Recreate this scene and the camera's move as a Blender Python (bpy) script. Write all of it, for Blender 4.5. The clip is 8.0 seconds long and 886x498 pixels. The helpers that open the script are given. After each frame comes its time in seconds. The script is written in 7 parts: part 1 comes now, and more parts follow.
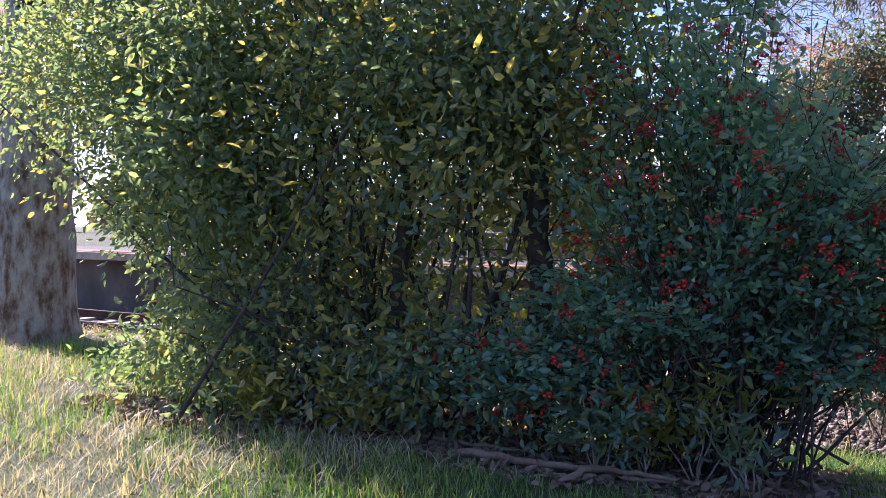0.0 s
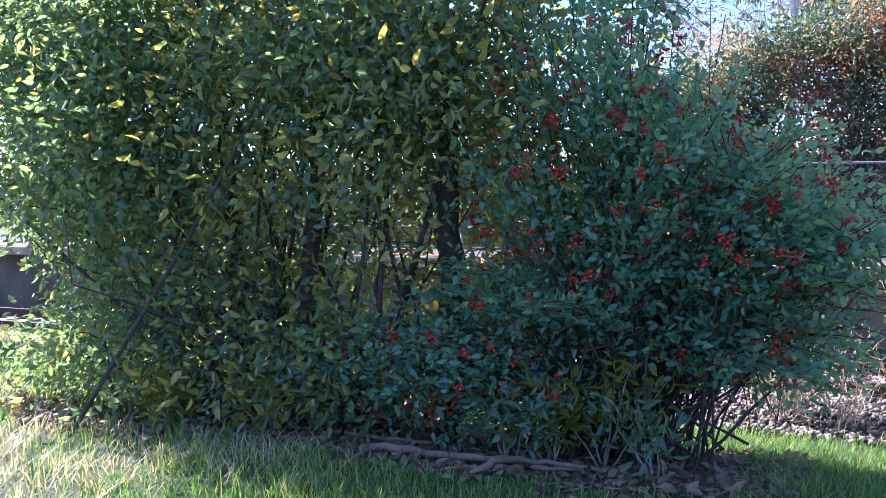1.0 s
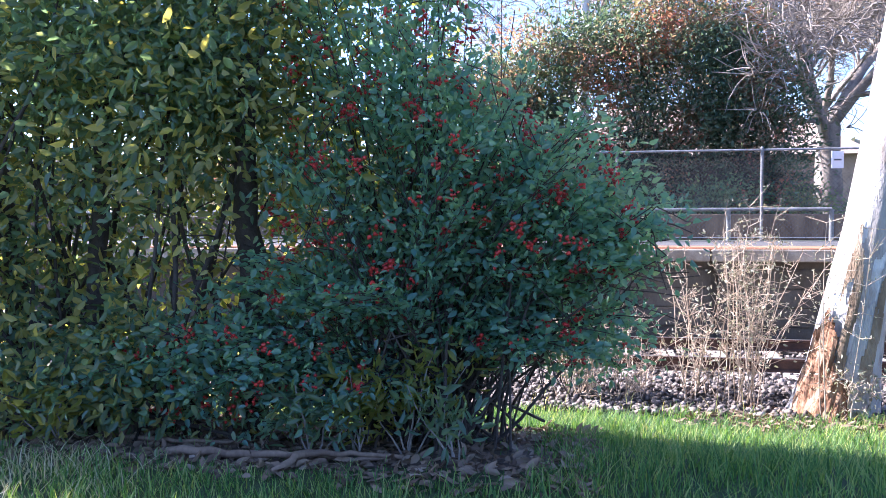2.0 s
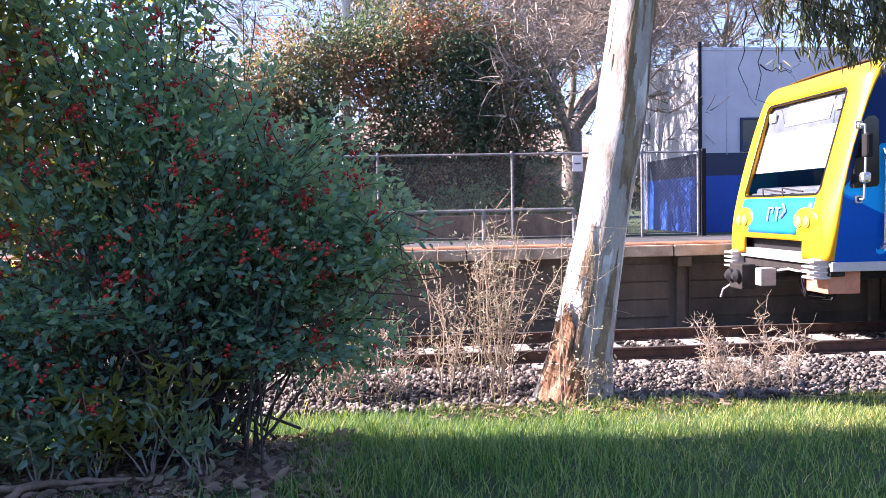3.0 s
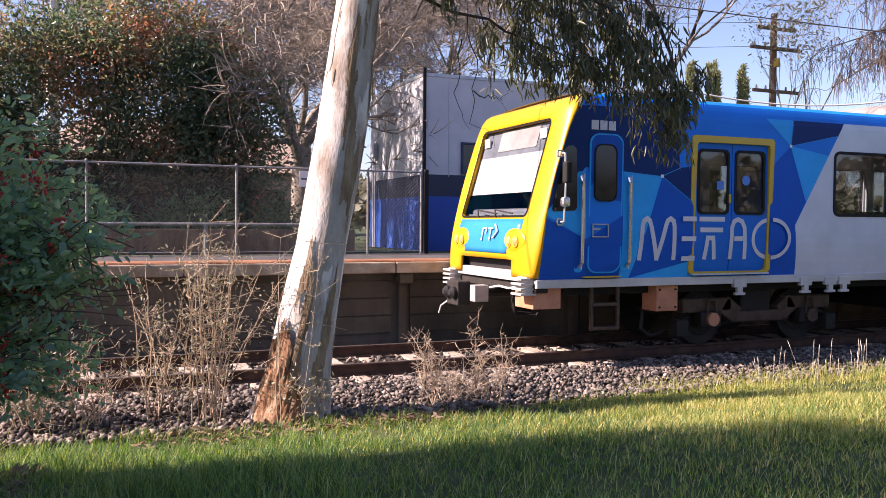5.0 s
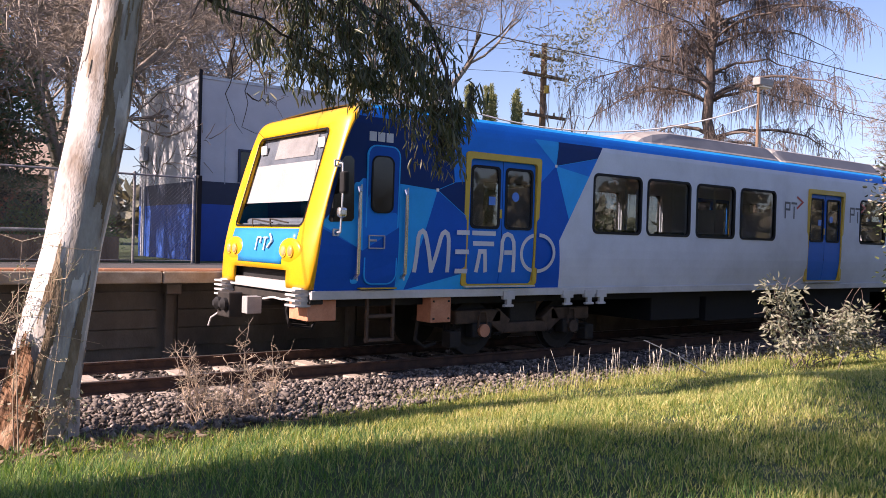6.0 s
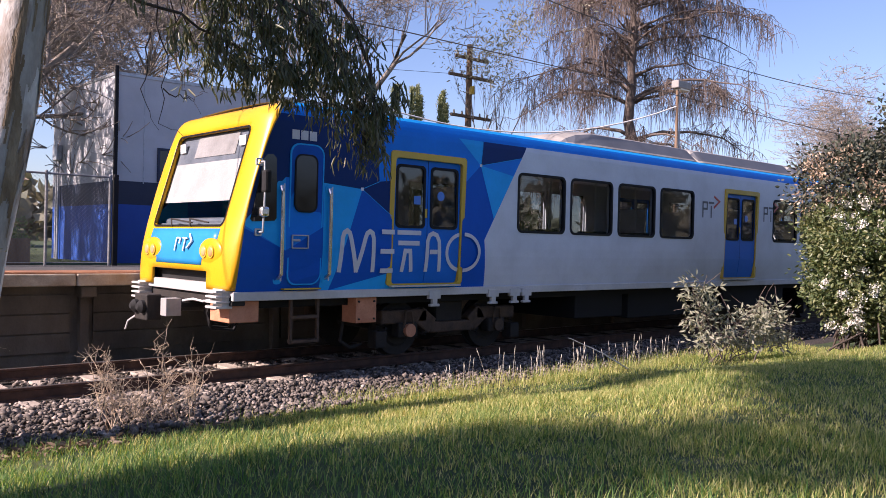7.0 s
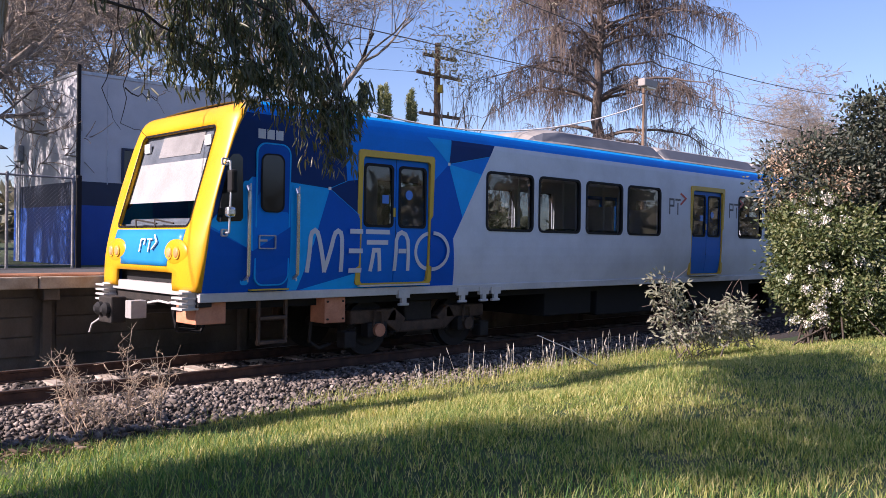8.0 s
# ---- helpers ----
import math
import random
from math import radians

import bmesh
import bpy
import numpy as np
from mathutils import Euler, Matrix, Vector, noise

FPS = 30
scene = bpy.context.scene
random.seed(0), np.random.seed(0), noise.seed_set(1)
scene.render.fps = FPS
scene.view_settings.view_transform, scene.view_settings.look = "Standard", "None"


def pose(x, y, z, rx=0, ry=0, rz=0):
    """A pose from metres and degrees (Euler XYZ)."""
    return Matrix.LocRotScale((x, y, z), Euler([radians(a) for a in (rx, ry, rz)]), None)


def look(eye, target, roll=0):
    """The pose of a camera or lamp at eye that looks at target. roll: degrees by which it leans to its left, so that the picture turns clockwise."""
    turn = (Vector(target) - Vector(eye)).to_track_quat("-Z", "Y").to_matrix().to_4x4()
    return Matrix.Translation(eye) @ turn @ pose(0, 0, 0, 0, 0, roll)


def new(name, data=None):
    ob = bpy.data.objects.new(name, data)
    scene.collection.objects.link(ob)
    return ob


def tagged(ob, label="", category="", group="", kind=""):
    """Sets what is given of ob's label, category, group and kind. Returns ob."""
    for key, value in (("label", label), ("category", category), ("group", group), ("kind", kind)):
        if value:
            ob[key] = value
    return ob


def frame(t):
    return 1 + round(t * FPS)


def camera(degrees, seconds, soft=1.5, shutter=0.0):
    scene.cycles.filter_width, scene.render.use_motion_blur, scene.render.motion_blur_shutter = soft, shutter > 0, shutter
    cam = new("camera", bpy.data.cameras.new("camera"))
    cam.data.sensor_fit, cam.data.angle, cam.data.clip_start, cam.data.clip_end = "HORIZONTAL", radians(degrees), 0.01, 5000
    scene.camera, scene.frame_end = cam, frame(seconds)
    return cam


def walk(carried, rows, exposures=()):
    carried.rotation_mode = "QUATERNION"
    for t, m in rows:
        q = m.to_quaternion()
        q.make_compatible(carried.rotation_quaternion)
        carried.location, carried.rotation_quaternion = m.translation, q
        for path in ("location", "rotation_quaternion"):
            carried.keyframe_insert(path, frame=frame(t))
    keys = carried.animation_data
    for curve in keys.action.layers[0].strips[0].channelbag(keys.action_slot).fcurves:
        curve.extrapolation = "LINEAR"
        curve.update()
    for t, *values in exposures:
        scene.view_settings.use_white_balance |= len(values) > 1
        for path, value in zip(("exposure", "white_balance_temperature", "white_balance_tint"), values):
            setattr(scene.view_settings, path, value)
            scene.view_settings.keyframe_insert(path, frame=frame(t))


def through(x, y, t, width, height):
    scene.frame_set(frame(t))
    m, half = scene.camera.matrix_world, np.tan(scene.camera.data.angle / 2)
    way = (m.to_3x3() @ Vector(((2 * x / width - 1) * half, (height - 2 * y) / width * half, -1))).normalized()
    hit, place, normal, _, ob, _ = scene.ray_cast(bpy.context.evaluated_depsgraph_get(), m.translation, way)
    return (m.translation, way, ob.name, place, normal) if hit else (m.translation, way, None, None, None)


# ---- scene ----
cam = camera(55.0, 8.0, soft=0.8)
PATH = [
    (0, (-5.336, -10.394, 1.807), (-6.282, -8.632, 1.769), 1.0),
    (0.5, (-5.334, -10.375, 1.829), (-6.227, -8.586, 1.775), 0.6),
    (1, (-5.292, -10.328, 1.847), (-6.067, -8.485, 1.781), 0.4),
    (1.5, (-5.257, -10.293, 1.859), (-5.837, -8.38, 1.772), 0.2),
    (3, (-5.048, -10.247, 1.884), (-4.878, -8.256, 1.789), -1.1),
    (3.5, (-4.952, -10.243, 1.897), (-4.498, -8.297, 1.805), -0.7),
    (4, (-4.91, -10.221, 1.914), (-4.336, -8.308, 1.827), -0.4),
    (5.5, (-4.796, -10.058, 1.836), (-3.823, -8.311, 1.803), 1.0),
    (6, (-4.696, -10.016, 1.825), (-3.486, -8.423, 1.806), 1.6),
    (6.5, (-4.676, -10.01, 1.815), (-3.401, -8.469, 1.801), 1.4),
    (7, (-4.636, -9.999, 1.8), (-3.296, -8.515, 1.788), 1.3),
    (7.5, (-4.626, -10.008, 1.798), (-3.271, -8.537, 1.787), 0.8),
    (8, (-4.603, -9.995, 1.804), (-3.211, -8.558, 1.79), 0.8),
]
EXPOSURES = [(0, 1.72, 5500, 39), (0.5, 2.03, 5200, 31), (1.0, 2.38, 5000, 26), (1.5, 2.62, 4950, 25), (3.0, 2.26, 5650, 34), (3.5, 1.97, 5750, 35), (4.2, 1.7, 6050, 36), (5.3, 1.42, 6350, 34), (6.5, 1.22, 6150, 33), (8.0, 1.1, 5800, 31)]
walk(cam, [(t, look(eye, target, roll)) for t, eye, target, roll in PATH], EXPOSURES)

# ---- world and sun ----
SUN_WAY = Vector((1.45, -0.33, -1.0)).normalized()
world = bpy.data.worlds.new("world")
world.use_nodes = True
scene.world = world
sky = world.node_tree.nodes.new("ShaderNodeTexSky")
sky.sky_type, sky.sun_disc = "NISHITA", False
sky.sun_elevation, sky.sun_rotation = math.asin(-SUN_WAY.z), math.atan2(-SUN_WAY.x, -SUN_WAY.y)
sky.air_density, sky.dust_density, sky.ozone_density = 1.0, 0.8, 2.2
back = world.node_tree.nodes["Background"]
back.inputs["Strength"].default_value = 0.074
world.node_tree.links.new(sky.outputs[0], back.inputs["Color"])
sun = new("sun", bpy.data.lights.new("sun", "SUN"))
sun.data.energy, sun.data.angle, sun.data.color = 5.0, radians(0.55), (1.0, 0.86, 0.66)
sun.matrix_world = Matrix.Translation((-30, 5, 30)) @ SUN_WAY.to_track_quat("-Z", "Y").to_matrix().to_4x4()


# ---- materials ----
def node(tree, kind, **values):
    n = tree.nodes.new(kind)
    for key, value in values.items():
        n.inputs[key].default_value = value
    return n


def ramp(tree, stops):
    n = tree.nodes.new("ShaderNodeValToRGB")
    while len(n.color_ramp.elements) < len(stops):
        n.color_ramp.elements.new(0.5)
    for e, (at, c) in zip(n.color_ramp.elements, stops):
        e.position, e.color = at, (*c, 1)
    return n


def surface(name, stops, rough=0.6, metal=0.0, scale=3.0, fine=40.0, vary=0.25, bump=0.15, depth=0.02, stretch=(1, 1, 1), per_piece=0.0, coat=0.0):
    """Two scales of noise over a ramp of colours, fine relief, and a tint for each piece or island."""
    m = bpy.data.materials.new(name)
    m.use_nodes = True
    t = m.node_tree
    link, out = t.links.new, t.nodes["Principled BSDF"]
    coord = t.nodes.new("ShaderNodeTexCoord")
    mapping = node(t, "ShaderNodeMapping", Scale=stretch)
    link(coord.outputs["Object"], mapping.inputs["Vector"])
    big = node(t, "ShaderNodeTexNoise", Scale=scale, Detail=5.0, Roughness=0.6)
    small = node(t, "ShaderNodeTexNoise", Scale=fine, Detail=3.0, Roughness=0.6)
    link(mapping.outputs[0], big.inputs["Vector"])
    link(mapping.outputs[0], small.inputs["Vector"])
    colours = ramp(t, stops)
    link(big.outputs["Fac"], colours.inputs[0])
    level = node(t, "ShaderNodeMapRange", **{"To Min": 1 - vary, "To Max": 1 + vary})
    link(small.outputs["Fac"], level.inputs["Value"])
    last = level.outputs[0]
    if per_piece:
        rnd = t.nodes.new("ShaderNodeNewGeometry")
        own = node(t, "ShaderNodeMapRange", **{"To Min": 1 - per_piece, "To Max": 1 + per_piece})
        link(rnd.outputs["Random Per Island"], own.inputs["Value"])
        times = t.nodes.new("ShaderNodeMath")
        times.operation = "MULTIPLY"
        link(last, times.inputs[0])
        link(own.outputs[0], times.inputs[1])
        last = times.outputs[0]
    mul = t.nodes.new("ShaderNodeVectorMath")
    mul.operation = "SCALE"
    link(colours.outputs[0], mul.inputs[0])
    link(last, mul.inputs["Scale"])
    link(mul.outputs[0], out.inputs["Base Color"])
    rel = node(t, "ShaderNodeBump", Strength=bump, Distance=depth)
    link(small.outputs["Fac"], rel.inputs["Height"])
    link(rel.outputs[0], out.inputs["Normal"])
    out.inputs["Metallic"].default_value = metal
    out.inputs["Coat Weight"].default_value = coat
    rr = node(t, "ShaderNodeMapRange", **{"To Min": max(0.02, rough - 0.1), "To Max": min(1.0, rough + 0.1)})
    link(big.outputs["Fac"], rr.inputs["Value"])
    link(rr.outputs[0], out.inputs["Roughness"])
    return m


def foliage(name, colours, glow, rough=0.45, through=0.35, patch=0.6, by_place=0.5, by_leaf=0.55, shift=0.0):
    """Leaves: a colour for each leaf, patches over the crown, and light coming through."""
    m = bpy.data.materials.new(name)
    m.use_nodes = True
    t = m.node_tree
    link, out = t.links.new, t.nodes["Principled BSDF"]
    geo = t.nodes.new("ShaderNodeNewGeometry")
    coord = t.nodes.new("ShaderNodeTexCoord")
    big = node(t, "ShaderNodeTexNoise", Scale=patch, Detail=3.0)
    link(coord.outputs["Object"], big.inputs["Vector"])
    leafy = t.nodes.new("ShaderNodeMath")
    leafy.operation = "MULTIPLY_ADD"
    link(geo.outputs["Random Per Island"], leafy.inputs[0])
    leafy.inputs[1].default_value, leafy.inputs[2].default_value = by_leaf, shift
    half = t.nodes.new("ShaderNodeMath")
    half.operation = "MULTIPLY_ADD"
    link(big.outputs["Fac"], half.inputs[0])
    half.inputs[1].default_value = by_place
    link(leafy.outputs[0], half.inputs[2])
    n = len(colours)
    cols = ramp(t, [(i / max(1, n - 1), c) for i, c in enumerate(colours)])
    link(half.outputs[0], cols.inputs[0])
    link(cols.outputs[0], out.inputs["Base Color"])
    out.inputs["Roughness"].default_value = rough
    lit = t.nodes.new("ShaderNodeMix")
    lit.data_type, lit.blend_type = "RGBA", "MULTIPLY"
    lit.inputs[0].default_value = 1.0
    link(cols.outputs[0], lit.inputs[6])
    lit.inputs[7].default_value = (*glow, 1)
    thin = t.nodes.new("ShaderNodeBsdfTranslucent")
    link(lit.outputs[2], thin.inputs["Color"])
    mix = node(t, "ShaderNodeMixShader", Fac=through)
    link(out.outputs[0], mix.inputs[1])
    link(thin.outputs[0], mix.inputs[2])
    link(mix.outputs[0], t.nodes["Material Output"].inputs["Surface"])
    return m


def glass(name, tint=(0.7, 0.75, 0.78), gloss=0.12):
    """A window pane: mostly clear, with a mirror-like sheen."""
    m = bpy.data.materials.new(name)
    m.use_nodes = True
    t = m.node_tree
    t.nodes.remove(t.nodes["Principled BSDF"])
    clear = node(t, "ShaderNodeBsdfTransparent", Color=(*tint, 1))
    shine = node(t, "ShaderNodeBsdfGlossy", Roughness=0.02)
    edge = node(t, "ShaderNodeLayerWeight", Blend=0.5)
    steep = t.nodes.new("ShaderNodeMath")
    steep.operation = "POWER"
    steep.inputs[1].default_value = 3.5
    more = t.nodes.new("ShaderNodeMath")
    more.operation = "MULTIPLY_ADD"
    more.inputs[1].default_value, more.inputs[2].default_value = 0.5, gloss
    t.links.new(edge.outputs["Facing"], steep.inputs[0])
    mix = t.nodes.new("ShaderNodeMixShader")
    t.links.new(steep.outputs[0], more.inputs[0])
    t.links.new(more.outputs[0], mix.inputs[0])
    t.links.new(clear.outputs[0], mix.inputs[1])
    t.links.new(shine.outputs[0], mix.inputs[2])
    t.links.new(mix.outputs[0], t.nodes["Material Output"].inputs["Surface"])
    return m


def two(a, b, lo=0.35, hi=0.65):
    return [(lo, a), (hi, b)]


def paint(name, c, rough=0.32, vary=0.07, dirt=0.86, coat=0.1, sheen=0.5):
    m = surface(name, two(tuple(v * dirt for v in c), c, 0.3, 0.6), rough, scale=1.3, fine=25, vary=vary, bump=0.02, coat=coat)
    m.node_tree.nodes["Principled BSDF"].inputs["Specular IOR Level"].default_value = sheen
    return m


M = {}
M["soil"] = surface("soil", [(0.3, (0.024, 0.036, 0.01)), (0.5, (0.034, 0.062, 0.014)), (0.7, (0.07, 0.085, 0.028))], 0.9, scale=1.1, fine=50, vary=0.5, bump=0.6, depth=0.04)
M["mulch"] = surface("mulch", two((0.05, 0.035, 0.025), (0.12, 0.085, 0.06)), 0.95, scale=6, fine=60, vary=0.6, bump=0.8, depth=0.03)
M["ballast_bed"] = surface("ballast_bed", two((0.016, 0.013, 0.011), (0.06, 0.05, 0.042)), 0.95, scale=18, fine=50, vary=0.6, bump=0.9, depth=0.04)
M["stone"] = surface("stone", [(0.3, (0.055, 0.046, 0.039)), (0.5, (0.125, 0.105, 0.09)), (0.7, (0.29, 0.247, 0.214))], 0.9, scale=7, fine=90, vary=0.25, bump=0.3, depth=0.01, per_piece=0.8)
M["rail_side"] = surface("rail_side", two((0.04, 0.02, 0.013), (0.095, 0.048, 0.03)), 0.85, scale=6, fine=60, vary=0.3)
M["rail_top"] = surface("rail_top", two((0.38, 0.36, 0.34), (0.5, 0.48, 0.46)), 0.3, 0.9, scale=4, fine=60, vary=0.1)
M["sleeper"] = surface("sleeper", two((0.3, 0.25, 0.2), (0.45, 0.39, 0.33)), 0.9, scale=5, fine=60, vary=0.3, bump=0.4)
M["concrete"] = surface("concrete", [(0.28, (0.06, 0.05, 0.04)), (0.5, (0.115, 0.098, 0.076)), (0.72, (0.19, 0.165, 0.13))], 0.9, scale=1.1, fine=45, vary=0.2, bump=0.3, stretch=(1, 1, 0.6))
M["coping"] = surface("coping", two((0.24, 0.19, 0.13), (0.46, 0.4, 0.31)), 0.85, scale=2.5, fine=50, vary=0.2, bump=0.25)
M["paving"] = surface("paving", two((0.2, 0.085, 0.04), (0.34, 0.16, 0.08)), 0.85, scale=2.0, fine=40, vary=0.25, bump=0.2)
M["asphalt"] = surface("asphalt", two((0.05, 0.05, 0.052), (0.09, 0.088, 0.085)), 0.9, scale=2.0, fine=90, vary=0.4, bump=0.4)
M["galvanised"] = surface("galvanised", two((0.33, 0.35, 0.37), (0.5, 0.52, 0.54)), 0.5, 0.6, scale=7, fine=60, vary=0.15)
M["old_zinc"] = surface("old_zinc", two((0.16, 0.165, 0.17), (0.29, 0.295, 0.3)), 0.65, 0.3, scale=7, fine=60, vary=0.2)
M["wire"] = surface("wire", two((0.07, 0.072, 0.076), (0.13, 0.132, 0.136)), 0.7, 0.0)
M["cable"] = surface("cable", two((0.05, 0.045, 0.04), (0.09, 0.08, 0.07)), 0.7)
M["pale_cable"] = surface("pale_cable", two((0.6, 0.58, 0.54), (0.7, 0.68, 0.64)), 0.6)
M["white_wall"] = surface("white_wall", two((0.42, 0.43, 0.45), (0.5, 0.51, 0.53)), 0.75, scale=1.0, fine=30, vary=0.06, bump=0.08)
M["navy_wall"] = surface("navy_wall", two((0.012, 0.02, 0.045), (0.02, 0.03, 0.06)), 0.6, scale=2, fine=30, vary=0.12)
M["blue_wall"] = surface("blue_wall", two((0.01, 0.058, 0.28), (0.015, 0.075, 0.35)), 0.6, scale=1.5, fine=30, vary=0.1, bump=0.08)
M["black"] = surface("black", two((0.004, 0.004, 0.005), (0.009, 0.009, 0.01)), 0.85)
M["dark_iron"] = surface("dark_iron", two((0.01, 0.009, 0.008), (0.028, 0.022, 0.018)), 0.8, scale=6, fine=50, vary=0.4, bump=0.3)
M["rusty_iron"] = surface("rusty_iron", two((0.045, 0.028, 0.018), (0.1, 0.062, 0.04)), 0.8, scale=6, fine=50, vary=0.4, bump=0.3)
M["brake_box"] = surface("brake_box", two((0.42, 0.16, 0.08), (0.55, 0.25, 0.14)), 0.7, scale=4, fine=40, vary=0.2)
M["navy"] = paint("navy", (0.002, 0.028, 0.15), 0.45, coat=0.0, sheen=0.15)
M["deep_blue"] = paint("deep_blue", (0.003, 0.098, 0.52), 0.45, coat=0.0, sheen=0.15)
M["mid_blue"] = paint("mid_blue", (0.004, 0.205, 0.78), 0.45, coat=0.0, sheen=0.15)
M["light_blue"] = paint("light_blue", (0.008, 0.39, 0.92), 0.45, coat=0.0, sheen=0.15)
M["mask_blue"] = paint("mask_blue", (0.02, 0.23, 0.5), 0.4, coat=0.0, sheen=0.3)
M["door_blue"] = paint("door_blue", (0.003, 0.15, 0.62), 0.45, coat=0.0, sheen=0.2)
M["grey_side"] = paint("grey_side", (0.6, 0.635, 0.72), 0.4, 0.06, 0.84)
M["roof_grey"] = paint("roof_grey", (0.3, 0.285, 0.265), 0.6, 0.15, 0.7, 0.0)
M["roof_dark"] = paint("roof_dark", (0.09, 0.1, 0.12), 0.6, 0.15, 0.7, 0.0)
M["sill"] = paint("sill", (0.55, 0.54, 0.53), 0.5, 0.12, 0.75, 0.0)
M["yellow"] = paint("yellow", (0.68, 0.345, 0.004), 0.34, coat=0.05, sheen=0.35)
M["dull_yellow"] = paint("dull_yellow", (0.62, 0.4, 0.03), 0.5)
M["white_paint"] = paint("white_paint", (0.78, 0.78, 0.78), 0.45)
M["letter_white"] = paint("letter_white", (0.62, 0.63, 0.68), 0.5)
M["red"] = paint("red", (0.45, 0.02, 0.015), 0.4)
M["sign_blue"] = paint("sign_blue", (0.05, 0.2, 0.65), 0.4)
M["worn_grey"] = paint("worn_grey", (0.34, 0.33, 0.32), 0.6, 0.2, 0.6, 0.0)
M["dark_letter"] = paint("dark_letter", (0.08, 0.085, 0.11), 0.5)
M["interior"] = surface("interior", two((0.66, 0.67, 0.68), (0.78, 0.79, 0.8)), 0.6)
M["seat_cloth"] = surface("seat_cloth", two((0.02, 0.05, 0.07), (0.04, 0.09, 0.12)), 0.9, scale=20)
M["blind"] = surface("blind", two((0.34, 0.34, 0.328), (0.42, 0.42, 0.408)), 0.8, scale=2)
M["screen"] = surface("screen", two((0.1, 0.12, 0.145), (0.17, 0.19, 0.22)), 0.4)
M["dark_glass"] = surface("dark_glass", two((0.006, 0.008, 0.01), (0.012, 0.014, 0.017)), 0.12, vary=0.05, bump=0.0)
M["pane"] = glass("pane", (0.64, 0.67, 0.69), 0.05)
M["shield"] = glass("shield", (0.88, 0.9, 0.92), 0.03)
M["chrome"] = surface("chrome", two((0.6, 0.6, 0.6), (0.7, 0.7, 0.7)), 0.2, 0.9, vary=0.05, bump=0.0)
M["lens"] = surface("lens", two((0.5, 0.26, 0.1), (0.62, 0.38, 0.18)), 0.15, vary=0.05, bump=0.0)
M["gum_bark"] = surface("gum_bark", [(0.3, (0.22, 0.165, 0.12)), (0.38, (0.38, 0.34, 0.31)), (0.46, (0.6, 0.575, 0.55)), (0.7, (0.72, 0.7, 0.67))], 0.8, scale=1.7, fine=30, vary=0.16, bump=0.4, stretch=(1.2, 1.2, 0.6))
M["wound"] = surface("wound", [(0.3, (0.05, 0.025, 0.013)), (0.5, (0.2, 0.1, 0.05)), (0.7, (0.42, 0.3, 0.2))], 0.95, scale=7, fine=50, vary=0.4, bump=0.8, stretch=(1.5, 1.5, 0.4))
M["peel"] = surface("peel", [(0.3, (0.26, 0.22, 0.19)), (0.5, (0.37, 0.34, 0.31)), (0.7, (0.46, 0.43, 0.4))], 0.9, scale=3, fine=35, vary=0.2, bump=0.4, stretch=(1.4, 1.4, 0.5))
M["brown_bark"] = surface("brown_bark", [(0.3, (0.13, 0.085, 0.05)), (0.5, (0.22, 0.16, 0.1)), (0.68, (0.34, 0.27, 0.19))], 0.9, scale=4, fine=30, vary=0.3, bump=0.7, depth=0.03, stretch=(1.5, 1.5, 0.5))
M["flaky_bark"] = surface("flaky_bark", [(0.34, (0.1, 0.06, 0.035)), (0.44, (0.24, 0.175, 0.12)), (0.52, (0.34, 0.29, 0.23)), (0.64, (0.44, 0.4, 0.34))], 0.9, scale=5.5, fine=40, vary=0.3, bump=0.7, depth=0.03, stretch=(1.6, 1.6, 0.7))
M["dark_bark"] = surface("dark_bark", two((0.035, 0.026, 0.02), (0.09, 0.07, 0.055)), 0.95, scale=8, fine=60, vary=0.3, bump=0.6)
M["grey_bark"] = surface("grey_bark", two((0.19, 0.155, 0.125), (0.36, 0.31, 0.255)), 0.9, scale=5, fine=40, vary=0.3, bump=0.4)
M["red_twig"] = surface("red_twig", two((0.1, 0.075, 0.062), (0.19, 0.15, 0.125)), 0.9, scale=3, fine=40, vary=0.2, bump=0.1)
M["dry_stalk"] = surface("dry_stalk", two((0.33, 0.24, 0.165), (0.54, 0.44, 0.32)), 0.9, scale=6, fine=40, vary=0.25, per_piece=0.3, bump=0.1)
M["seed"] = surface("seed", two((0.5, 0.46, 0.36), (0.68, 0.64, 0.54)), 0.9, scale=8, fine=40, vary=0.2, per_piece=0.3, bump=0.1)
M["pole_wood"] = surface("pole_wood", two((0.13, 0.085, 0.055), (0.24, 0.165, 0.11)), 0.9, scale=5, fine=40, vary=0.3, stretch=(1, 1, 0.2))
M["lit_lamp"] = surface("lit_lamp", two((0.75, 0.7, 0.55), (0.85, 0.8, 0.65)), 0.4)
M["tile_roof"] = surface("tile_roof", two((0.3, 0.22, 0.16), (0.42, 0.33, 0.25)), 0.85, scale=2, fine=20, vary=0.2)
M["brickwork"] = surface("brickwork", two((0.32, 0.22, 0.16), (0.45, 0.33, 0.25)), 0.9, scale=3, fine=20, vary=0.2)
M["berry"] = surface("berry", two((0.4, 0.02, 0.018), (0.56, 0.05, 0.03)), 0.35, vary=0.1, per_piece=0.3, bump=0.0)
M["bloom"] = surface("bloom", two((0.62, 0.58, 0.5), (0.8, 0.78, 0.7)), 0.8, vary=0.1, per_piece=0.2, bump=0.0)
L = {}
L["laurel"] = foliage("laurel", [(0.075, 0.135, 0.115), (0.115, 0.185, 0.138), (0.17, 0.225, 0.13), (0.32, 0.3, 0.125)], (2.05, 1.95, 0.9), 0.22, 0.53)
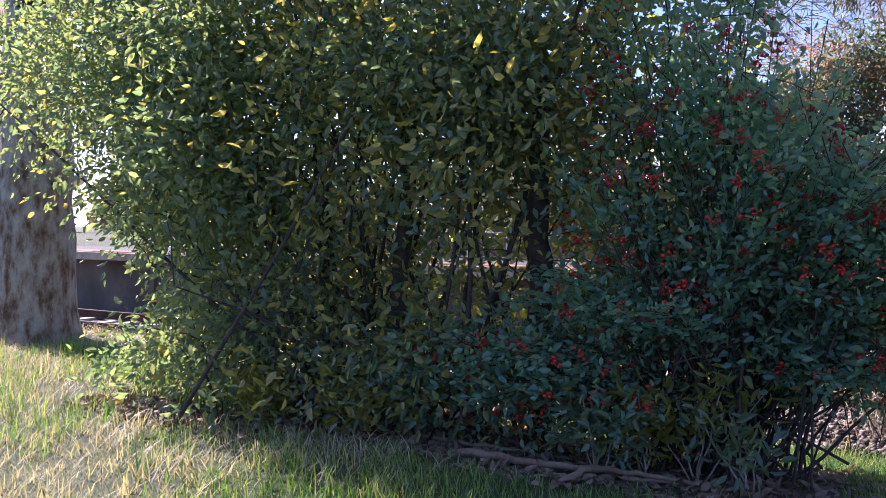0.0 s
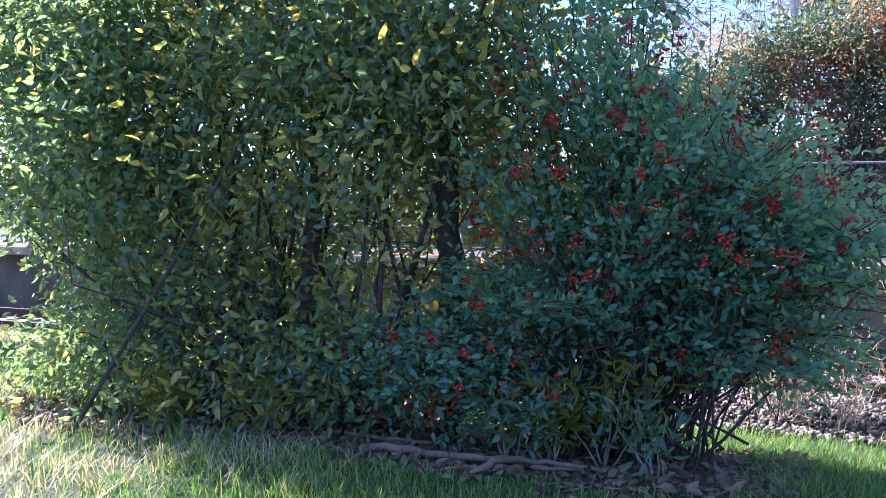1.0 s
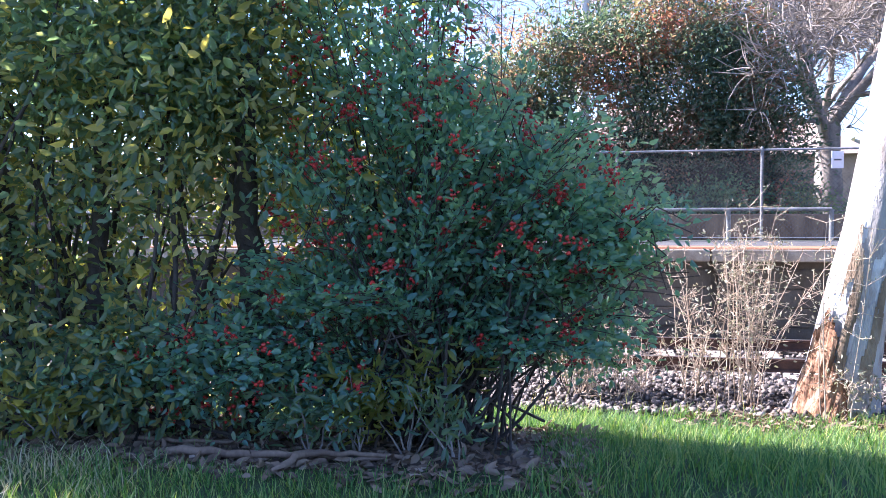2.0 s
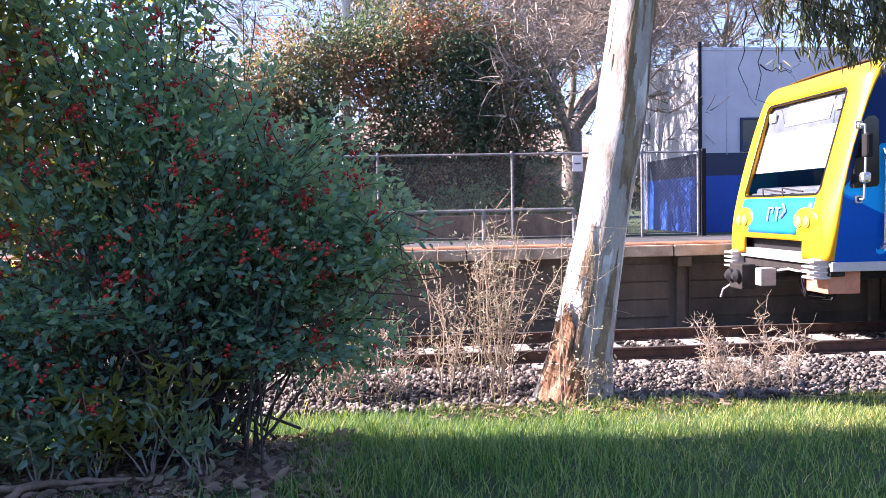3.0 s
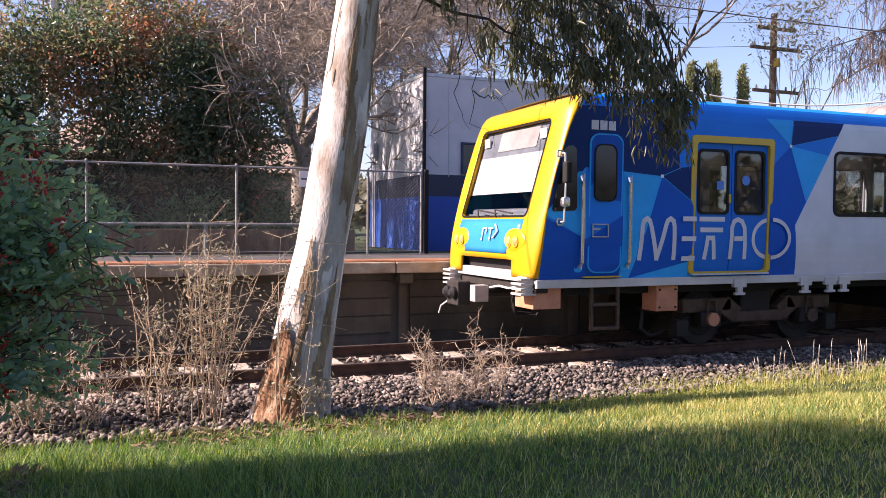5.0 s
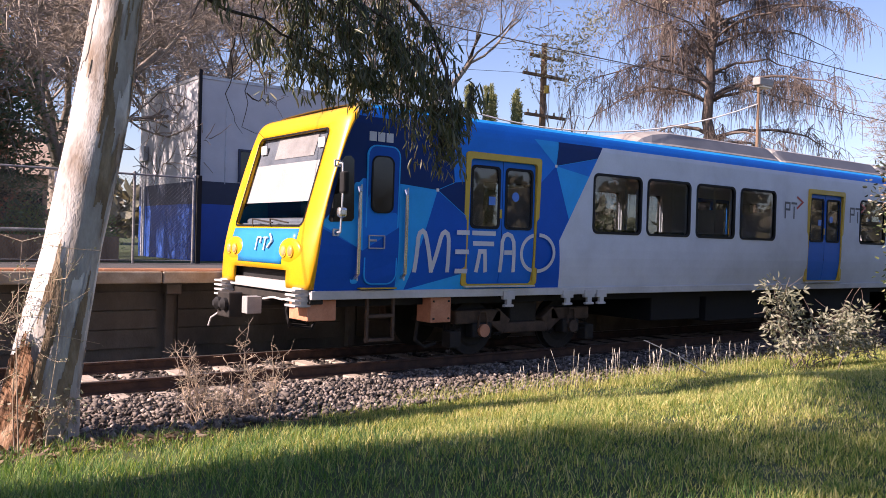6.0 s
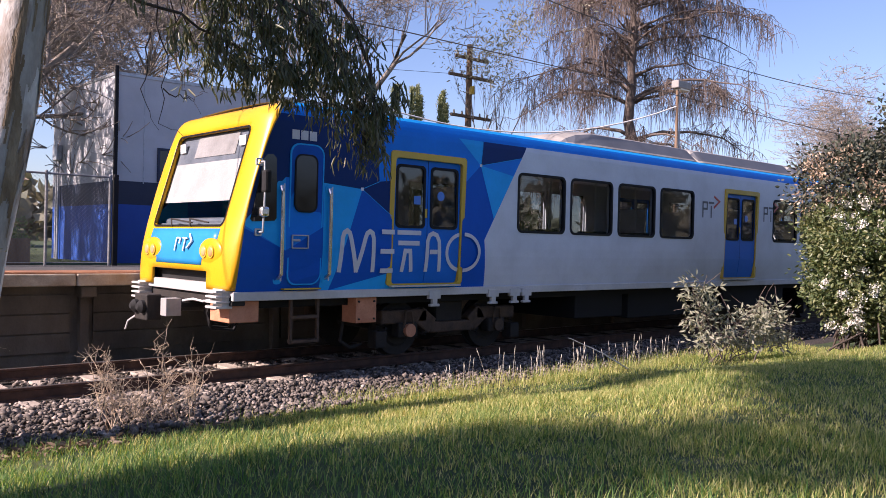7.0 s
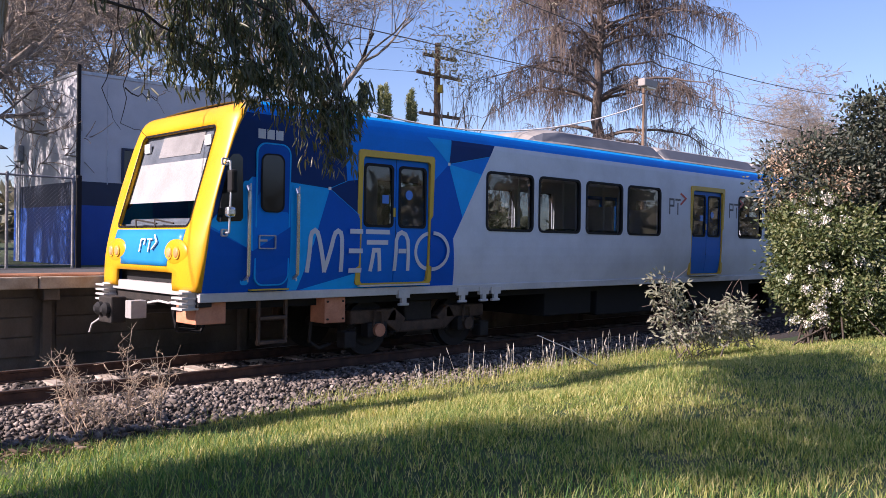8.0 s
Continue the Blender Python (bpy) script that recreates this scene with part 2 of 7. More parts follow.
# sun from behind is put into this brighter, yellower leaf colour
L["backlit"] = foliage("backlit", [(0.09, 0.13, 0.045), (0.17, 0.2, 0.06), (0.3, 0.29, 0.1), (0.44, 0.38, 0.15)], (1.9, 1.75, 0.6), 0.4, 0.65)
L["yellowing"] = foliage("yellowing", [(0.18, 0.21, 0.08), (0.32, 0.31, 0.11), (0.5, 0.43, 0.16)], (1.7, 1.5, 0.6), 0.35, 0.5)
L["cotoneaster"] = foliage("cotoneaster", [(0.08, 0.17, 0.16), (0.12, 0.235, 0.21), (0.18, 0.29, 0.22), (0.3, 0.37, 0.22)], (2.1, 2.0, 0.9), 0.24, 0.55)
L["gum"] = foliage("gum", [(0.03, 0.045, 0.025), (0.06, 0.08, 0.04), (0.12, 0.125, 0.07), (0.26, 0.23, 0.11)], (1.6, 1.5, 0.7), 0.42, 0.25)
L["autumn"] = foliage("autumn", [(0.05, 0.1, 0.07), (0.1, 0.16, 0.1), (0.24, 0.17, 0.12), (0.6, 0.24, 0.17)], (1.8, 1.45, 0.95), 0.38, 0.46, 0.9, 1.9, 0.5, -0.82)
L["viburnum"] = foliage("viburnum", [(0.03, 0.05, 0.022), (0.07, 0.105, 0.04), (0.16, 0.18, 0.075), (0.34, 0.31, 0.17)], (1.7, 1.6, 0.7), 0.38, 0.25, 1.2)
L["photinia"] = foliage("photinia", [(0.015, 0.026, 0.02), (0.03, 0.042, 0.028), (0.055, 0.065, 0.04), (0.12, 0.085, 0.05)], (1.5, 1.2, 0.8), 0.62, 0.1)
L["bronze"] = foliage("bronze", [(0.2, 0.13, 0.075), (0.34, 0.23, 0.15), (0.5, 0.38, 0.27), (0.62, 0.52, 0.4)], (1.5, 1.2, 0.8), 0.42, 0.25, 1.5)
L["small_shrub"] = foliage("small_shrub", [(0.15, 0.16, 0.11), (0.25, 0.26, 0.185), (0.38, 0.37, 0.29)], (1.4, 1.3, 0.8), 0.5, 0.3, 1.5)
L["cypress"] = foliage("cypress", [(0.13, 0.15, 0.065), (0.22, 0.24, 0.11), (0.36, 0.36, 0.19)], (1.3, 1.3, 0.7), 0.7, 0.15)
L["woods"] = foliage("woods", [(0.09, 0.1, 0.065), (0.16, 0.16, 0.11), (0.26, 0.23, 0.17)], (1.3, 1.2, 0.8), 0.7, 0.25, 0.05)
L["pale"] = foliage("pale", [(0.16, 0.18, 0.12), (0.26, 0.27, 0.19), (0.4, 0.36, 0.27)], (1.3, 1.2, 0.8), 0.6, 0.3)
# green of shaded grass and yellow of sunlit lawn, put into the colours
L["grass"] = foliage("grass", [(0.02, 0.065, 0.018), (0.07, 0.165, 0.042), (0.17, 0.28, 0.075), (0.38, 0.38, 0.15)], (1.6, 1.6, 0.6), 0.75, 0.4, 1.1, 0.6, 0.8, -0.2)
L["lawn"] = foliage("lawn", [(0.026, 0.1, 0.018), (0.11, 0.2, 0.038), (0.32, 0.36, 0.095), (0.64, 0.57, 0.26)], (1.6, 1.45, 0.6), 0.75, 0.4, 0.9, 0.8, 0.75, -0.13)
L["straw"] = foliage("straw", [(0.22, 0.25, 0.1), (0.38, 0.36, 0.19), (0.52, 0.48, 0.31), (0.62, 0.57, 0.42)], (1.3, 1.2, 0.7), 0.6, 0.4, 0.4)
L["litter"] = foliage("litter", [(0.06, 0.04, 0.028), (0.13, 0.085, 0.055), (0.24, 0.17, 0.11), (0.4, 0.33, 0.25)], (1.2, 1.0, 0.7), 0.8, 0.1, 1.5)


# ---- mesh helpers ----
def part(name, bm, material, parent=None, label="", smooth=False, facing=None):
    """Links a bmesh as one mesh object under a thing or a part. facing: the way in which an open sheet looks."""
    bmesh.ops.recalc_face_normals(bm, faces=bm.faces)
    if facing and sum((f.normal * f.calc_area() for f in bm.faces), Vector()).dot(Vector(facing)) < 0:
        bmesh.ops.reverse_faces(bm, faces=bm.faces)
    me = bpy.data.meshes.new(name)
    bm.to_mesh(me)
    bm.free()
    return placed(name, me, material, parent, label, smooth)


def placed(name, me, material, parent=None, label="", smooth=False):
    for m in material if isinstance(material, (list, tuple)) else [material]:
        me.materials.append(m)
    if smooth:
        me.polygons.foreach_set("use_smooth", np.ones(len(me.polygons), bool))
    ob = new(name, me)
    if parent:
        ob.parent = parent
        ob.matrix_parent_inverse = Matrix.Translation(parent_place(parent)).inverted()
    if label:
        ob["label"] = label
    return ob


def parent_place(ob):
    return Vector(ob.location) if ob.type == "EMPTY" else Vector()


def thing(name, place, label, category, group="", kind=""):
    ob = new(name)
    ob.empty_display_size = 0.2
    ob.location = place
    return tagged(ob, label, category, group, kind)


def bulk(name, verts, faces):
    """A mesh from arrays: verts n x 3, faces m x k."""
    me = bpy.data.meshes.new(name)
    faces = np.asarray(faces, np.int32)
    me.vertices.add(len(verts))
    me.vertices.foreach_set("co", np.asarray(verts, np.float32).ravel())
    me.loops.add(faces.size)
    me.loops.foreach_set("vertex_index", faces.ravel())
    me.polygons.add(len(faces))
    me.polygons.foreach_set("loop_start", np.arange(len(faces), dtype=np.int32) * faces.shape[1])
    me.update(calc_edges=True)
    return me


def box(bm, lo, hi, bevel=0.0, turn=None):
    lo, hi = Vector(lo), Vector(hi)
    m = Matrix.Translation((lo + hi) / 2)
    if turn:
        m = m @ turn
    made = bmesh.ops.create_cube(bm, size=1, matrix=m @ Matrix.Diagonal((*(hi - lo), 1)))
    if bevel:
        edges = list({e for v in made["verts"] for e in v.link_edges})
        bmesh.ops.bevel(bm, geom=edges, offset=bevel, segments=2, affect="EDGES", profile=0.5)
    return bm


def new_box(lo, hi, bevel=0.0):
    return box(bmesh.new(), lo, hi, bevel)


def rod(bm, a, b, r, r2=None, seg=10):
    a, b = Vector(a), Vector(b)
    way = b - a
    m = Matrix.Translation((a + b) / 2) @ way.to_track_quat("Z", "Y").to_matrix().to_4x4()
    bmesh.ops.create_cone(bm, cap_ends=True, segments=seg, radius1=r, radius2=r if r2 is None else r2, depth=way.length, matrix=m)
    return bm


def pipe(bm, points, r, seg=8):
    for a, b in zip(points, points[1:]):
        rod(bm, a, b, r, seg=seg)
    return bm


def tubes(paths, seg=5):
    """Arrays for many tapered tubes. paths: (points n x 3, radii n)."""
    vs, fs, base = [], [], 0
    ang = np.arange(seg) * 2 * np.pi / seg
    for pts, rad in paths:
        pts, rad = np.asarray(pts, float), np.asarray(rad, float)
        way = np.gradient(pts, axis=0)
        way /= np.linalg.norm(way, axis=1, keepdims=True) + 1e-9
        ref = np.where(np.abs(way[:, 2:3]) > 0.9, [[1.0, 0, 0]], [[0, 0, 1.0]])
        u = np.cross(way, ref)
        u /= np.linalg.norm(u, axis=1, keepdims=True) + 1e-9
        v = np.cross(way, u)
        ring = pts[:, None] + rad[:, None, None] * (np.cos(ang)[None, :, None] * u[:, None] + np.sin(ang)[None, :, None] * v[:, None])
        n = len(pts)
        vs.append(ring.reshape(-1, 3))
        i, j = np.meshgrid(np.arange(n - 1), np.arange(seg), indexing="ij")
        a, b = base + i * seg + j, base + i * seg + (j + 1) % seg
        fs.append(np.stack([a, b, b + seg, a + seg], -1).reshape(-1, 4))
        base += n * seg
    return np.concatenate(vs), np.concatenate(fs)


def unit(v):
    return v / (np.linalg.norm(v, axis=-1, keepdims=True) + 1e-9)


def leaf_arrays(rng, at, way, length, width, fold=0.25, bend=0.15):
    """Folded pointed leaves: base points, directions, lengths, width to length."""
    n = len(at)
    way = unit(way)
    side = unit(np.cross(way, rng.normal(size=(n, 3))))
    up = np.cross(side, way)
    length = np.broadcast_to(length, n)[:, None]
    w = length * width
    def spot(s, c, h):
        return at + way * length * s + side * w * c + up * (w * h * fold - length * bend * s * s)
    vs = np.stack([spot(0, 0, 0), spot(0.3, 0.5, 1), spot(0.68, 0.42, 1), spot(1, 0, 0), spot(0.68, -0.42, 1), spot(0.3, -0.5, 1)], 1)
    base = np.arange(n)[:, None] * 6
    fs = np.concatenate([base + np.array([[0, 1, 2, 3]]), base + np.array([[0, 3, 4, 5]])])
    return vs.reshape(-1, 3), fs


def blades(rng, at, height, width, lean):
    """Grass blades: bent, tapered strips standing at the points."""
    n = len(at)
    a = rng.uniform(0, 2 * np.pi, n)
    out = np.stack([np.cos(a), np.sin(a), np.zeros(n)], -1)
    side = np.stack([-np.sin(a), np.cos(a), np.zeros(n)], -1)
    h, w, l = height[:, None], (width * np.ones(n))[:, None], (lean * height)[:, None]
    up = np.array([[0, 0, 1.0]])
    p = [at - side * w, at + side * w, at + up * h * 0.6 + out * l * 0.4 + side * w * 0.7, at + up * h * 0.6 + out * l * 0.4 - side * w * 0.7,
         at + up * h + out * l + side * w * 0.12, at + up * h + out * l - side * w * 0.12]
    vs = np.stack(p, 1).reshape(-1, 3)
    base = np.arange(n)[:, None] * 6
    return vs, np.concatenate([base + np.array([[0, 1, 2, 3]]), base + np.array([[3, 2, 4, 5]])])


def pebbles(rng, at, size, flat=0.8, rough=0.5):
    """Crushed stones: eight-cornered lumps with sharp edges, each turned its own way."""
    cube = np.array([(x, y, z) for x in (-1, 1) for y in (-1, 1) for z in (-1, 1)], float)
    tri = np.array([(0, 1, 3), (0, 3, 2), (4, 6, 7), (4, 7, 5), (0, 4, 5), (0, 5, 1), (2, 3, 7), (2, 7, 6), (0, 2, 6), (0, 6, 4), (1, 5, 7), (1, 7, 3)])
    n = len(at)
    shape = cube[None] * rng.uniform(rough, 1.05, (n, 8, 1)) * rng.uniform(0.55, 1.25, (n, 1, 3)) + rng.normal(0, 0.16, (n, 8, 3))
    q = unit(rng.normal(size=(n, 4)))
    w, v = q[:, None, :1], np.broadcast_to(q[:, None, 1:], shape.shape)
    turn = np.cross(v, shape) * 2
    shape = (shape + w * turn + np.cross(v, turn)) * np.array([1, 1, flat])
    vs = at[:, None] + shape * np.broadcast_to(size, n)[:, None, None] * 0.8
    return vs.reshape(-1, 3), (np.arange(n)[:, None, None] * 8 + tri[None]).reshape(-1, 3)


def branching(rng, start, way, length, radius, levels, spread=0.6, kids=(3, 5), lift=0.15, droop=0.0, shrink=0.62, tips=None, steps=4):
    """Tapered, wandering limbs that fork again and again. Returns tube paths; tips collects the ends."""
    paths = []
    def grow(p, d, l, r, left):
        pts, rad = [p], [r]
        for i in range(steps):
            d = unit(d + rng.normal(0, 0.13, 3) + np.array([0, 0, lift if left > 1 else lift - droop]))
            p = p + d * l / steps
            pts.append(p)
            rad.append(r * (1 - 0.45 * (i + 1) / steps))
        paths.append((pts, rad))
        if left <= 0:
            if tips is not None:
                tips.append((p, d))
            return
        for k in range(rng.integers(kids[0], kids[1] + 1)):
            s = rng.uniform(0.35, 1.0)
            i = min(steps, max(1, int(s * steps + 0.5)))
            side = unit(np.cross(d, rng.normal(size=3)))
            grow(pts[i], unit(d + side * spread * rng.uniform(0.6, 1.5)), l * shrink * rng.uniform(0.75, 1.2), rad[i] * 0.52, left - 1)
    grow(np.array(start, float), unit(np.array(way, float)), length, radius, levels)
    return paths


def shell_points(rng, blobs, n, core=0.55):
    """Clump centres in the outer layers of a crown made of lobes (x, y, z, rx, ry, rz)."""
    blobs = np.array(blobs, float)
    vol = (blobs[:, 3] * blobs[:, 4] * blobs[:, 5]) ** (2 / 3)
    pick = rng.choice(len(blobs), n, p=vol / vol.sum())
    d = unit(rng.normal(size=(n, 3)))
    wob = np.array([0.86 + 0.3 * noise.noise(Vector(2.3 * d[i] + pick[i] * 3.7)) for i in range(n)])
    r = (core + (1 - core) * rng.random(n) ** 0.6) * wob
    return blobs[pick, :3] + d * r[:, None] * blobs[pick, 3:], d


# ---- ground ----
def bank(x):
    """The lawn keeps its height nearer to the rails towards the west."""
    t = np.clip((-8.0 - np.asarray(x, float)) / 4.5, 0, 1)
    return t * t * (3 - 2 * t)


def ground_height(x, y):
    """Lawn that falls to the track bed, then the raised land behind the platform."""
    x, y = np.asarray(x, float), np.asarray(y, float)
    w = bank(x)
    def ease(a, b):
        t = np.clip((y - a) / (b - a), 0, 1)
        return t * t * (3 - 2 * t)
    return 0.3 - 0.44 * ease(-5.6 + 3.3 * w, -2.1 + 1.4 * w) - 0.1 * ease(-2.1 + 1.4 * w, -1.2 + 1.3 * w) + 1.44 * ease(3.6, 5.2) + 0.02 * np.sin(1.7 * x + 0.6 * y) * (y < -2)


def build_ground():
    xs = np.unique(np.concatenate([np.linspace(-2000, -40, 14), np.linspace(-40, 60, 201), np.linspace(60, 2000, 14)]))
    ys = np.unique(np.concatenate([np.linspace(-2000, -14, 12), np.linspace(-14, 8, 89), np.linspace(8, 60, 27), np.linspace(60, 2500, 12)]))
    gx, gy = np.meshgrid(xs, ys, indexing="ij")
    verts = np.stack([gx, gy, ground_height(gx, gy)], -1).reshape(-1, 3)
    i, j = np.meshgrid(np.arange(len(xs) - 1), np.arange(len(ys) - 1), indexing="ij")
    a = i * len(ys) + j
    faces = np.stack([a, a + len(ys), a + len(ys) + 1, a + 1], -1).reshape(-1, 4)
    ob = placed("ground", bulk("ground", verts, faces), M["soil"], smooth=True)
    tagged(ob, "earth under grass sloping down to the railway", "ground", kind="structure")


build_ground()


def strip_sheet(name, x0, x1, y0, y1, lift, material, wobble=0.0, step=0.25):
    """A thin sheet on the ground with a wandering edge."""
    nx, ny = int((x1 - x0) / step) + 1, max(4, int((y1 - y0) / step))
    v = []
    for i in range(nx):
        x = x0 + (x1 - x0) * i / (nx - 1)
        e0 = y0 + wobble * noise.noise(Vector((x * 0.8, 1.3, 0))) + (1.4 * float(bank(x)) if x0 < -30 else 0)
        e1 = y1 + wobble * noise.noise(Vector((x * 0.8, 7.9, 0)))
        for j in range(ny):
            y = e0 + (e1 - e0) * j / (ny - 1)
            edge = min(1, min(j, ny - 1 - j) / 1.5)
            v.append((x, y, float(ground_height(x, y)) - 0.03 + (lift + 0.03) * edge))
    i, j = np.meshgrid(np.arange(nx - 1), np.arange(ny - 1), indexing="ij")
    a = i * ny + j
    return placed(name, bulk(name, np.array(v), np.stack([a, a + ny, a + ny + 1, a + 1], -1).reshape(-1, 4)), material, smooth=True)


tagged(strip_sheet("ballast_bed", -40, 60, -2.0, 3.45, 0.035, M["ballast_bed"], 0.35), "grey crushed stone bed under the railway track", "track bed", kind="structure")

# ---- railway track ----
track = thing("railway_track", (0, 1.52, -0.2), "rusty steel railway track on sleepers in crushed stone", "railway track", kind="structure")


def rail(y):
    prof = [(-0.07, -0.16), (0.07, -0.16), (0.07, -0.148), (0.012, -0.13), (0.012, -0.045), (0.035, -0.03), (0.035, -0.006), (0.028, 0), (-0.028, 0), (-0.035, -0.006), (-0.035, -0.03), (-0.012, -0.045), (-0.012, -0.13), (-0.07, -0.148)]
    bm = bmesh.new()
    ends = [[bm.verts.new((x, y + a, b)) for a, b in prof] for x in np.linspace(-60, 80, 29)]
    for one, two_ in zip(ends, ends[1:]):
        for k in range(len(prof)):
            f = bm.faces.new((one[k], one[(k + 1) % len(prof)], two_[(k + 1) % len(prof)], two_[k]))
            f.material_index = 1 if k == 7 else 0
    return part("rail", bm, [M["rail_side"], M["rail_top"]], track, "rusty steel rail with a worn bright top")


rail(0.72)
rail(2.32)
sleeper_mesh = None
for k in range(88):
    x = -26 + k * 0.66
    if sleeper_mesh is None:
        ob = part("sleeper", new_box((-0.115, 0.22, -0.29), (0.115, 2.82, -0.155), 0.015), M["sleeper"], track)
        sleeper_mesh = ob.data
    else:
        ob = new("sleeper", sleeper_mesh)
        ob.parent, ob.matrix_parent_inverse = track, Matrix.Translation(track.location).inverted()
    ob.location = (x + 0.05 * math.sin(5.1 * k), 0.06 * math.sin(2.3 * k), -0.012 - 0.012 * math.sin(3.7 * k))

# ---- platform ----
platform = thing("platform", (0, 3.5, -0.2), "concrete railway platform with a reddish paved edge", "platform", kind="structure")
part("retaining_wall", new_box((-45, 3.55, -0.5), (70, 3.85, 1.03)), M["concrete"], platform, "stained concrete retaining wall")
for k in range(-14, 18):
    x = -0.08 + 3.38 * k
    bm = new_box((x + 0.08, 3.42, -0.4), (x + 0.22, 3.549, 0.86), 0.012)
    box(bm, (x + 0.03, 3.24, 0.86), (x + 0.27, 3.549, 1.035), 0.02)
    part("pier", bm, M["concrete"], platform)
    if -6 <= k <= 6:
        for z in (0.15, 0.45, 0.75):
            part("wall_plank", new_box((x + 0.31, 3.515, z - 0.14), (x + 3.35, 3.549, z + 0.145), 0.008), M["concrete"], platform)
    part("coping_slab", new_box((x - 0.06, 3.15, 1.04), (x + 3.3, 3.75, 1.225), 0.02), M["coping"], platform, "pale concrete coping slab")
part("paved_edge", new_box((-45, 3.2, 1.2), (70, 4.1, 1.243), 0.01), M["paving"], platform, "reddish brown paved platform edge")
part("surface", new_box((-45, 4.104, 1.0), (70, 6.4, 1.243)), M["asphalt"], platform, "dark asphalt platform surface")
for k in range(-30, 60):
    part("paver", new_box((k * 0.6 - 4, 3.28, 1.23), (k * 0.6 - 3.42, 3.7, 1.252), 0.006), M["paving"], platform) if k < 20 else None

# ---- chain-link fence ----
def chain_fence(x0, x1, y, z0, z1, pitch, ends=()):
    f = thing("chain_link_fence", ((x0 + x1) / 2, y, z0), "grey galvanised chain-link fence along the platform back", "fence", kind="structure")
    xs = [x1, 0.35] + [-2.25 - pitch * k for k in range(9)]
    for x in xs:
        bm = rod(bmesh.new(), (x, y, z0 - 0.05), (x, y, z1 + 0.03), 0.026, seg=10)
        rod(bm, (x, y, z1 + 0.03), (x, y, z1 + 0.06), 0.035, 0.015)
        part("post", bm, M["old_zinc"], f)
    part("top_rail", rod(bmesh.new(), (x0, y, z1), (x1, y, z1), 0.02), M["old_zinc"], f)
    part("bottom_wire", rod(bmesh.new(), (x0, y, z0 + 0.06), (x1, y, z0 + 0.06), 0.006, seg=5), M["galvanised"], f)
    h, gap, paths = z1 - z0 - 0.08, 0.075, []
    for k in range(int((x1 - x0 + h) / gap)):
        for s in (1, -1):
            a = x0 - h + k * gap if s > 0 else x0 + k * gap
            b = a + s * h
            lo, hi = max(x0, min(a, b)), min(x1, max(a, b))
            if hi - lo > 0.03:
                za, zb = z0 + 0.06 + (lo - a) * s, z0 + 0.06 + (hi - a) * s
                paths.append(([(lo, y - 0.035 + 0.003 * s, za), (hi, y - 0.035 + 0.003 * s, zb)], [0.002, 0.002]))
    placed("mesh", bulk("mesh", *tubes(paths, 3)), M["wire"], f, "woven diamond wire mesh")
    return f


fence = chain_fence(-23.21, 1.5, 6.28, 1.24, 2.92, 2.62)
post = thing("fence_gate_post", (1.6, 6.28, 1.24), "dark steel end post of the fence", "post", kind="structure")
part("shaft", new_box((1.57, 6.24, 1.2), (1.65, 6.32, 2.98), 0.008), M["black"], post)
sign = thing("notice_sign", (-0.95, 6.2, 2.6), "small white notice sign fixed to the fence", "sign")
part("plate", new_box((-1.07, 6.2, 2.56), (-0.86, 6.215, 2.87), 0.004), M["white_paint"], sign)
part("text_bar", new_box((-1.03, 6.194, 2.7), (-0.9, 6.2, 2.73)), M["dark_letter"], sign)
low_rail = thing("handrail", (-4, 7.2, 1.2), "grey tubular handrail behind the fence", "handrail", kind="structure")
for k in range(9):
    part("post", rod(bmesh.new(), (-16 + 1.9 * k, 7.2, 1.1), (-16 + 1.9 * k, 7.2, 1.82), 0.045), M["old_zinc"], low_rail)
part("rail", rod(bmesh.new(), (-17, 7.2, 1.82), (-0.8, 7.2, 1.82), 0.035), M["old_zinc"], low_rail)
wall_low = thing("low_wall", (-6, 8.0, 1.2), "low weathered timber wall behind the fence", "wall", kind="structure")
part("body", new_box((-20, 8.0, 1.1), (0.6, 8.25, 1.72), 0.015), M["pole_wood"], wall_low)

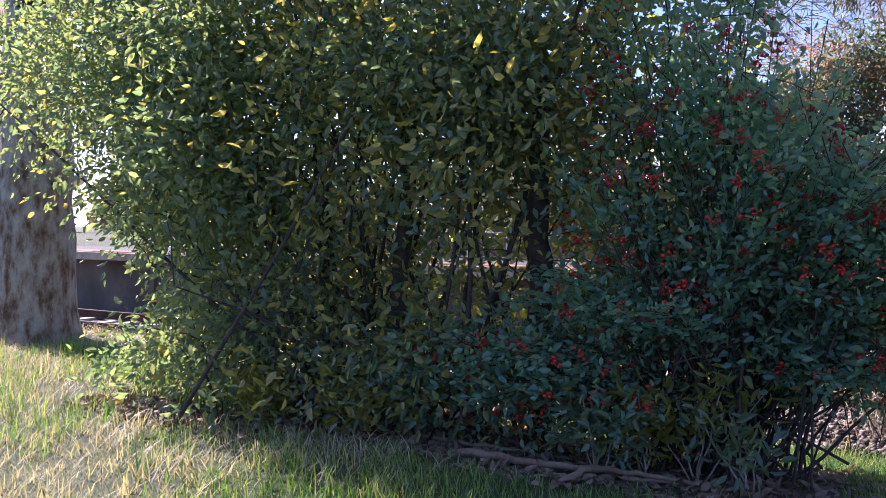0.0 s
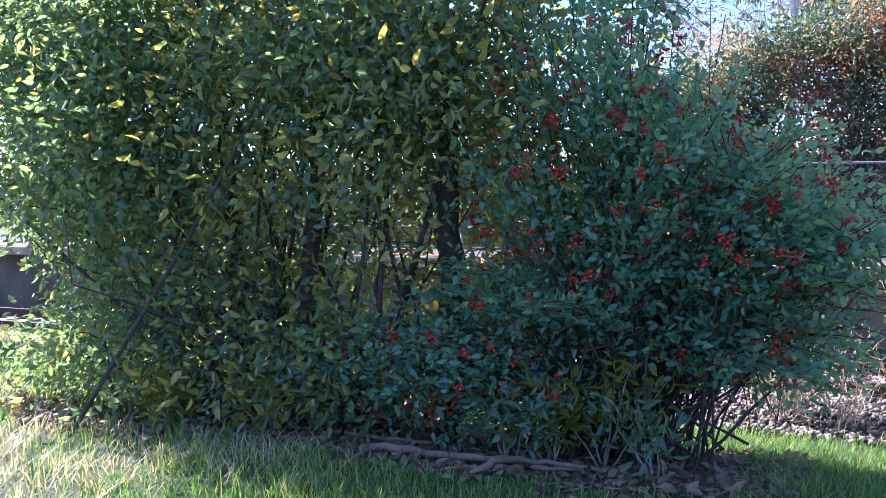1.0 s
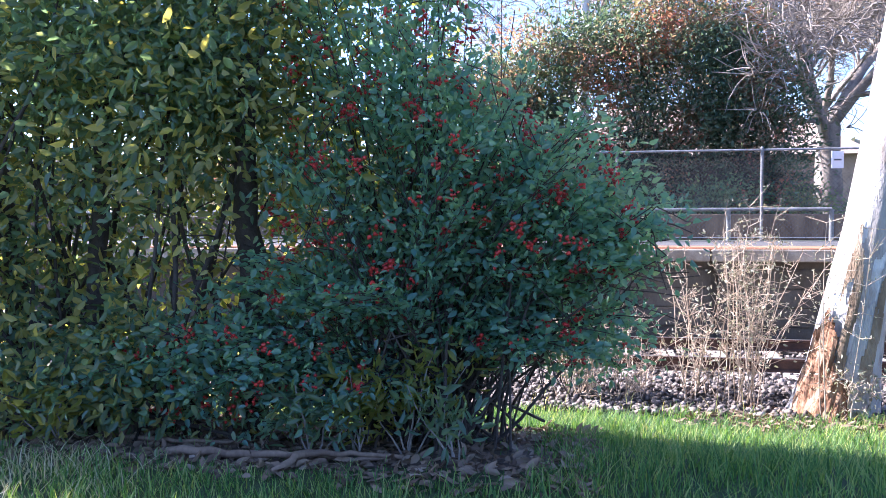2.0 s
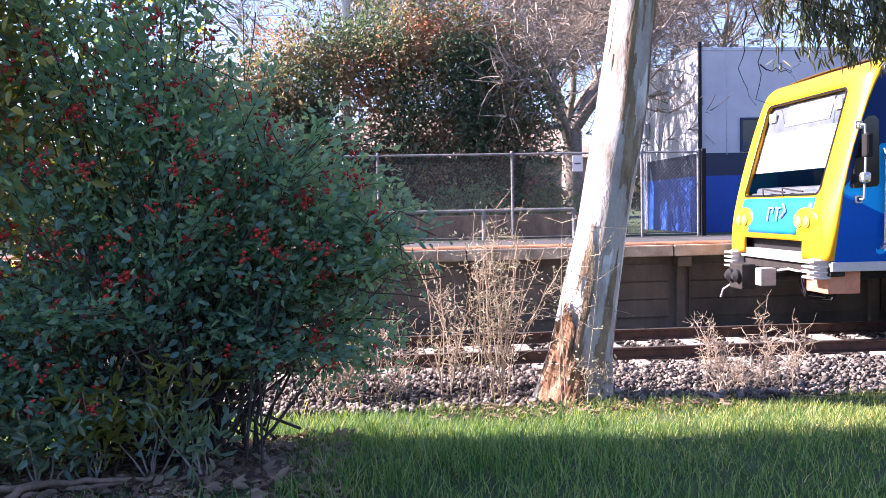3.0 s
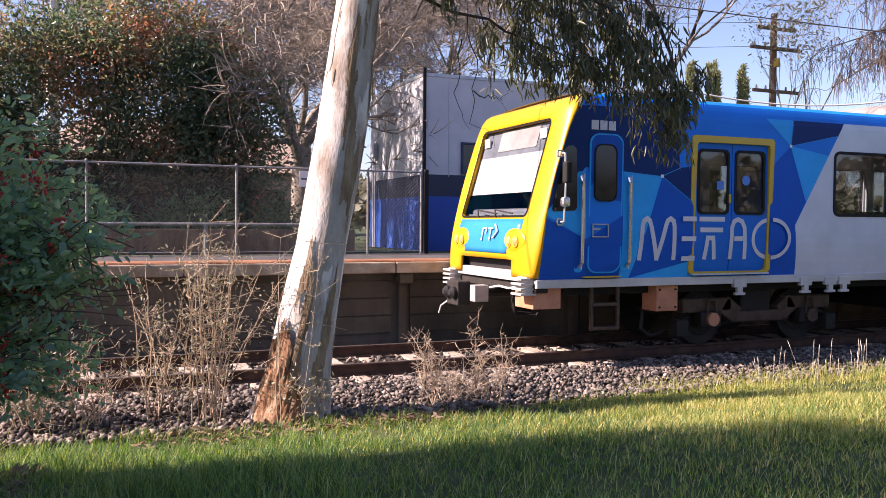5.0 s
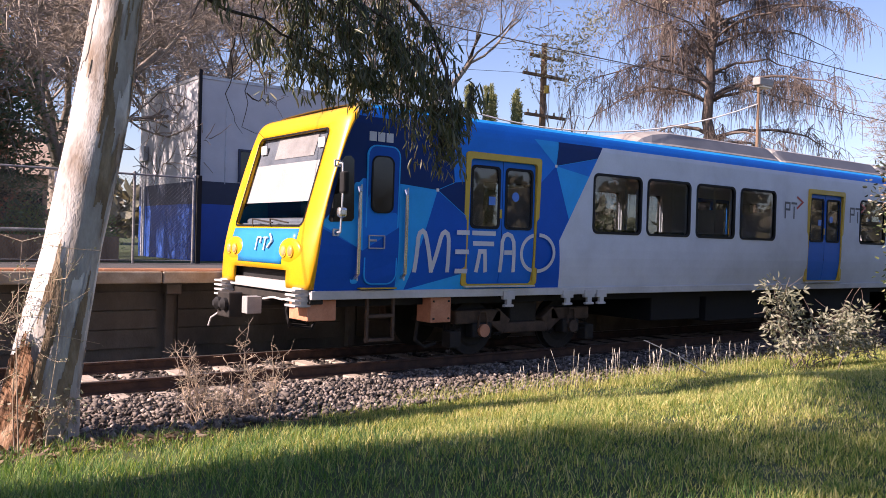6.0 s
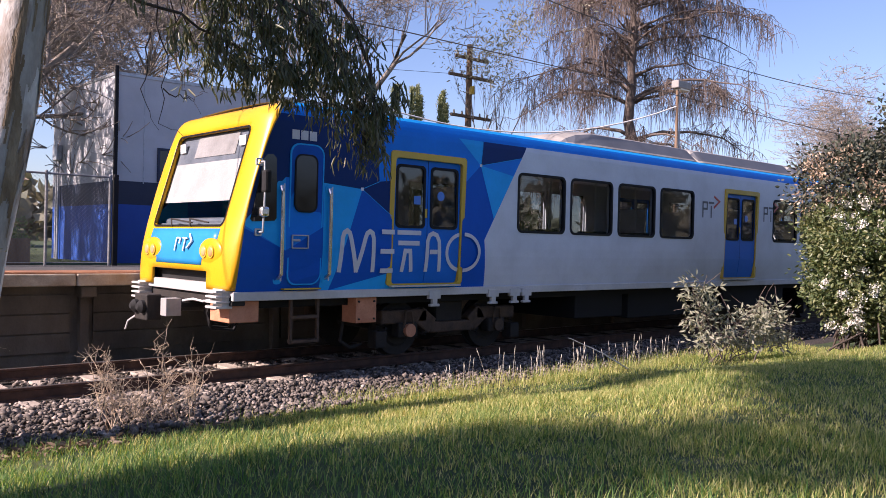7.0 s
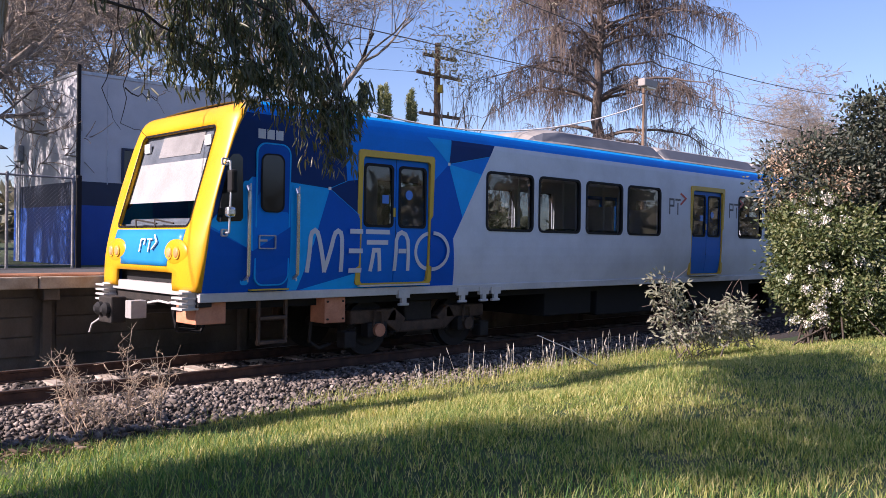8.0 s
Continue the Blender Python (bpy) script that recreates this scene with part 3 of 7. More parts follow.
# ---- station building ----
def build_building():
    b = thing("station_building", (7, 11, 1.24), "white rendered station building with a blue painted base", "building", kind="structure")
    x0, x1, y0, y1 = 2.66, 10.9, 9.1, 13.3
    for nm, z0, z1, mat in (("base_wall", 1.1, 2.53, M["blue_wall"]), ("band", 2.53, 3.06, M["navy_wall"]), ("upper_wall", 3.06, 5.42, M["white_wall"])):
        for lo, hi in (((x0, y0), (x1, y0 + 0.2)), ((x0, y1 - 0.2), (x1, y1)), ((x0, y0 + 0.2), (x0 + 0.2, y1 - 0.2)), ((x1 - 0.2, y0 + 0.2), (x1, y1 - 0.2))):
            part(nm, new_box((*lo, z0), (*hi, z1)), mat, b)
    part("roof", new_box((x0 - 0.02, y0 - 0.02, 5.42), (x1 + 0.02, y1 + 0.02, 5.5), 0.01), M["galvanised"], b, "grey metal roof capping")
    bm = new_box((x0 - 0.05, y0 - 0.07, 1.2), (x0 + 0.03, y0 - 0.003, 5.62), 0.01)
    part("downpipe", bm, M["black"], b, "black corner downpipe")
    win = part("window", new_box((3.68, y0 - 0.03, 3.08), (4.75, y0 - 0.003, 3.82), 0.006), M["dark_glass"], b, "dark window")
    bm = bmesh.new()
    for lo, hi in (((3.63, 3.08), (3.68, 3.87)), ((4.75, 3.08), (4.8, 3.87)), ((3.68, 3.82), (4.75, 3.87))):
        box(bm, (lo[0], y0 - 0.05, lo[1]), (hi[0], y0 - 0.003, hi[1]))
    part("frame", bm, M["navy_wall"], win)
    for x in (3.3, 6.0, 7.7, 9.3):
        part("panel_joint", new_box((x, y0 - 0.012, 3.02), (x + 0.02, y0 - 0.003, 5.4)), M["galvanised"], b)
    bm = new_box((x0 - 0.14, 12.6, 3.7), (x0 - 0.003, 12.95, 4.1), 0.02)
    meter = part("meter_box", bm, M["galvanised"], b, "grey metal meter box")
    for y in (12.7, 12.85):
        part("conduit", rod(bmesh.new(), (x0 - 0.06, y, 1.2), (x0 - 0.06, y, 3.7), 0.03), M["galvanised"], meter)


build_building()


# ---- train ----
def xfront(z):
    return float(np.interp(z, [1.0, 1.2, 1.5, 1.75, 1.98, 2.6, 3.36, 3.52, 3.62, 3.7], [0.7, 0.68, 0.69, 0.73, 0.8, 0.98, 1.2, 1.25, 1.33, 1.47]))


def xedge(z):
    return float(np.interp(z, [1.0, 1.17, 1.55, 1.98, 2.44, 2.8, 3.2, 3.38, 3.59, 3.66, 3.75], [0.82, 0.82, 0.84, 0.89, 0.99, 1.1, 1.24, 1.32, 1.45, 1.53, 1.7]))


WIDE = 3.05


def inset(z):
    """How far the side leans in at a height."""
    return 0.09 * max(0, (1.75 - z) / 0.65) ** 1.8 + 0.07 * max(0, (z - 3.4) / 0.26) ** 2


def side_y(z, near=True):
    return inset(z) if near else WIDE - inset(z)


def rounded(x0, z0, x1, z1, r, n=5):
    pts = []
    for cx, cz, a0 in ((x1 - r, z1 - r, 0), (x0 + r, z1 - r, 90), (x0 + r, z0 + r, 180), (x1 - r, z0 + r, 270)):
        for k in range(n + 1):
            a = radians(a0 + 90 * k / n)
            pts.append((cx + r * math.cos(a), cz + r * math.sin(a)))
    return pts


def slab(bm, outline, y_out, thick, follow=True):
    """A plate on the train's side: an outline in x and z, its outer face y_out before the side."""
    f = [bm.verts.new((x, (side_y(z) if follow else 0) + y_out, z)) for x, z in outline]
    g = [bm.verts.new((x, (side_y(z) if follow else 0) + y_out + thick, z)) for x, z in outline]
    n = len(outline)
    bm.faces.new(f)
    bm.faces.new(g[::-1])
    for k in range(n):
        bm.faces.new((f[k], g[k], g[(k + 1) % n], f[(k + 1) % n]))
    return bm


def ring(bm, outer, inner, y_out, thick, flip=False):
    n = len(outer)
    def row(o, d):
        return [bm.verts.new((x, (WIDE - side_y(z) - y_out - d) if flip else (side_y(z) + y_out + d), z)) for x, z in o]
    a, b, c, d = row(outer, 0), row(inner, 0), row(outer, thick), row(inner, thick)
    for k in range(n):
        q = (k + 1) % n
        bm.faces.new((a[k], a[q], b[q], b[k]))
        bm.faces.new((b[k], b[q], d[q], d[k]))
        bm.faces.new((a[k], c[k], c[q], a[q]))
        bm.faces.new((c[k], d[k], d[q], c[q]))
    return bm


WINDOWS = [(6.12, 7.33), (7.53, 8.74), (8.97, 10.17), (10.4, 11.62), (15.2, 16.4), (16.65, 17.85), (18.1, 19.3), (19.55, 20.5)]
WZ = (2.05, 3.03)
DOORS = [3.3, 12.9, 21.0]
DOOR_W, DZ = 1.55, (1.15, 3.19)
CAR_END = 24.3
FACETS = [
    ("navy", [(0.9, 2.06), (1.1, 3.52), (3.02, 3.52), (3.1, 2.7), (2.78, 2.57), (2.12, 2.62), (1.5, 2.66)]),
    ("light_blue", [(0.86, 2.0), (1.5, 2.66), (1.52, 1.66)]),
    ("light_blue", [(2.12, 2.62), (2.78, 2.57), (2.5, 1.75), (2.28, 1.1), (2.12, 1.1)]),
    ("deep_blue", [(2.78, 2.57), (3.5, 2.1), (3.5, 1.38), (2.28, 1.1), (2.5, 1.75)]),
    ("light_blue", [(2.28, 1.1), (3.5, 1.38), (3.5, 1.1)]),
    ("deep_blue", [(0.75, 1.05), (0.82, 1.98), (1.52, 1.66), (2.12, 2.0), (2.12, 1.05)]),
    ("navy", [(2.78, 2.57), (3.1, 2.7), (3.5, 2.75), (3.5, 2.1)]),
    ("deep_blue", [(5.19, 3.1), (4.8, 2.75), (4.8, 1.1), (5.41, 1.1), (5.31, 1.88), (5.52, 2.24)]),
    ("light_blue", [(5.19, 3.1), (5.52, 2.24), (5.98, 2.98)]),
    ("navy", [(5.19, 3.1), (5.24, 3.5), (6.3, 3.5), (6.18, 3.3)]),
    ("light_blue", [(5.19, 3.1), (5.24, 3.5), (4.7, 3.5)]),
]
GREY = [(5.41, 1.0), (5.31, 1.88), (6.3, 3.5), (30, 3.5), (30, 1.0)]


def inside(p, poly):
    hit = False
    for (x1, z1), (x2, z2) in zip(poly, poly[1:] + poly[:1]):
        if (z1 > p[1]) != (z2 > p[1]) and p[0] < (x2 - x1) * (p[1] - z1) / (z2 - z1) + x1:
            hit = not hit
    return hit


def side_wall(parent, near):
    xs = sorted({0.0, 1.8, 2.6, 5.3, CAR_END} | {v for w in WINDOWS for v in w} | {v for d in DOORS for v in (d + 0.05, d + DOOR_W - 0.05)})
    zs = [1.1, 1.17, 1.3, 1.45, 1.6, 1.75, 2.05, 2.3, 2.6, 2.83, 3.03, 3.12, 3.3, 3.42, 3.5, 3.56, 3.62, 3.66]
    bm = bmesh.new()
    grid = [[bm.verts.new((x if k else xedge(z), side_y(z, near), z)) for z in zs] for k, x in enumerate(xs)]
    for i in range(len(xs) - 1):
        for j in range(len(zs) - 1):
            x, z = (xs[i] + xs[i + 1]) / 2, (zs[j] + zs[j + 1]) / 2
            if any(a < x < b for a, b in WINDOWS) and WZ[0] < z < WZ[1]:
                continue
            if any(d < x < d + DOOR_W for d in DOORS) and 1.17 < z < 3.12:
                continue
            bm.faces.new((grid[i][j], grid[i + 1][j], grid[i + 1][j + 1], grid[i][j + 1]))
    mats = ["mid_blue", "navy", "light_blue", "deep_blue", "grey_side"]
    for _, poly in FACETS + [("grey_side", GREY[:3] + GREY[2:3])]:
        for (xa, za), (xb, zb) in zip(poly, poly[1:] + poly[:1]):
            if (xa, za) == (xb, zb):
                continue
            pick = [f for f in bm.faces if f.calc_center_median().x < 7.6]
            geom = pick + list({e for f in pick for e in f.edges}) + list({v for f in pick for v in f.verts})
            bmesh.ops.bisect_plane(bm, geom=geom, plane_co=(xa, 0, za), plane_no=(zb - za, 0, xa - xb), dist=1e-4)
    for f in bm.faces:
        c = f.calc_center_median()
        hue = "mid_blue"
        for name, poly in FACETS:
            if inside((c.x, c.z), poly):
                hue = name
        if inside((c.x, c.z), GREY):
            hue = "grey_side"
        f.material_index = mats.index(hue)
    ob = part("side_wall", bm, [M[m] for m in mats], parent, "blue faceted and pale grey painted side", facing=(0, -1 if near else 1, 0))
    solid = ob.modifiers.new("thickness", "SOLIDIFY")
    solid.thickness, solid.offset = 0.07, -1
    return ob


def ring_front(fx, y0, y1, z0, z1, w):
    """A thin frame with rounded corners that follows the raked front."""
    bm = bmesh.new()
    outer, inner = rounded(y0, z0, y1, z1, 0.1, 6), rounded(y0 + w, z0 + w, y1 - w, z1 - w, 0.08, 6)
    def fill(o):
        out = []
        for (ya, za), (yb, zb) in zip(o, o[1:] + o[:1]):
            n = 1 if math.hypot(yb - ya, zb - za) < 0.2 else 10
            out += [(ya + (yb - ya) * k / n, za + (zb - za) * k / n) for k in range(n)]
        return [bm.verts.new((fx(y, z) - 0.008, y, z)) for y, z in out]
    a, b = fill(outer), fill(inner)
    for k in range(len(a)):
        q = (k + 1) % len(a)
        bm.faces.new((a[k], a[q], b[q], b[k]))
    bmesh.ops.solidify(bm, geom=bm.faces[:], thickness=0.02)
    return bm


def build_train():
    t = thing("train", (12, 1.52, 0.0), "blue, yellow and grey suburban electric train at the platform", "train")
    side_wall(t, True)
    side_wall(t, False)
    # windows with rubber frames, both sides
    for near in (True, False):
        for a, b in WINDOWS:
            bm = ring(bmesh.new(), rounded(a - 0.03, WZ[0] - 0.03, b + 0.03, WZ[1] + 0.03, 0.12), rounded(a + 0.012, WZ[0] + 0.012, b - 0.012, WZ[1] - 0.012, 0.09), -0.012, 0.06, not near)
            w = part("window", bm, M["black"], t, "black rubber window frame")
            y = 0.02 if near else WIDE - 0.026
            pane = part("pane", new_box((a - 0.02, y, WZ[0] - 0.02), (b + 0.02, y + 0.006, WZ[1] + 0.02)), M["pane"], w, "tinted glass pane")
            pane.visible_shadow = False
    # doors
    for near in (True, False):
        for d in DOORS:
            bm = ring(bmesh.new(), rounded(d, DZ[0], d + DOOR_W, DZ[1], 0.06), rounded(d + 0.085, DZ[0] + 0.03, d + DOOR_W - 0.085, DZ[1] - 0.1, 0.06), -0.03, 0.1, not near)
            frame_ = part("door_frame", bm, M["dull_yellow"], t, "yellow door frame")
            mid = d + DOOR_W / 2
            for a, b in ((d + 0.09, mid - 0.006), (mid + 0.006, d + DOOR_W - 0.09)):
                leaf = bmesh.new()
                zs = [1.18, 1.3, 1.45, 1.6, 1.8, 2.05, 2.98, 3.1]
                xs = [a, a + 0.07, b - 0.07, b]
                def yy(z):
                    return side_y(z) + 0.03 if near else WIDE - side_y(z) - 0.03
                g = [[leaf.verts.new((x, yy(z), z)) for z in zs] for x in xs]
                for i in range(3):
                    for j in range(len(zs) - 1):
                        if not (i == 1 and j == 5):
                            leaf.faces.new((g[i][j], g[i + 1][j], g[i + 1][j + 1], g[i][j + 1]))
                dl = part("door_leaf", leaf, M["door_blue"], t, "blue sliding door leaf", facing=(0, -1 if near else 1, 0))
                dl.modifiers.new("thickness", "SOLIDIFY").thickness = 0.03
                rim = ring(bmesh.new(), rounded(a + 0.045, 2.03, b - 0.045, 3.0, 0.08), rounded(a + 0.085, 2.07, b - 0.085, 2.96, 0.07), 0.018, 0.02, not near)
                part("window_rim", rim, M["black"], dl)
                y = 0.045 if near else WIDE - 0.05
                pane = part("pane", new_box((a + 0.06, y, 2.04), (b - 0.06, y + 0.006, 2.99)), M["pane"], dl)
                pane.visible_shadow = False
            if near:
                part("door_seal", new_box((mid - 0.012, 0.035, 1.62), (mid + 0.012, 0.05, 3.1)), M["black"], frame_)
                part("release_handle", new_box((mid - 0.06, 0.015, 2.2), (mid - 0.015, 0.03, 2.34), 0.004), M["dull_yellow"], frame_)
                part("sticker", new_box((mid - 0.27, 0.035, 2.4), (mid - 0.14, 0.04, 2.53)), M["sign_blue"], frame_)
                rim = bmesh.new()
                bmesh.ops.create_cone(rim, cap_ends=True, segments=20, radius1=0.075, radius2=0.075, depth=0.006, matrix=Matrix.Translation((mid + 0.28, 0.037, 2.55)) @ Matrix.Rotation(radians(90), 4, "X"))
                part("access_sticker", rim, M["sign_blue"], frame_)
                step = new_box((d + 0.06, -0.01, 1.13), (d + DOOR_W - 0.06, 0.06, 1.155), 0.004)
                part("step_plate", step, M["sill"], frame_)
    # lower sill beam, gutter line and roof
    for near in (True, False):
        y0, y1 = (0.055, 0.2) if near else (WIDE - 0.2, WIDE - 0.055)
        part("sill_beam", new_box((0.78, y0, 0.985), (CAR_END, y1, 1.105), 0.01), M["sill"], t, "dirty white sill beam")
    bm = bmesh.new()
    prof = [(0.075, 3.655), (0.12, 3.71), (0.3, 3.745), (0.7, 3.765), (1.2, 3.775), (1.85, 3.775), (2.35, 3.765), (2.75, 3.745), (2.93, 3.71), (2.975, 3.655)]
    rows = [[bm.verts.new((x, y, z)) for y, z in prof] for x in np.linspace(1.62, CAR_END, 24)]
    for a, b in zip(rows, rows[1:]):
        for k in range(len(prof) - 1):
            f = bm.faces.new((a[k], a[k + 1], b[k + 1], b[k]))
            f.material_index = 1 if k in (0, 8) else 0
    part("roof", bm, [M["roof_grey"], M["light_blue"]], t, "grey train roof with a blue edge", smooth=False)
    for x0, x1 in ((7.9, 12.2), (12.35, 16.8), (16.95, 22.5)):
        bm = bmesh.new()
        secs = [(x0, 0.94, 0.2), (x0 + 0.06, 0.98, 0.26), (x0 + 0.2, 1.0, 0.28), (x1 - 0.2, 1.0, 0.28), (x1 - 0.06, 0.98, 0.26), (x1, 0.94, 0.2)]
        if x0 < 8:
            secs[:3] = [(x0, 0.86, 0.05), (x0 + 0.12, 0.92, 0.14), (x0 + 0.35, 0.97, 0.22), (x0 + 0.8, 1.0, 0.28)]
        g = []
        for x, s, low in secs:
            g.append([bm.verts.new((x, 1.525 + sy * s, 3.74 + dz)) for sy, dz in ((-1.3, 0.0), (-1.26, 0.04), (-1.02, low), (-0.7, low + 0.08), (0.7, low + 0.08), (1.02, low), (1.3, 0.0))])
        for a, b in zip(g, g[1:]):
            for k in range(6):
                f = bm.faces.new((a[k], a[k + 1], b[k + 1], b[k]))
                f.material_index = 1 if k in (1, 5) else 0
        bm.faces.new(g[0])
        bm.faces.new(g[-1])
        part("roof_pod", bm, [M["roof_grey"], M["roof_dark"]], t, "grey roof equipment fairing")
    # interior
    part("floor", new_box((1.9, 0.16, 1.04), (CAR_END - 0.05, WIDE - 0.16, 1.12)), M["interior"], t)
    part("ceiling", new_box((1.9, 0.12, 3.3), (CAR_END - 0.05, WIDE - 0.12, 3.36)), M["interior"], t)
    part("cab_bulkhead", new_box((2.3, 0.13, 1.12), (2.36, WIDE - 0.13, 3.3)), M["interior"], t)
    part("end_wall", new_box((CAR_END - 0.08, 0.09, 1.05), (CAR_END, WIDE - 0.09, 3.7)), M["grey_side"], t)
    for y0, y1 in ((0.105, 0.125), (WIDE - 0.125, WIDE - 0.105)):
        part("lining_panel", new_box((2.4, y0, 3.06), (CAR_END - 0.1, y1, 3.3)), M["interior"], t)
        edges = sorted([2.4, CAR_END - 0.1] + [v for w in WINDOWS for v in w] + [v for d in DOORS for v in (d, d + DOOR_W)])
        for a, b in zip(edges[::2], edges[1::2]):
            part("lining_panel", new_box((a + 0.02, y0, 1.14), (b - 0.02, y1, 3.055)), M["interior"], t)
        for a, b in WINDOWS:
            part("lining_panel", new_box((a - 0.015, y0, 1.14), (b + 0.015, y1, 2.02)), M["interior"], t)
    for d in DOORS:
        for x in (d - 0.12, d + DOOR_W + 0.1):
            if x < CAR_END - 0.3:
                part("draught_screen", new_box((x, 0.2, 1.14), (x + 0.03, 1.0, 2.75), 0.01), M["interior"], t, "white draught screen")
                part("draught_screen", new_box((x, WIDE - 1.0, 1.14), (x + 0.03, WIDE - 0.2, 2.75), 0.01), M["interior"], t, "white draught screen")
    for a, b in WINDOWS:
        for y in (0.2, 1.95):
            bm = new_box((a + 0.1, y, 1.5), (a + 0.6, y + 0.9, 1.6), 0.03)
            box(bm, (a + 0.08, y, 1.6), (a + 0.16, y + 0.9, 2.12), 0.03)
            box(bm, (a + 0.2, y + 0.3, 1.12), (a + 0.5, y + 0.6, 1.5))
            part("seat", bm, M["seat_cloth"], t)
        part("grab_pole", rod(bmesh.new(), (a + 0.75, 1.15, 1.12), (a + 0.75, 1.15, 3.3), 0.025), M["white_paint"], t)
    # cab side: window, door, grab rails
    part("cab_side_window", slab(bmesh.new(), [(0.97, 2.07), (1.0, 2.04), (1.33, 2.06), (1.36, 2.1), (1.345, 2.9), (1.29, 2.95), (1.2, 2.94), (1.15, 2.88)], -0.012, 0.02), M["dark_glass"], t, "dark cab side window")
    cd = part("cab_door", slab(bmesh.new(), rounded(1.57, 1.2, 2.09, 3.12, 0.14), -0.02, 0.03), M["deep_blue"], t, "dark blue cab door")
    part("window_rim", ring(bmesh.new(), rounded(1.63, 2.19, 2.0, 2.99, 0.11), rounded(1.65, 2.21, 1.98, 2.97, 0.1), -0.026, 0.02), M["black"], cd)
    part("door_window", slab(bmesh.new(), rounded(1.65, 2.21, 1.98, 2.97, 0.1), -0.022, 0.01), M["dark_glass"], cd, "dark window")
    part("edge_trim", ring(bmesh.new(), rounded(1.555, 1.185, 2.105, 3.135, 0.15), rounded(1.575, 1.205, 2.085, 3.115, 0.135), -0.024, 0.03), M["light_blue"], cd)
    latch = ring(bmesh.new(), rounded(1.6, 1.69, 1.87, 1.88, 0.01, 1), rounded(1.615, 1.705, 1.855, 1.865, 0.008, 1), -0.03, 0.02)
    box(latch, (1.61, -0.03, 1.79), (1.73, -0.015, 1.82), 0.004)
    part("latch", latch, M["galvanised"], cd)
    part("door_step", new_box((1.5, -0.01, 1.125), (2.1, 0.08, 1.145), 0.004), M["dull_yellow"], t)
    for x, lean in ((1.43, 0.05), (2.21, 0.02)):
        plate = part("grab_recess", slab(bmesh.new(), rounded(x - 0.07, 1.2, x + 0.06, 2.6, 0.05), -0.006, 0.02), M["light_blue"], t, "light blue grab rail recess")
        part("grab_rail", pipe(bmesh.new(), [(x, 0.06, 1.28), (x, -0.04, 1.34), (x, -0.05, 1.8), (x, -0.05, 2.46), (x, -0.01, 2.53)], 0.028, 10), M["chrome"], plate)
        part("grab_bar", slab(bmesh.new(), rounded(x + 0.035, 1.24, x + 0.055, 2.57, 0.008, 2), -0.014, 0.01), M["letter_white"], plate)
    # mirror
    mir = part("mirror_arm", pipe(bmesh.new(), [(1.1, 0.0, 2.83), (1.1, -0.12, 2.83), (1.1, -0.14, 2.4), (1.09, -0.12, 1.9), (1.09, 0.0, 1.9)], 0.014), M["galvanised"], t, "grey mirror arm")
    for z in (2.83, 1.9):
        part("bracket", ring(bmesh.new(), rounded(1.03, z - 0.05, 1.13, z + 0.05, 0.02, 2), rounded(1.05, z - 0.03, 1.11, z + 0.03, 0.015, 2), -0.03, 0.03), M["galvanised"], mir)
    part("mirror", new_box((1.07, -0.2, 2.42), (1.17, -0.08, 2.72), 0.03), M["black"], mir)
    part("round_mirror", new_box((1.02, -0.22, 2.1), (1.14, -0.1, 2.24), 0.04), M["chrome"], mir)
    # front shell
    def fx(y, z):
        r = 0.42
        e = min(y, WIDE - y)
        s = max(0.0, (r - e) / r)
        return xfront(z) + (xedge(z) - xfront(z)) * (1 - math.sqrt(max(0.0, 1 - s * s)))
    half = [0, 0.012, 0.04, 0.09, 0.16, 0.24, 0.33, 0.42, 0.46, 0.64, 0.8, 1.0, 1.25, 1.525]
    ys = half + [WIDE - y for y in half[-2::-1]]
    zs = [1.12, 1.2, 1.28, 1.36, 1.44, 1.52, 1.62, 1.72, 1.82, 1.94, 1.98, 2.02, 2.18, 2.33, 2.6, 2.92, 3.0, 3.2, 3.32, 3.36, 3.44, 3.5, 3.55, 3.59, 3.63, 3.67]
    def sheet(name, keep, material, out=0.0, label="", parent=t, thick=0.03):
        bm = bmesh.new()
        g = [[bm.verts.new((fx(y, z) - out, min(max(y, inset(z)), WIDE - inset(z)), z)) for z in zs] for y in ys]
        for i in range(len(ys) - 1):
            for j in range(len(zs) - 1):
                y, z = (ys[i] + ys[i + 1]) / 2, (zs[j] + zs[j + 1]) / 2
                if keep(y, z):
                    bm.faces.new((g[i][j], g[i][j + 1], g[i + 1][j + 1], g[i + 1][j]))
        bmesh.ops.delete(bm, geom=[v for v in bm.verts if not v.link_faces], context="VERTS")
        ob = part(name, bm, material, parent, label, smooth=True, facing=(-1, 0, 0))
        if thick:
            ob.modifiers.new("thickness", "SOLIDIFY").thickness = thick
        return ob
    glass_zone = lambda y, z: 0.42 < y < 2.63 and 1.98 < z < 3.36 and not ((y < 0.46 or y > 2.59) and (z < 2.02 or z > 3.32))
    gap_zone = lambda y, z: 0.64 < y < 2.41 and z < 1.36
    shell = sheet("front_shell", lambda y, z: not glass_zone(y, z) and not gap_zone(y, z), M["yellow"], 0, "bright yellow moulded front", thick=0.05)
    # brow joining the roof
    bm = bmesh.new()
    a = [bm.verts.new((fx(y, 3.67), min(max(y, inset(3.66)), WIDE - inset(3.66)), 3.67)) for y in ys]
    b = [bm.verts.new((1.66, min(max(y, inset(3.66)), WIDE - inset(3.66)), 3.66 + 0.085 * math.sin(math.pi * y / WIDE) ** 0.5)) for y in ys]
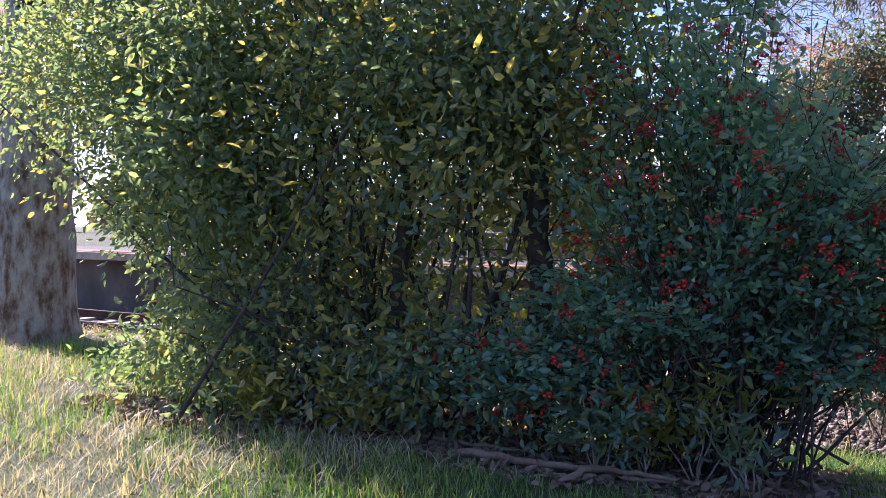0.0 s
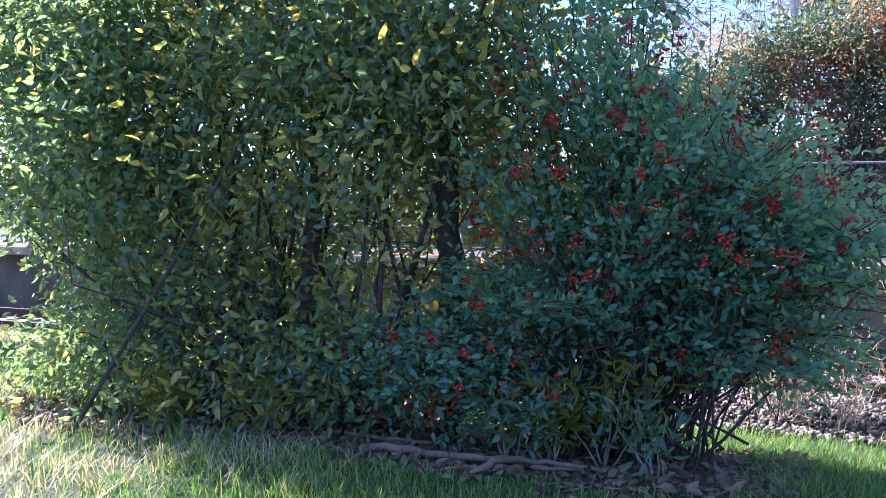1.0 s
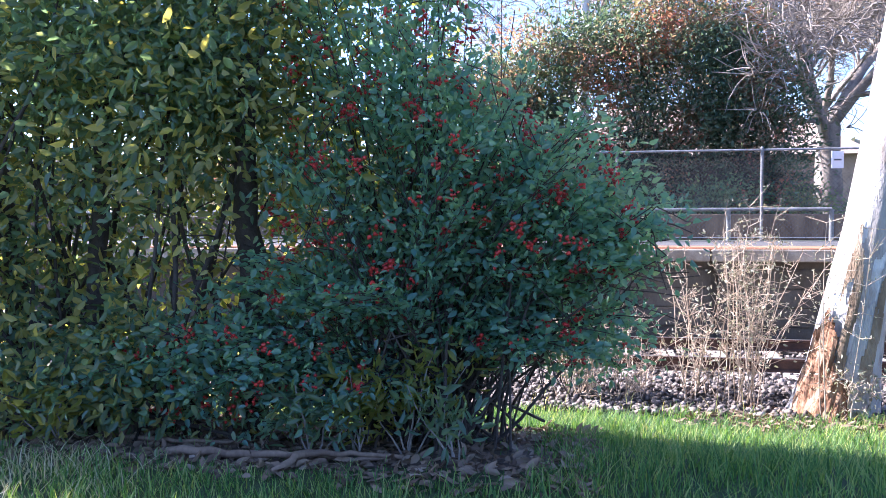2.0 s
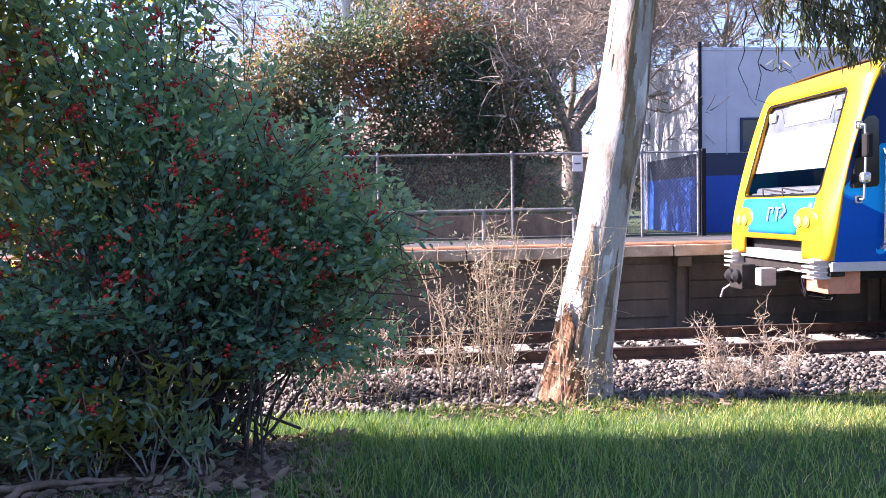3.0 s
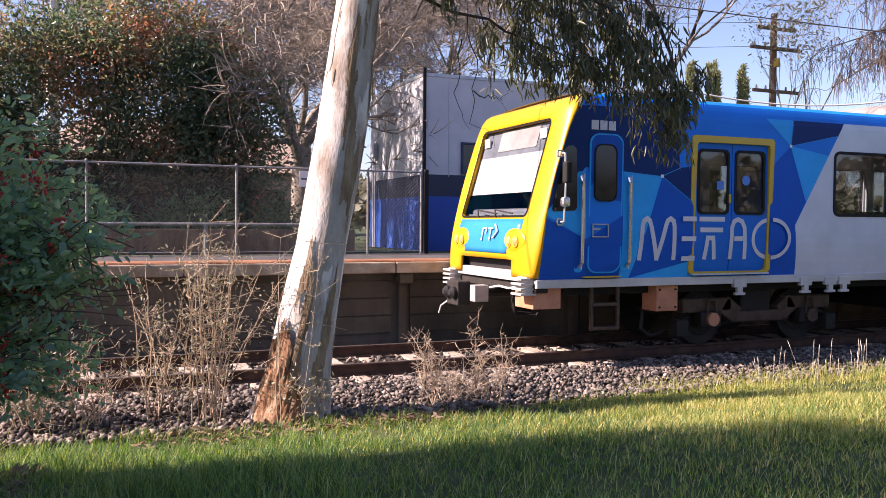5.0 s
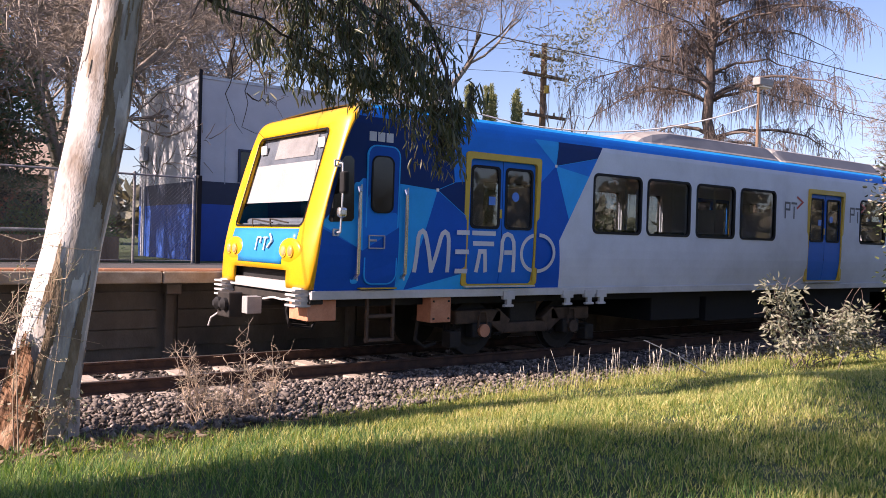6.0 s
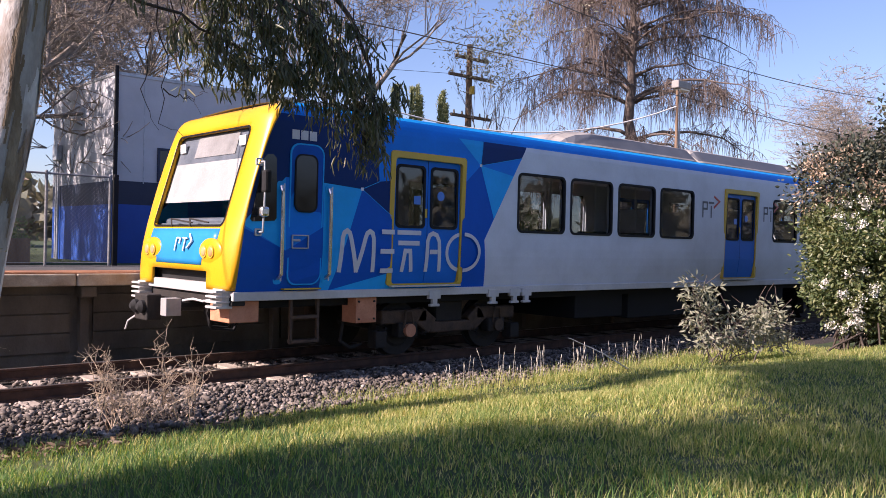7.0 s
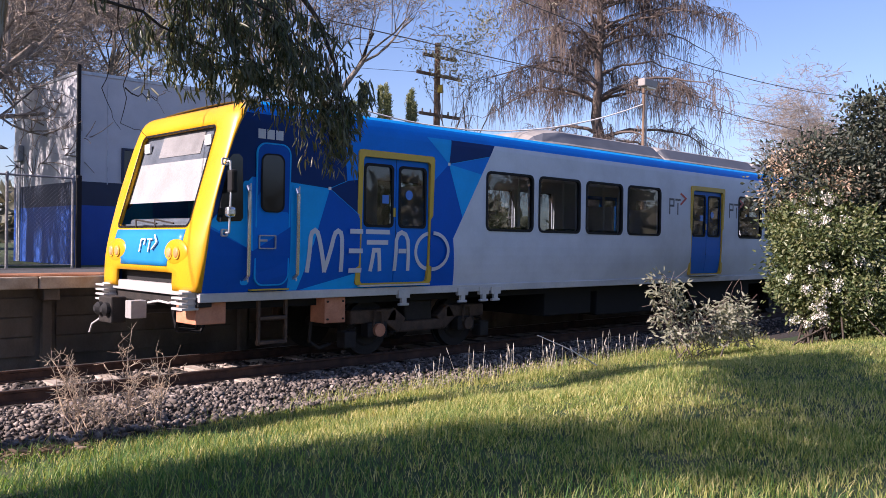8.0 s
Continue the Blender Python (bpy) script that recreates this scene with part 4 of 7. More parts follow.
    for k in range(len(ys) - 1):
        bm.faces.new((a[k], a[k + 1], b[k + 1], b[k]))
    part("brow", bm, M["yellow"], t, smooth=True)
    mask = sheet("front_mask", lambda y, z: 0.46 < y < 2.59 and 1.44 < z < 1.94 and not ((y < 0.8 or y > 2.25) and z < 1.52), M["mask_blue"], 0.008, "light blue front panel", thick=0.02)
    # surround for the headlamps
    for y0 in (0.6, WIDE - 0.6):
        bm = bmesh.new()
        bmesh.ops.create_uvsphere(bm, u_segments=24, v_segments=12, radius=1, matrix=Matrix.Translation((fx(y0, 1.62) + 0.02, y0, 1.62)) @ Matrix.Diagonal((0.06, 0.34, 0.19, 1)))
        pod = part("headlight_housing", bm, M["yellow"], t, "yellow headlight housing", smooth=True)
        for dy in (-0.1, 0.1):
            y = y0 + dy
            x = fx(y, 1.62)
            bm = rod(bmesh.new(), (x - 0.046, y, 1.625), (x + 0.05, y, 1.625), 0.085, seg=20)
            lamp_ = part("headlight", bm, M["dull_yellow"], pod, "round headlight", smooth=False)
            bm = bmesh.new()
            bmesh.ops.create_uvsphere(bm, u_segments=16, v_segments=8, radius=1, matrix=Matrix.Translation((x - 0.044, y, 1.625)) @ Matrix.Diagonal((0.02, 0.068, 0.068, 1)))
            part("lens", bm, M["lens"], lamp_, smooth=True)
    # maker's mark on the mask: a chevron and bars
    mark = bmesh.new()
    for pts in (((1.42, 1.62), (1.42, 1.8)), ((1.42, 1.8), (1.54, 1.8)), ((1.54, 1.8), (1.54, 1.72)), ((1.62, 1.8), (1.76, 1.8)), ((1.69, 1.8), (1.69, 1.62))):
        (ya, za), (yb, zb) = pts
        ya, yb = 3.05 - ya, 3.05 - yb
        rod(mark, (fx(ya, za) - 0.028, ya, za), (fx(yb, zb) - 0.028, yb, zb), 0.014, seg=6)
    for za in (1.66, 1.86):
        rod(mark, (fx(1.25, za) - 0.03, 1.25, za), (fx(1.13, 1.76) - 0.03, 1.13, 1.76), 0.016, seg=6)
    part("emblem", mark, M["white_paint"], mask, "white emblem")
    # windscreen and what stands behind it
    ws = sheet("windscreen", lambda y, z: 0.33 < y < 2.72 and 1.94 < z < 3.44, M["shield"], -0.025, "large raked windscreen", thick=0)
    ws.visible_shadow = False
    sheet("sun_blind", lambda y, z: 0.33 < y < 2.72 and 2.33 < z < 2.92, M["blind"], -0.07, "white sun blind", ws, thick=0)
    sheet("dark_header", lambda y, z: 0.33 < y < 2.72 and 2.92 < z < 3.44, M["screen"], -0.07, "", ws, thick=0)
    sheet("destination_display", lambda y, z: 0.8 < y < 2.05 and 3.0 < z < 3.32, M["worn_grey"], -0.06, "grey destination display", ws, thick=0)
    sheet("dashboard", lambda y, z: 0.33 < y < 2.72 and 1.94 < z < 2.02, M["screen"], -0.1, "grey dashboard", ws, thick=0)
    for y in (0.6, WIDE - 0.6):
        x = fx(y, 3.16) + 0.04
        part("marker_lamp", new_box((x - 0.02, y - 0.09, 3.1), (x + 0.01, y + 0.09, 3.24), 0.005), M["white_paint"], ws)
    desk = new_box((0.98, 0.4, 1.75), (1.6, 2.65, 2.1), 0.05)
    part("desk", desk, M["screen"], ws, "grey driver's desk")
    bm = ring_front(fx, 0.405, 2.645, 1.965, 3.375, 0.03)
    part("gasket", bm, M["black"], ws, "black windscreen gasket")
    for y0, y1 in ((1.35, 0.8), (1.95, 1.3)):
        bm = pipe(bmesh.new(), [(fx(y0, 2.0) - 0.03, y0, 1.97), (fx(y0, 2.1) - 0.04, y0 + 0.05, 2.08), (fx(y1, 2.02) - 0.03, y1, 2.02)], 0.012, 6)
        part("wiper", bm, M["dark_iron"], ws)
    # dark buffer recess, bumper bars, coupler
    # a black block gives the recess its shaded darkness
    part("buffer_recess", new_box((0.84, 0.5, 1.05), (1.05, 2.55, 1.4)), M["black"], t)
    part("bumper_beam", new_box((0.72, 0.35, 1.06), (0.86, 2.7, 1.2), 0.015), M["sill"], t, "grey bumper beam")
    part("headstock", new_box((0.78, 0.1, 0.92), (0.98, 2.95, 1.06), 0.01), M["dark_iron"], t)
    for y in (0.3, WIDE - 0.3):
        bm = bmesh.new()
        box(bm, (0.68, y - 0.13, 0.88), (0.82, y + 0.13, 1.14))
        for k in range(4):
            box(bm, (0.58, y - 0.15, 0.885 + 0.07 * k), (0.82, y + 0.15, 0.915 + 0.07 * k), 0.006)
        part("anti_climber", bm, M["sill"], t, "ribbed grey anti-climber block")
    cp = part("coupler", new_box((0.15, 1.3, 0.66), (0.36, 1.72, 1.02), 0.02), M["dark_iron"], t, "dark steel coupler head")
    part("shank", rod(bmesh.new(), (0.3, 1.52, 0.85), (1.2, 1.52, 0.85), 0.1), M["dark_iron"], cp)
    for y in (1.4, 1.62):
        bm = rod(bmesh.new(), (0.1, y, 0.85), (0.2, y, 0.85), 0.09, seg=16)
        rod(bm, (0.05, y, 0.85), (0.1, y, 0.85), 0.04, 0.09, seg=16)
        part("socket", bm, M["black"], cp)
    part("junction_box", new_box((0.28, 0.98, 0.74), (0.5, 1.16, 0.98), 0.01), M["worn_grey"], t, "grey electrical junction box")
    hose = [(0.5, 0.95, 0.95), (0.58, 0.8, 0.98), (0.62, 0.6, 0.96), (0.66, 0.4, 0.99)]
    part("hose", pipe(bmesh.new(), hose, 0.016, 6), M["sill"], t)
    part("coupler_chain", pipe(bmesh.new(), [(0.2, 1.72, 0.72), (0.12, 1.86, 0.62), (0.1, 1.9, 0.5)], 0.014, 6), M["sill"], t)
    bm = bmesh.new()
    for k in range(4):
        pipe(bm, [(0.8 + 0.12 * k, 0.8 + 0.3 * k, 0.9), (0.9 + 0.14 * k, 0.9 + 0.3 * k, 0.55), (1.3 + 0.1 * k, 1.0 + 0.3 * k, 0.5), (1.5 + 0.1 * k, 1.0 + 0.2 * k, 0.85)], 0.022, 6)
    part("air_hose", bm, M["black"], t)
    # boxes and ladder under the cab
    part("equipment_box", new_box((0.78, 0.16, 0.69), (1.22, 0.7, 0.98), 0.012), M["brake_box"], t, "pinkish red equipment box")
    bm = bmesh.new()
    for x in (1.72, 2.16):
        box(bm, (x - 0.02, 0.14, 0.36), (x + 0.02, 0.19, 0.99), 0.004)
    for z in (0.4, 0.74):
        box(bm, (1.72, 0.12, z - 0.03), (2.16, 0.24, z + 0.015), 0.004)
    part("cab_ladder", bm, M["rusty_iron"], t, "rusty steel cab ladder")
    bm = new_box((2.82, 0.14, 0.6), (3.2, 0.5, 0.98), 0.012)
    b2 = part("sander_box", bm, M["brake_box"], t, "orange-red box with bolts")
    for x in (2.87, 3.15):
        for z in (0.66, 0.92):
            part("bolt", rod(bmesh.new(), (x, 0.12, z), (x, 0.15, z), 0.016, seg=8), M["dark_iron"], b2)
    part("sand_pipe", pipe(bmesh.new(), [(2.84, 0.5, 0.6), (2.84, 0.55, 0.3), (3.05, 0.6, 0.18), (3.3, 0.65, 0.22)], 0.028, 6), M["dark_iron"], t)
    for x in (4.28, 6.12, 6.42, 5.6):
        bm = new_box((x - 0.12, 0.03, 0.93), (x + 0.12, 0.1, 1.06), 0.008)
        box(bm, (x - 0.05, 0.03, 0.84), (x + 0.05, 0.09, 0.94), 0.01)
        box(bm, (x - 0.1, 0.03, 0.81), (x + 0.1, 0.09, 0.85), 0.01)
        part("jacking_bracket", bm, M["sill"], t, "white jacking bracket")
    # under-floor equipment, its near-black colour deepening the shade under the car
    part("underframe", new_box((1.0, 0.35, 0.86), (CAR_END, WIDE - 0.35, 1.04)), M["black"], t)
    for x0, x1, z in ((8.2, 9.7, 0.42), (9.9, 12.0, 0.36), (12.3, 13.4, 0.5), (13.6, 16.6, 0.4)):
        part("underfloor_case", new_box((x0, 0.4, z), (x1, WIDE - 0.4, 0.9), 0.02), M["black"], t, "underfloor equipment case, near-black for the shade under the car")
    for xc in (5.02, 19.4):
        bogie(t, xc)
    # markings on the side
    def stroke(bm, pts, w=0.055, out=-0.008):
        line = [Vector(pts[0])]
        for a, b in zip(map(Vector, pts), map(Vector, pts[1:])):
            cuts = max(1, math.ceil((b - a).length / 0.06))
            line += [a + (b - a) * k / cuts for k in range(1, cuts + 1)]
        line[0] = line[0] + (line[0] - line[1]).normalized() * w * 0.3
        line[-1] = line[-1] + (line[-1] - line[-2]).normalized() * w * 0.3
        rows = []
        for k, p in enumerate(line):
            d1 = (p - line[k - 1]).normalized() if k else (line[1] - p).normalized()
            d2 = (line[k + 1] - p).normalized() if k < len(line) - 1 else d1
            d = (d1 + d2).normalized()
            n = Vector((-d.y, d.x)) * (w / 2) / max(0.5, d.dot(d1))
            rows.append([bm.verts.new((q.x, side_y(q.y) + out, q.y)) for q in (p + n, p - n)])
        for one, two_ in zip(rows, rows[1:]):
            bm.faces.new((one[0], one[1], two_[1], two_[0]))
        return bm
    def oval(x0, z0, x1, z1, n=24, a0=0, a1=360):
        return [((x0 + x1) / 2 + (x1 - x0) / 2 * math.cos(radians(a0 + (a1 - a0) * k / n)), (z0 + z1) / 2 + (z1 - z0) / 2 * math.sin(radians(a0 + (a1 - a0) * k / n))) for k in range(n + 1)]
    lo, hi = 1.38, 1.96
    shapes = [
        ([(2.42, lo), (2.455, hi - 0.1), (2.48, hi - 0.03), (2.53, hi), (2.575, hi - 0.03), (2.6, hi - 0.1), (2.72, lo)], -0.006),
        ([(2.72, lo), (2.86, hi - 0.1), (2.89, hi - 0.03), (2.94, hi), (2.99, hi - 0.03), (3.01, hi - 0.1), (3.02, lo)], -0.006),
        ([(3.16, hi), (3.36, hi)], -0.034), ([(3.14, 1.67), (3.36, 1.67)], -0.034), ([(3.16, lo), (3.36, lo)], -0.034),
        ([(3.5, hi), (3.93, hi)], 0.022), ([(3.52, 1.8), (3.9, 1.8)], 0.022), ([(3.6, lo), (3.64, 1.68), (3.74, 1.68), (3.78, lo)], 0.022),
        ([(4.08, lo), (4.09, hi - 0.12), (4.13, hi - 0.03), (4.2, hi), (4.28, hi - 0.03), (4.33, hi - 0.12), (4.36, lo)], 0.022), ([(4.16, 1.67), (4.28, 1.67)], 0.022),
    ]
    for pts, out in shapes:
        part("marking", stroke(bmesh.new(), pts, 0.07, out), M["letter_white"], t, "pale brush-stroke marking")
    part("marking", stroke(bmesh.new(), oval(4.5, lo, 5.17, hi, 32, -88, 88), 0.06, -0.034), M["letter_white"], t, "pale ring marking")
    part("marking", stroke(bmesh.new(), oval(4.5, lo, 5.17, hi, 24, 95, 265), 0.06, 0.022), M["letter_white"], t, "pale ring marking")
    for x in (1.6, 1.74, 1.88):
        part("number_bar", stroke(bmesh.new(), [(x + 0.02, 3.25), (x + 0.06, 3.25)], 0.13, -0.006), M["letter_white"], t)
    for x, z in ((5.19, 3.1), (2.78, 2.57)):
        bm = stroke(bmesh.new(), [(x - 0.012, z), (x + 0.012, z)], 0.045, -0.007)
        part("dot", bm, M["white_paint"], t)
    for start, targets in (((5.19, 3.1), ((5.52, 2.24), (5.24, 3.49), (6.18, 3.3), (4.7, 3.5))), ((2.78, 2.57), ((3.34, 2.2), (3.1, 2.7), (2.5, 1.75)))):
        for target in targets:
            part("facet_line", stroke(bmesh.new(), [start, target], 0.008, -0.005), M["light_blue"], t)
    for x in (12.0, 14.72):
        for pts in ([(x, 2.52), (x, 2.84), (x + 0.17, 2.84), (x + 0.17, 2.7), (x + 0.03, 2.7)], [(x + 0.24, 2.84), (x + 0.44, 2.84)], [(x + 0.34, 2.76), (x + 0.34, 2.52)]):
            part("emblem_bar", stroke(bmesh.new(), pts, 0.045, -0.006), M["dark_letter"], t)
        part("emblem_chevron", stroke(bmesh.new(), [(x + 0.46, 2.98), (x + 0.68, 2.88), (x + 0.46, 2.74)], 0.05, -0.006), M["red"], t, "red chevron")


def bogie(t, xc):
    b = part("bogie", new_box((xc - 1.5, 0.42, 0.52), (xc - 0.55, 0.6, 0.74), 0.03), M["rusty_iron"], t, "rusty brown bogie frame")
    bm = new_box((xc + 0.55, 0.42, 0.52), (xc + 1.5, 0.6, 0.74), 0.03)
    box(bm, (xc - 0.5, 0.42, 0.34), (xc + 0.5, 0.6, 0.52), 0.03)
    box(bm, (xc - 0.75, 0.42, 0.4), (xc - 0.4, 0.6, 0.7), 0.03, Matrix.Rotation(radians(35), 4, "Y"))
    box(bm, (xc + 0.4, 0.42, 0.4), (xc + 0.75, 0.6, 0.7), 0.03, Matrix.Rotation(radians(-35), 4, "Y"))
    part("side_frame", bm, M["rusty_iron"], b)
    bm = new_box((xc - 1.5, WIDE - 0.6, 0.45), (xc + 1.5, WIDE - 0.42, 0.74), 0.03)
    part("side_frame", bm, M["rusty_iron"], b)
    part("bolster", new_box((xc - 0.3, 0.5, 0.5), (xc + 0.3, WIDE - 0.5, 0.86), 0.03), M["dark_iron"], b)
    for dx in (-1.0, 1.0):
        x = xc + dx
        part("axle", rod(bmesh.new(), (x, 0.5, 0.43), (x, WIDE - 0.5, 0.43), 0.08, seg=14), M["dark_iron"], b)
        for y in (0.72, 2.32):
            s = -1 if y < 1.5 else 1
            bm = rod(bmesh.new(), (x, y - 0.065, 0.43), (x, y + 0.065, 0.43), 0.43, seg=32)
            rod(bm, (x, y - s * 0.06, 0.43), (x, y - s * 0.09, 0.43), 0.46, seg=32)
            rod(bm, (x, y + s * 0.065, 0.43), (x, y + s * 0.09, 0.43), 0.3, 0.26, seg=24)
            part("wheel", bm, M["dark_iron"], b)
        bm = new_box((x - 0.2, 0.36, 0.3), (x + 0.2, 0.56, 0.54), 0.03)
        part("axle_box", bm, M["dark_iron"], b)
        part("axle_cap", rod(bmesh.new(), (x, 0.3, 0.42), (x, 0.36, 0.42), 0.105, seg=18), M["brake_box"] if dx < 0 else M["rusty_iron"], b, "pale round axle cap")
        bm = pipe(bmesh.new(), [(x - 0.1, 0.36, 0.46), (x - 0.06, 0.36, 0.72), (x + 0.06, 0.36, 0.72), (x + 0.1, 0.36, 0.46)], 0.022, 6)
        part("yoke", bm, M["rusty_iron"], b)
        for k in (-0.42, 0.42):
            part("coil_spring", pipe(bmesh.new(), [(x + k + 0.07 * math.cos(a * 0.9), 0.5 + 0.07 * math.sin(a * 0.9), 0.3 + 0.012 * a) for a in range(24)], 0.014, 5), M["dark_iron"], b)
        bm = new_box((x - 0.62 if dx < 0 else x + 0.4, 0.4, 0.16), (x - 0.4 if dx < 0 else x + 0.62, 0.62, 0.42), 0.02)
        part("brake_gear", bm, M["dark_iron"], b)


build_train()


# ---- plants ----
def leaf_part(name, rng, spots, outward, per, radius, size, width, material, parent, hang=0.0, label="", fold=0.25, kind="stuff"):
    """Leaves round clump centres, pointing outward and partly hanging."""
    n = len(spots) * per
    c, o = np.repeat(spots, per, 0), np.repeat(outward, per, 0)
    off = rng.normal(size=(n, 3)) * radius * np.array([1, 1, 0.8])
    way = unit(off / radius * 0.45 + o * 0.5 + rng.normal(size=(n, 3)) * 0.8 + np.array([0, 0, -hang]))
    vs, fs = leaf_arrays(rng, c + off, way, rng.uniform(*size, n), width, fold)
    ob = placed(name, bulk(name, vs, fs), material, parent, label)
    ob["kind"] = kind
    return ob


def stems(rng, base, blobs, n, r, spread=0.25):
    """Stems that rise from the foot of a shrub into its lobes."""
    paths = []
    for k in range(n):
        b = blobs[k % len(blobs)]
        end = np.array(b[:3]) + rng.normal(size=3) * np.array(b[3:]) * 0.45
        start = np.array(base) + np.array([*rng.normal(0, spread, 2), -0.08])
        mid = (start + end) / 2 + np.array([*rng.normal(0, 0.15, 2), 0.25])
        q = np.linspace(0, 1, 9)[:, None]
        pts = (1 - q) ** 2 * start + 2 * q * (1 - q) * mid + q * q * end + rng.normal(0, 0.012, (9, 3))
        rr = r * rng.uniform(0.5, 1.2)
        paths.append((pts, np.linspace(rr, rr * 0.25, 9)))
        for j in (4, 5, 6, 7, 8):
            e = pts[j] + unit(rng.normal(size=3) + np.array([0, 0, 0.4])) * rng.uniform(0.25, 0.6)
            paths.append((np.linspace(pts[j], e, 4) + rng.normal(0, 0.01, (4, 3)), np.linspace(rr * 0.3, 0.004, 4)))
    return paths


def lobes(blobs, n, size, seed):
    """Smaller lobes that break the outline of a crown."""
    rng = np.random.default_rng(seed)
    at, _ = shell_points(rng, blobs, n, 0.9)
    return list(blobs) + [(*p, *(rng.uniform(*size) * rng.uniform(0.8, 1.2, 3))) for p in at]


def shrub(name, label, base, blobs, clumps, per, radius, size, width, material, bark, seed, n_stems=30, r=0.022, core=0.5, hang=0.0, spread=0.25, clear=()):
    rng = np.random.default_rng(seed)
    t = thing(name, base, label, "shrub")
    placed("stemwork", bulk("stemwork", *tubes(stems(rng, base, blobs, n_stems, r, spread), 5)), bark, t)["kind"] = "stuff"
    spots, out = shell_points(rng, blobs, clumps, core)
    keep = spots[:, 2] > ground_height(spots[:, 0], spots[:, 1]) + 0.12
    for x, z0, z1 in clear:
        keep &= ~((np.abs(spots[:, 0] - x) < 0.27) & (spots[:, 1] < -4.3) & (spots[:, 2] > z0) & (spots[:, 2] < z1))
    leaf_part("leaves", rng, spots[keep], out[keep], per, radius, size, width, material, t, hang)
    return t, rng


LAUREL = [(-9.7, -4.2, 2.3, 2.4, 1.5, 2.0), (-11.3, -3.7, 3.6, 2.2, 1.6, 1.9), (-8.6, -4.1, 3.8, 1.9, 1.5, 1.6), (-9.6, -4.8, 1.0, 1.9, 0.7, 0.75),
          (-11.1, -4.1, 1.9, 0.85, 1.0, 1.0), (-12.9, -3.6, 4.0, 1.4, 1.2, 1.4), (-7.9, -4.6, 2.6, 1.1, 1.0, 1.0), (-8.1, -4.9, 0.75, 0.9, 0.5, 0.5),
          (-13.2, -4.3, 3.7, 1.4, 1.1, 1.3), (-10.3, -4.9, 0.75, 1.3, 0.6, 0.5), (-8.9, -5.0, 0.6, 0.9, 0.45, 0.38), (-9.6, -3.9, 4.6, 2.6, 1.5, 1.2), (-11.9, -4.8, 2.9, 1.1, 0.85, 1.0), (-9.2, -3.8, 6.0, 1.6, 1.4, 1.2), (-7.6, -3.9, 5.4, 1.3, 1.2, 0.8), (-8.2, -4.4, 6.8, 1.3, 1.1, 0.9), (-7.2, -5.4, 6.2, 1.0, 0.8, 0.6), (-6.2, -5.3, 6.5, 0.8, 0.7, 0.5), (-10.6, -4.6, 3.2, 1.3, 0.9, 1.0)]
bush, rng = shrub("evergreen_shrub", "tall evergreen shrub with glossy green and yellowing leaves", (-9.0, -4.2, 0.25), lobes(LAUREL, 30, (0.4, 0.75), 111), 3900, 22, 0.18, (0.05, 0.118), 0.42, L["laurel"], M["dark_bark"], 11, 60, 0.024, 0.3, 0.35, 0.7, ((-8.9, 1.1, 1.7), (-7.75, 1.2, 2.2)))
spots, out = shell_points(rng, LAUREL, 2000, 0.55)
ok = (rng.random(len(spots)) < np.where((spots[:, 0] > -9.7) & (spots[:, 0] < -7.0), 0.62, 0.07)) & (spots[:, 1] < -3.6) & (spots[:, 2] < 4.6)
spots, out = spots[ok], out[ok]
leaf_part("yellow_leaves", rng, spots[spots[:, 2] > 0.5], out[spots[:, 2] > 0.5], 16, 0.2, (0.06, 0.13), 0.42, L["yellowing"], bush, 0.3, "yellowing inner leaves")
# added rear leaves whose colour imitates sunlight coming through the shrub
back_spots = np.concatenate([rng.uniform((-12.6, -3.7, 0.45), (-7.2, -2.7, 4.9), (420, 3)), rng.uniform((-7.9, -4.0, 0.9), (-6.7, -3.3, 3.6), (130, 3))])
leaf_part("rear_leaves", rng, back_spots, np.tile([[0, 0.4, 0]], (len(back_spots), 1)), 14, 0.2, (0.06, 0.13), 0.44, L["backlit"], bush, 0.3, "leaves at the back, coloured yellow-green as if sunlit")
for x, y, lean, r in ((-8.93, -4.5, 0.02, 0.07), (-7.72, -4.35, -0.03, 0.085), (-9.8, -4.0, -0.15, 0.08)):
    q = np.linspace(0, 1, 14)[:, None]
    pts = np.array([[x, y, 0.15]]) + q * np.array([[lean * 3, 0.1, 3.0]]) + rng.normal(0, 0.02, (14, 3))
    placed("trunk", bulk("trunk", *tubes([(pts, np.linspace(r * 1.3, r * 0.7, 14) * rng.uniform(0.85, 1.15, 14))], 12)), M["dark_bark"], bush, "dark crooked trunk", True)

COTON = [(-6.6, -4.2, 2.05, 1.05, 1.0, 1.05), (-6.85, -4.2, 3.2, 0.75, 0.8, 0.8), (-5.6, -4.2, 1.7, 0.85, 0.8, 0.4), (-6.2, -4.2, 2.35, 0.6, 0.8, 0.5), (-8.0, -4.75, 0.75, 0.8, 0.45, 0.35),
         (-7.4, -4.9, 0.85, 0.75, 0.45, 0.42), (-5.6, -4.2, 0.98, 0.7, 0.6, 0.2), (-7.0, -4.6, 1.4, 0.7, 0.6, 0.35), (-5.35, -4.2, 2.1, 0.45, 0.6, 0.28), (-5.15, -4.2, 1.65, 0.4, 0.5, 0.25)]
berry_bush, rng = shrub("berry_shrub", "dark green arching shrub with clusters of red berries", (-6.5, -4.1, 0.25), lobes(COTON, 16, (0.15, 0.35), 112), 720, 20, 0.15, (0.045, 0.085), 0.5, L["cotoneaster"], M["dark_bark"], 12, 110, 0.014, 0.3, 0.15, 0.35)
arcs, at, way = [], [], []
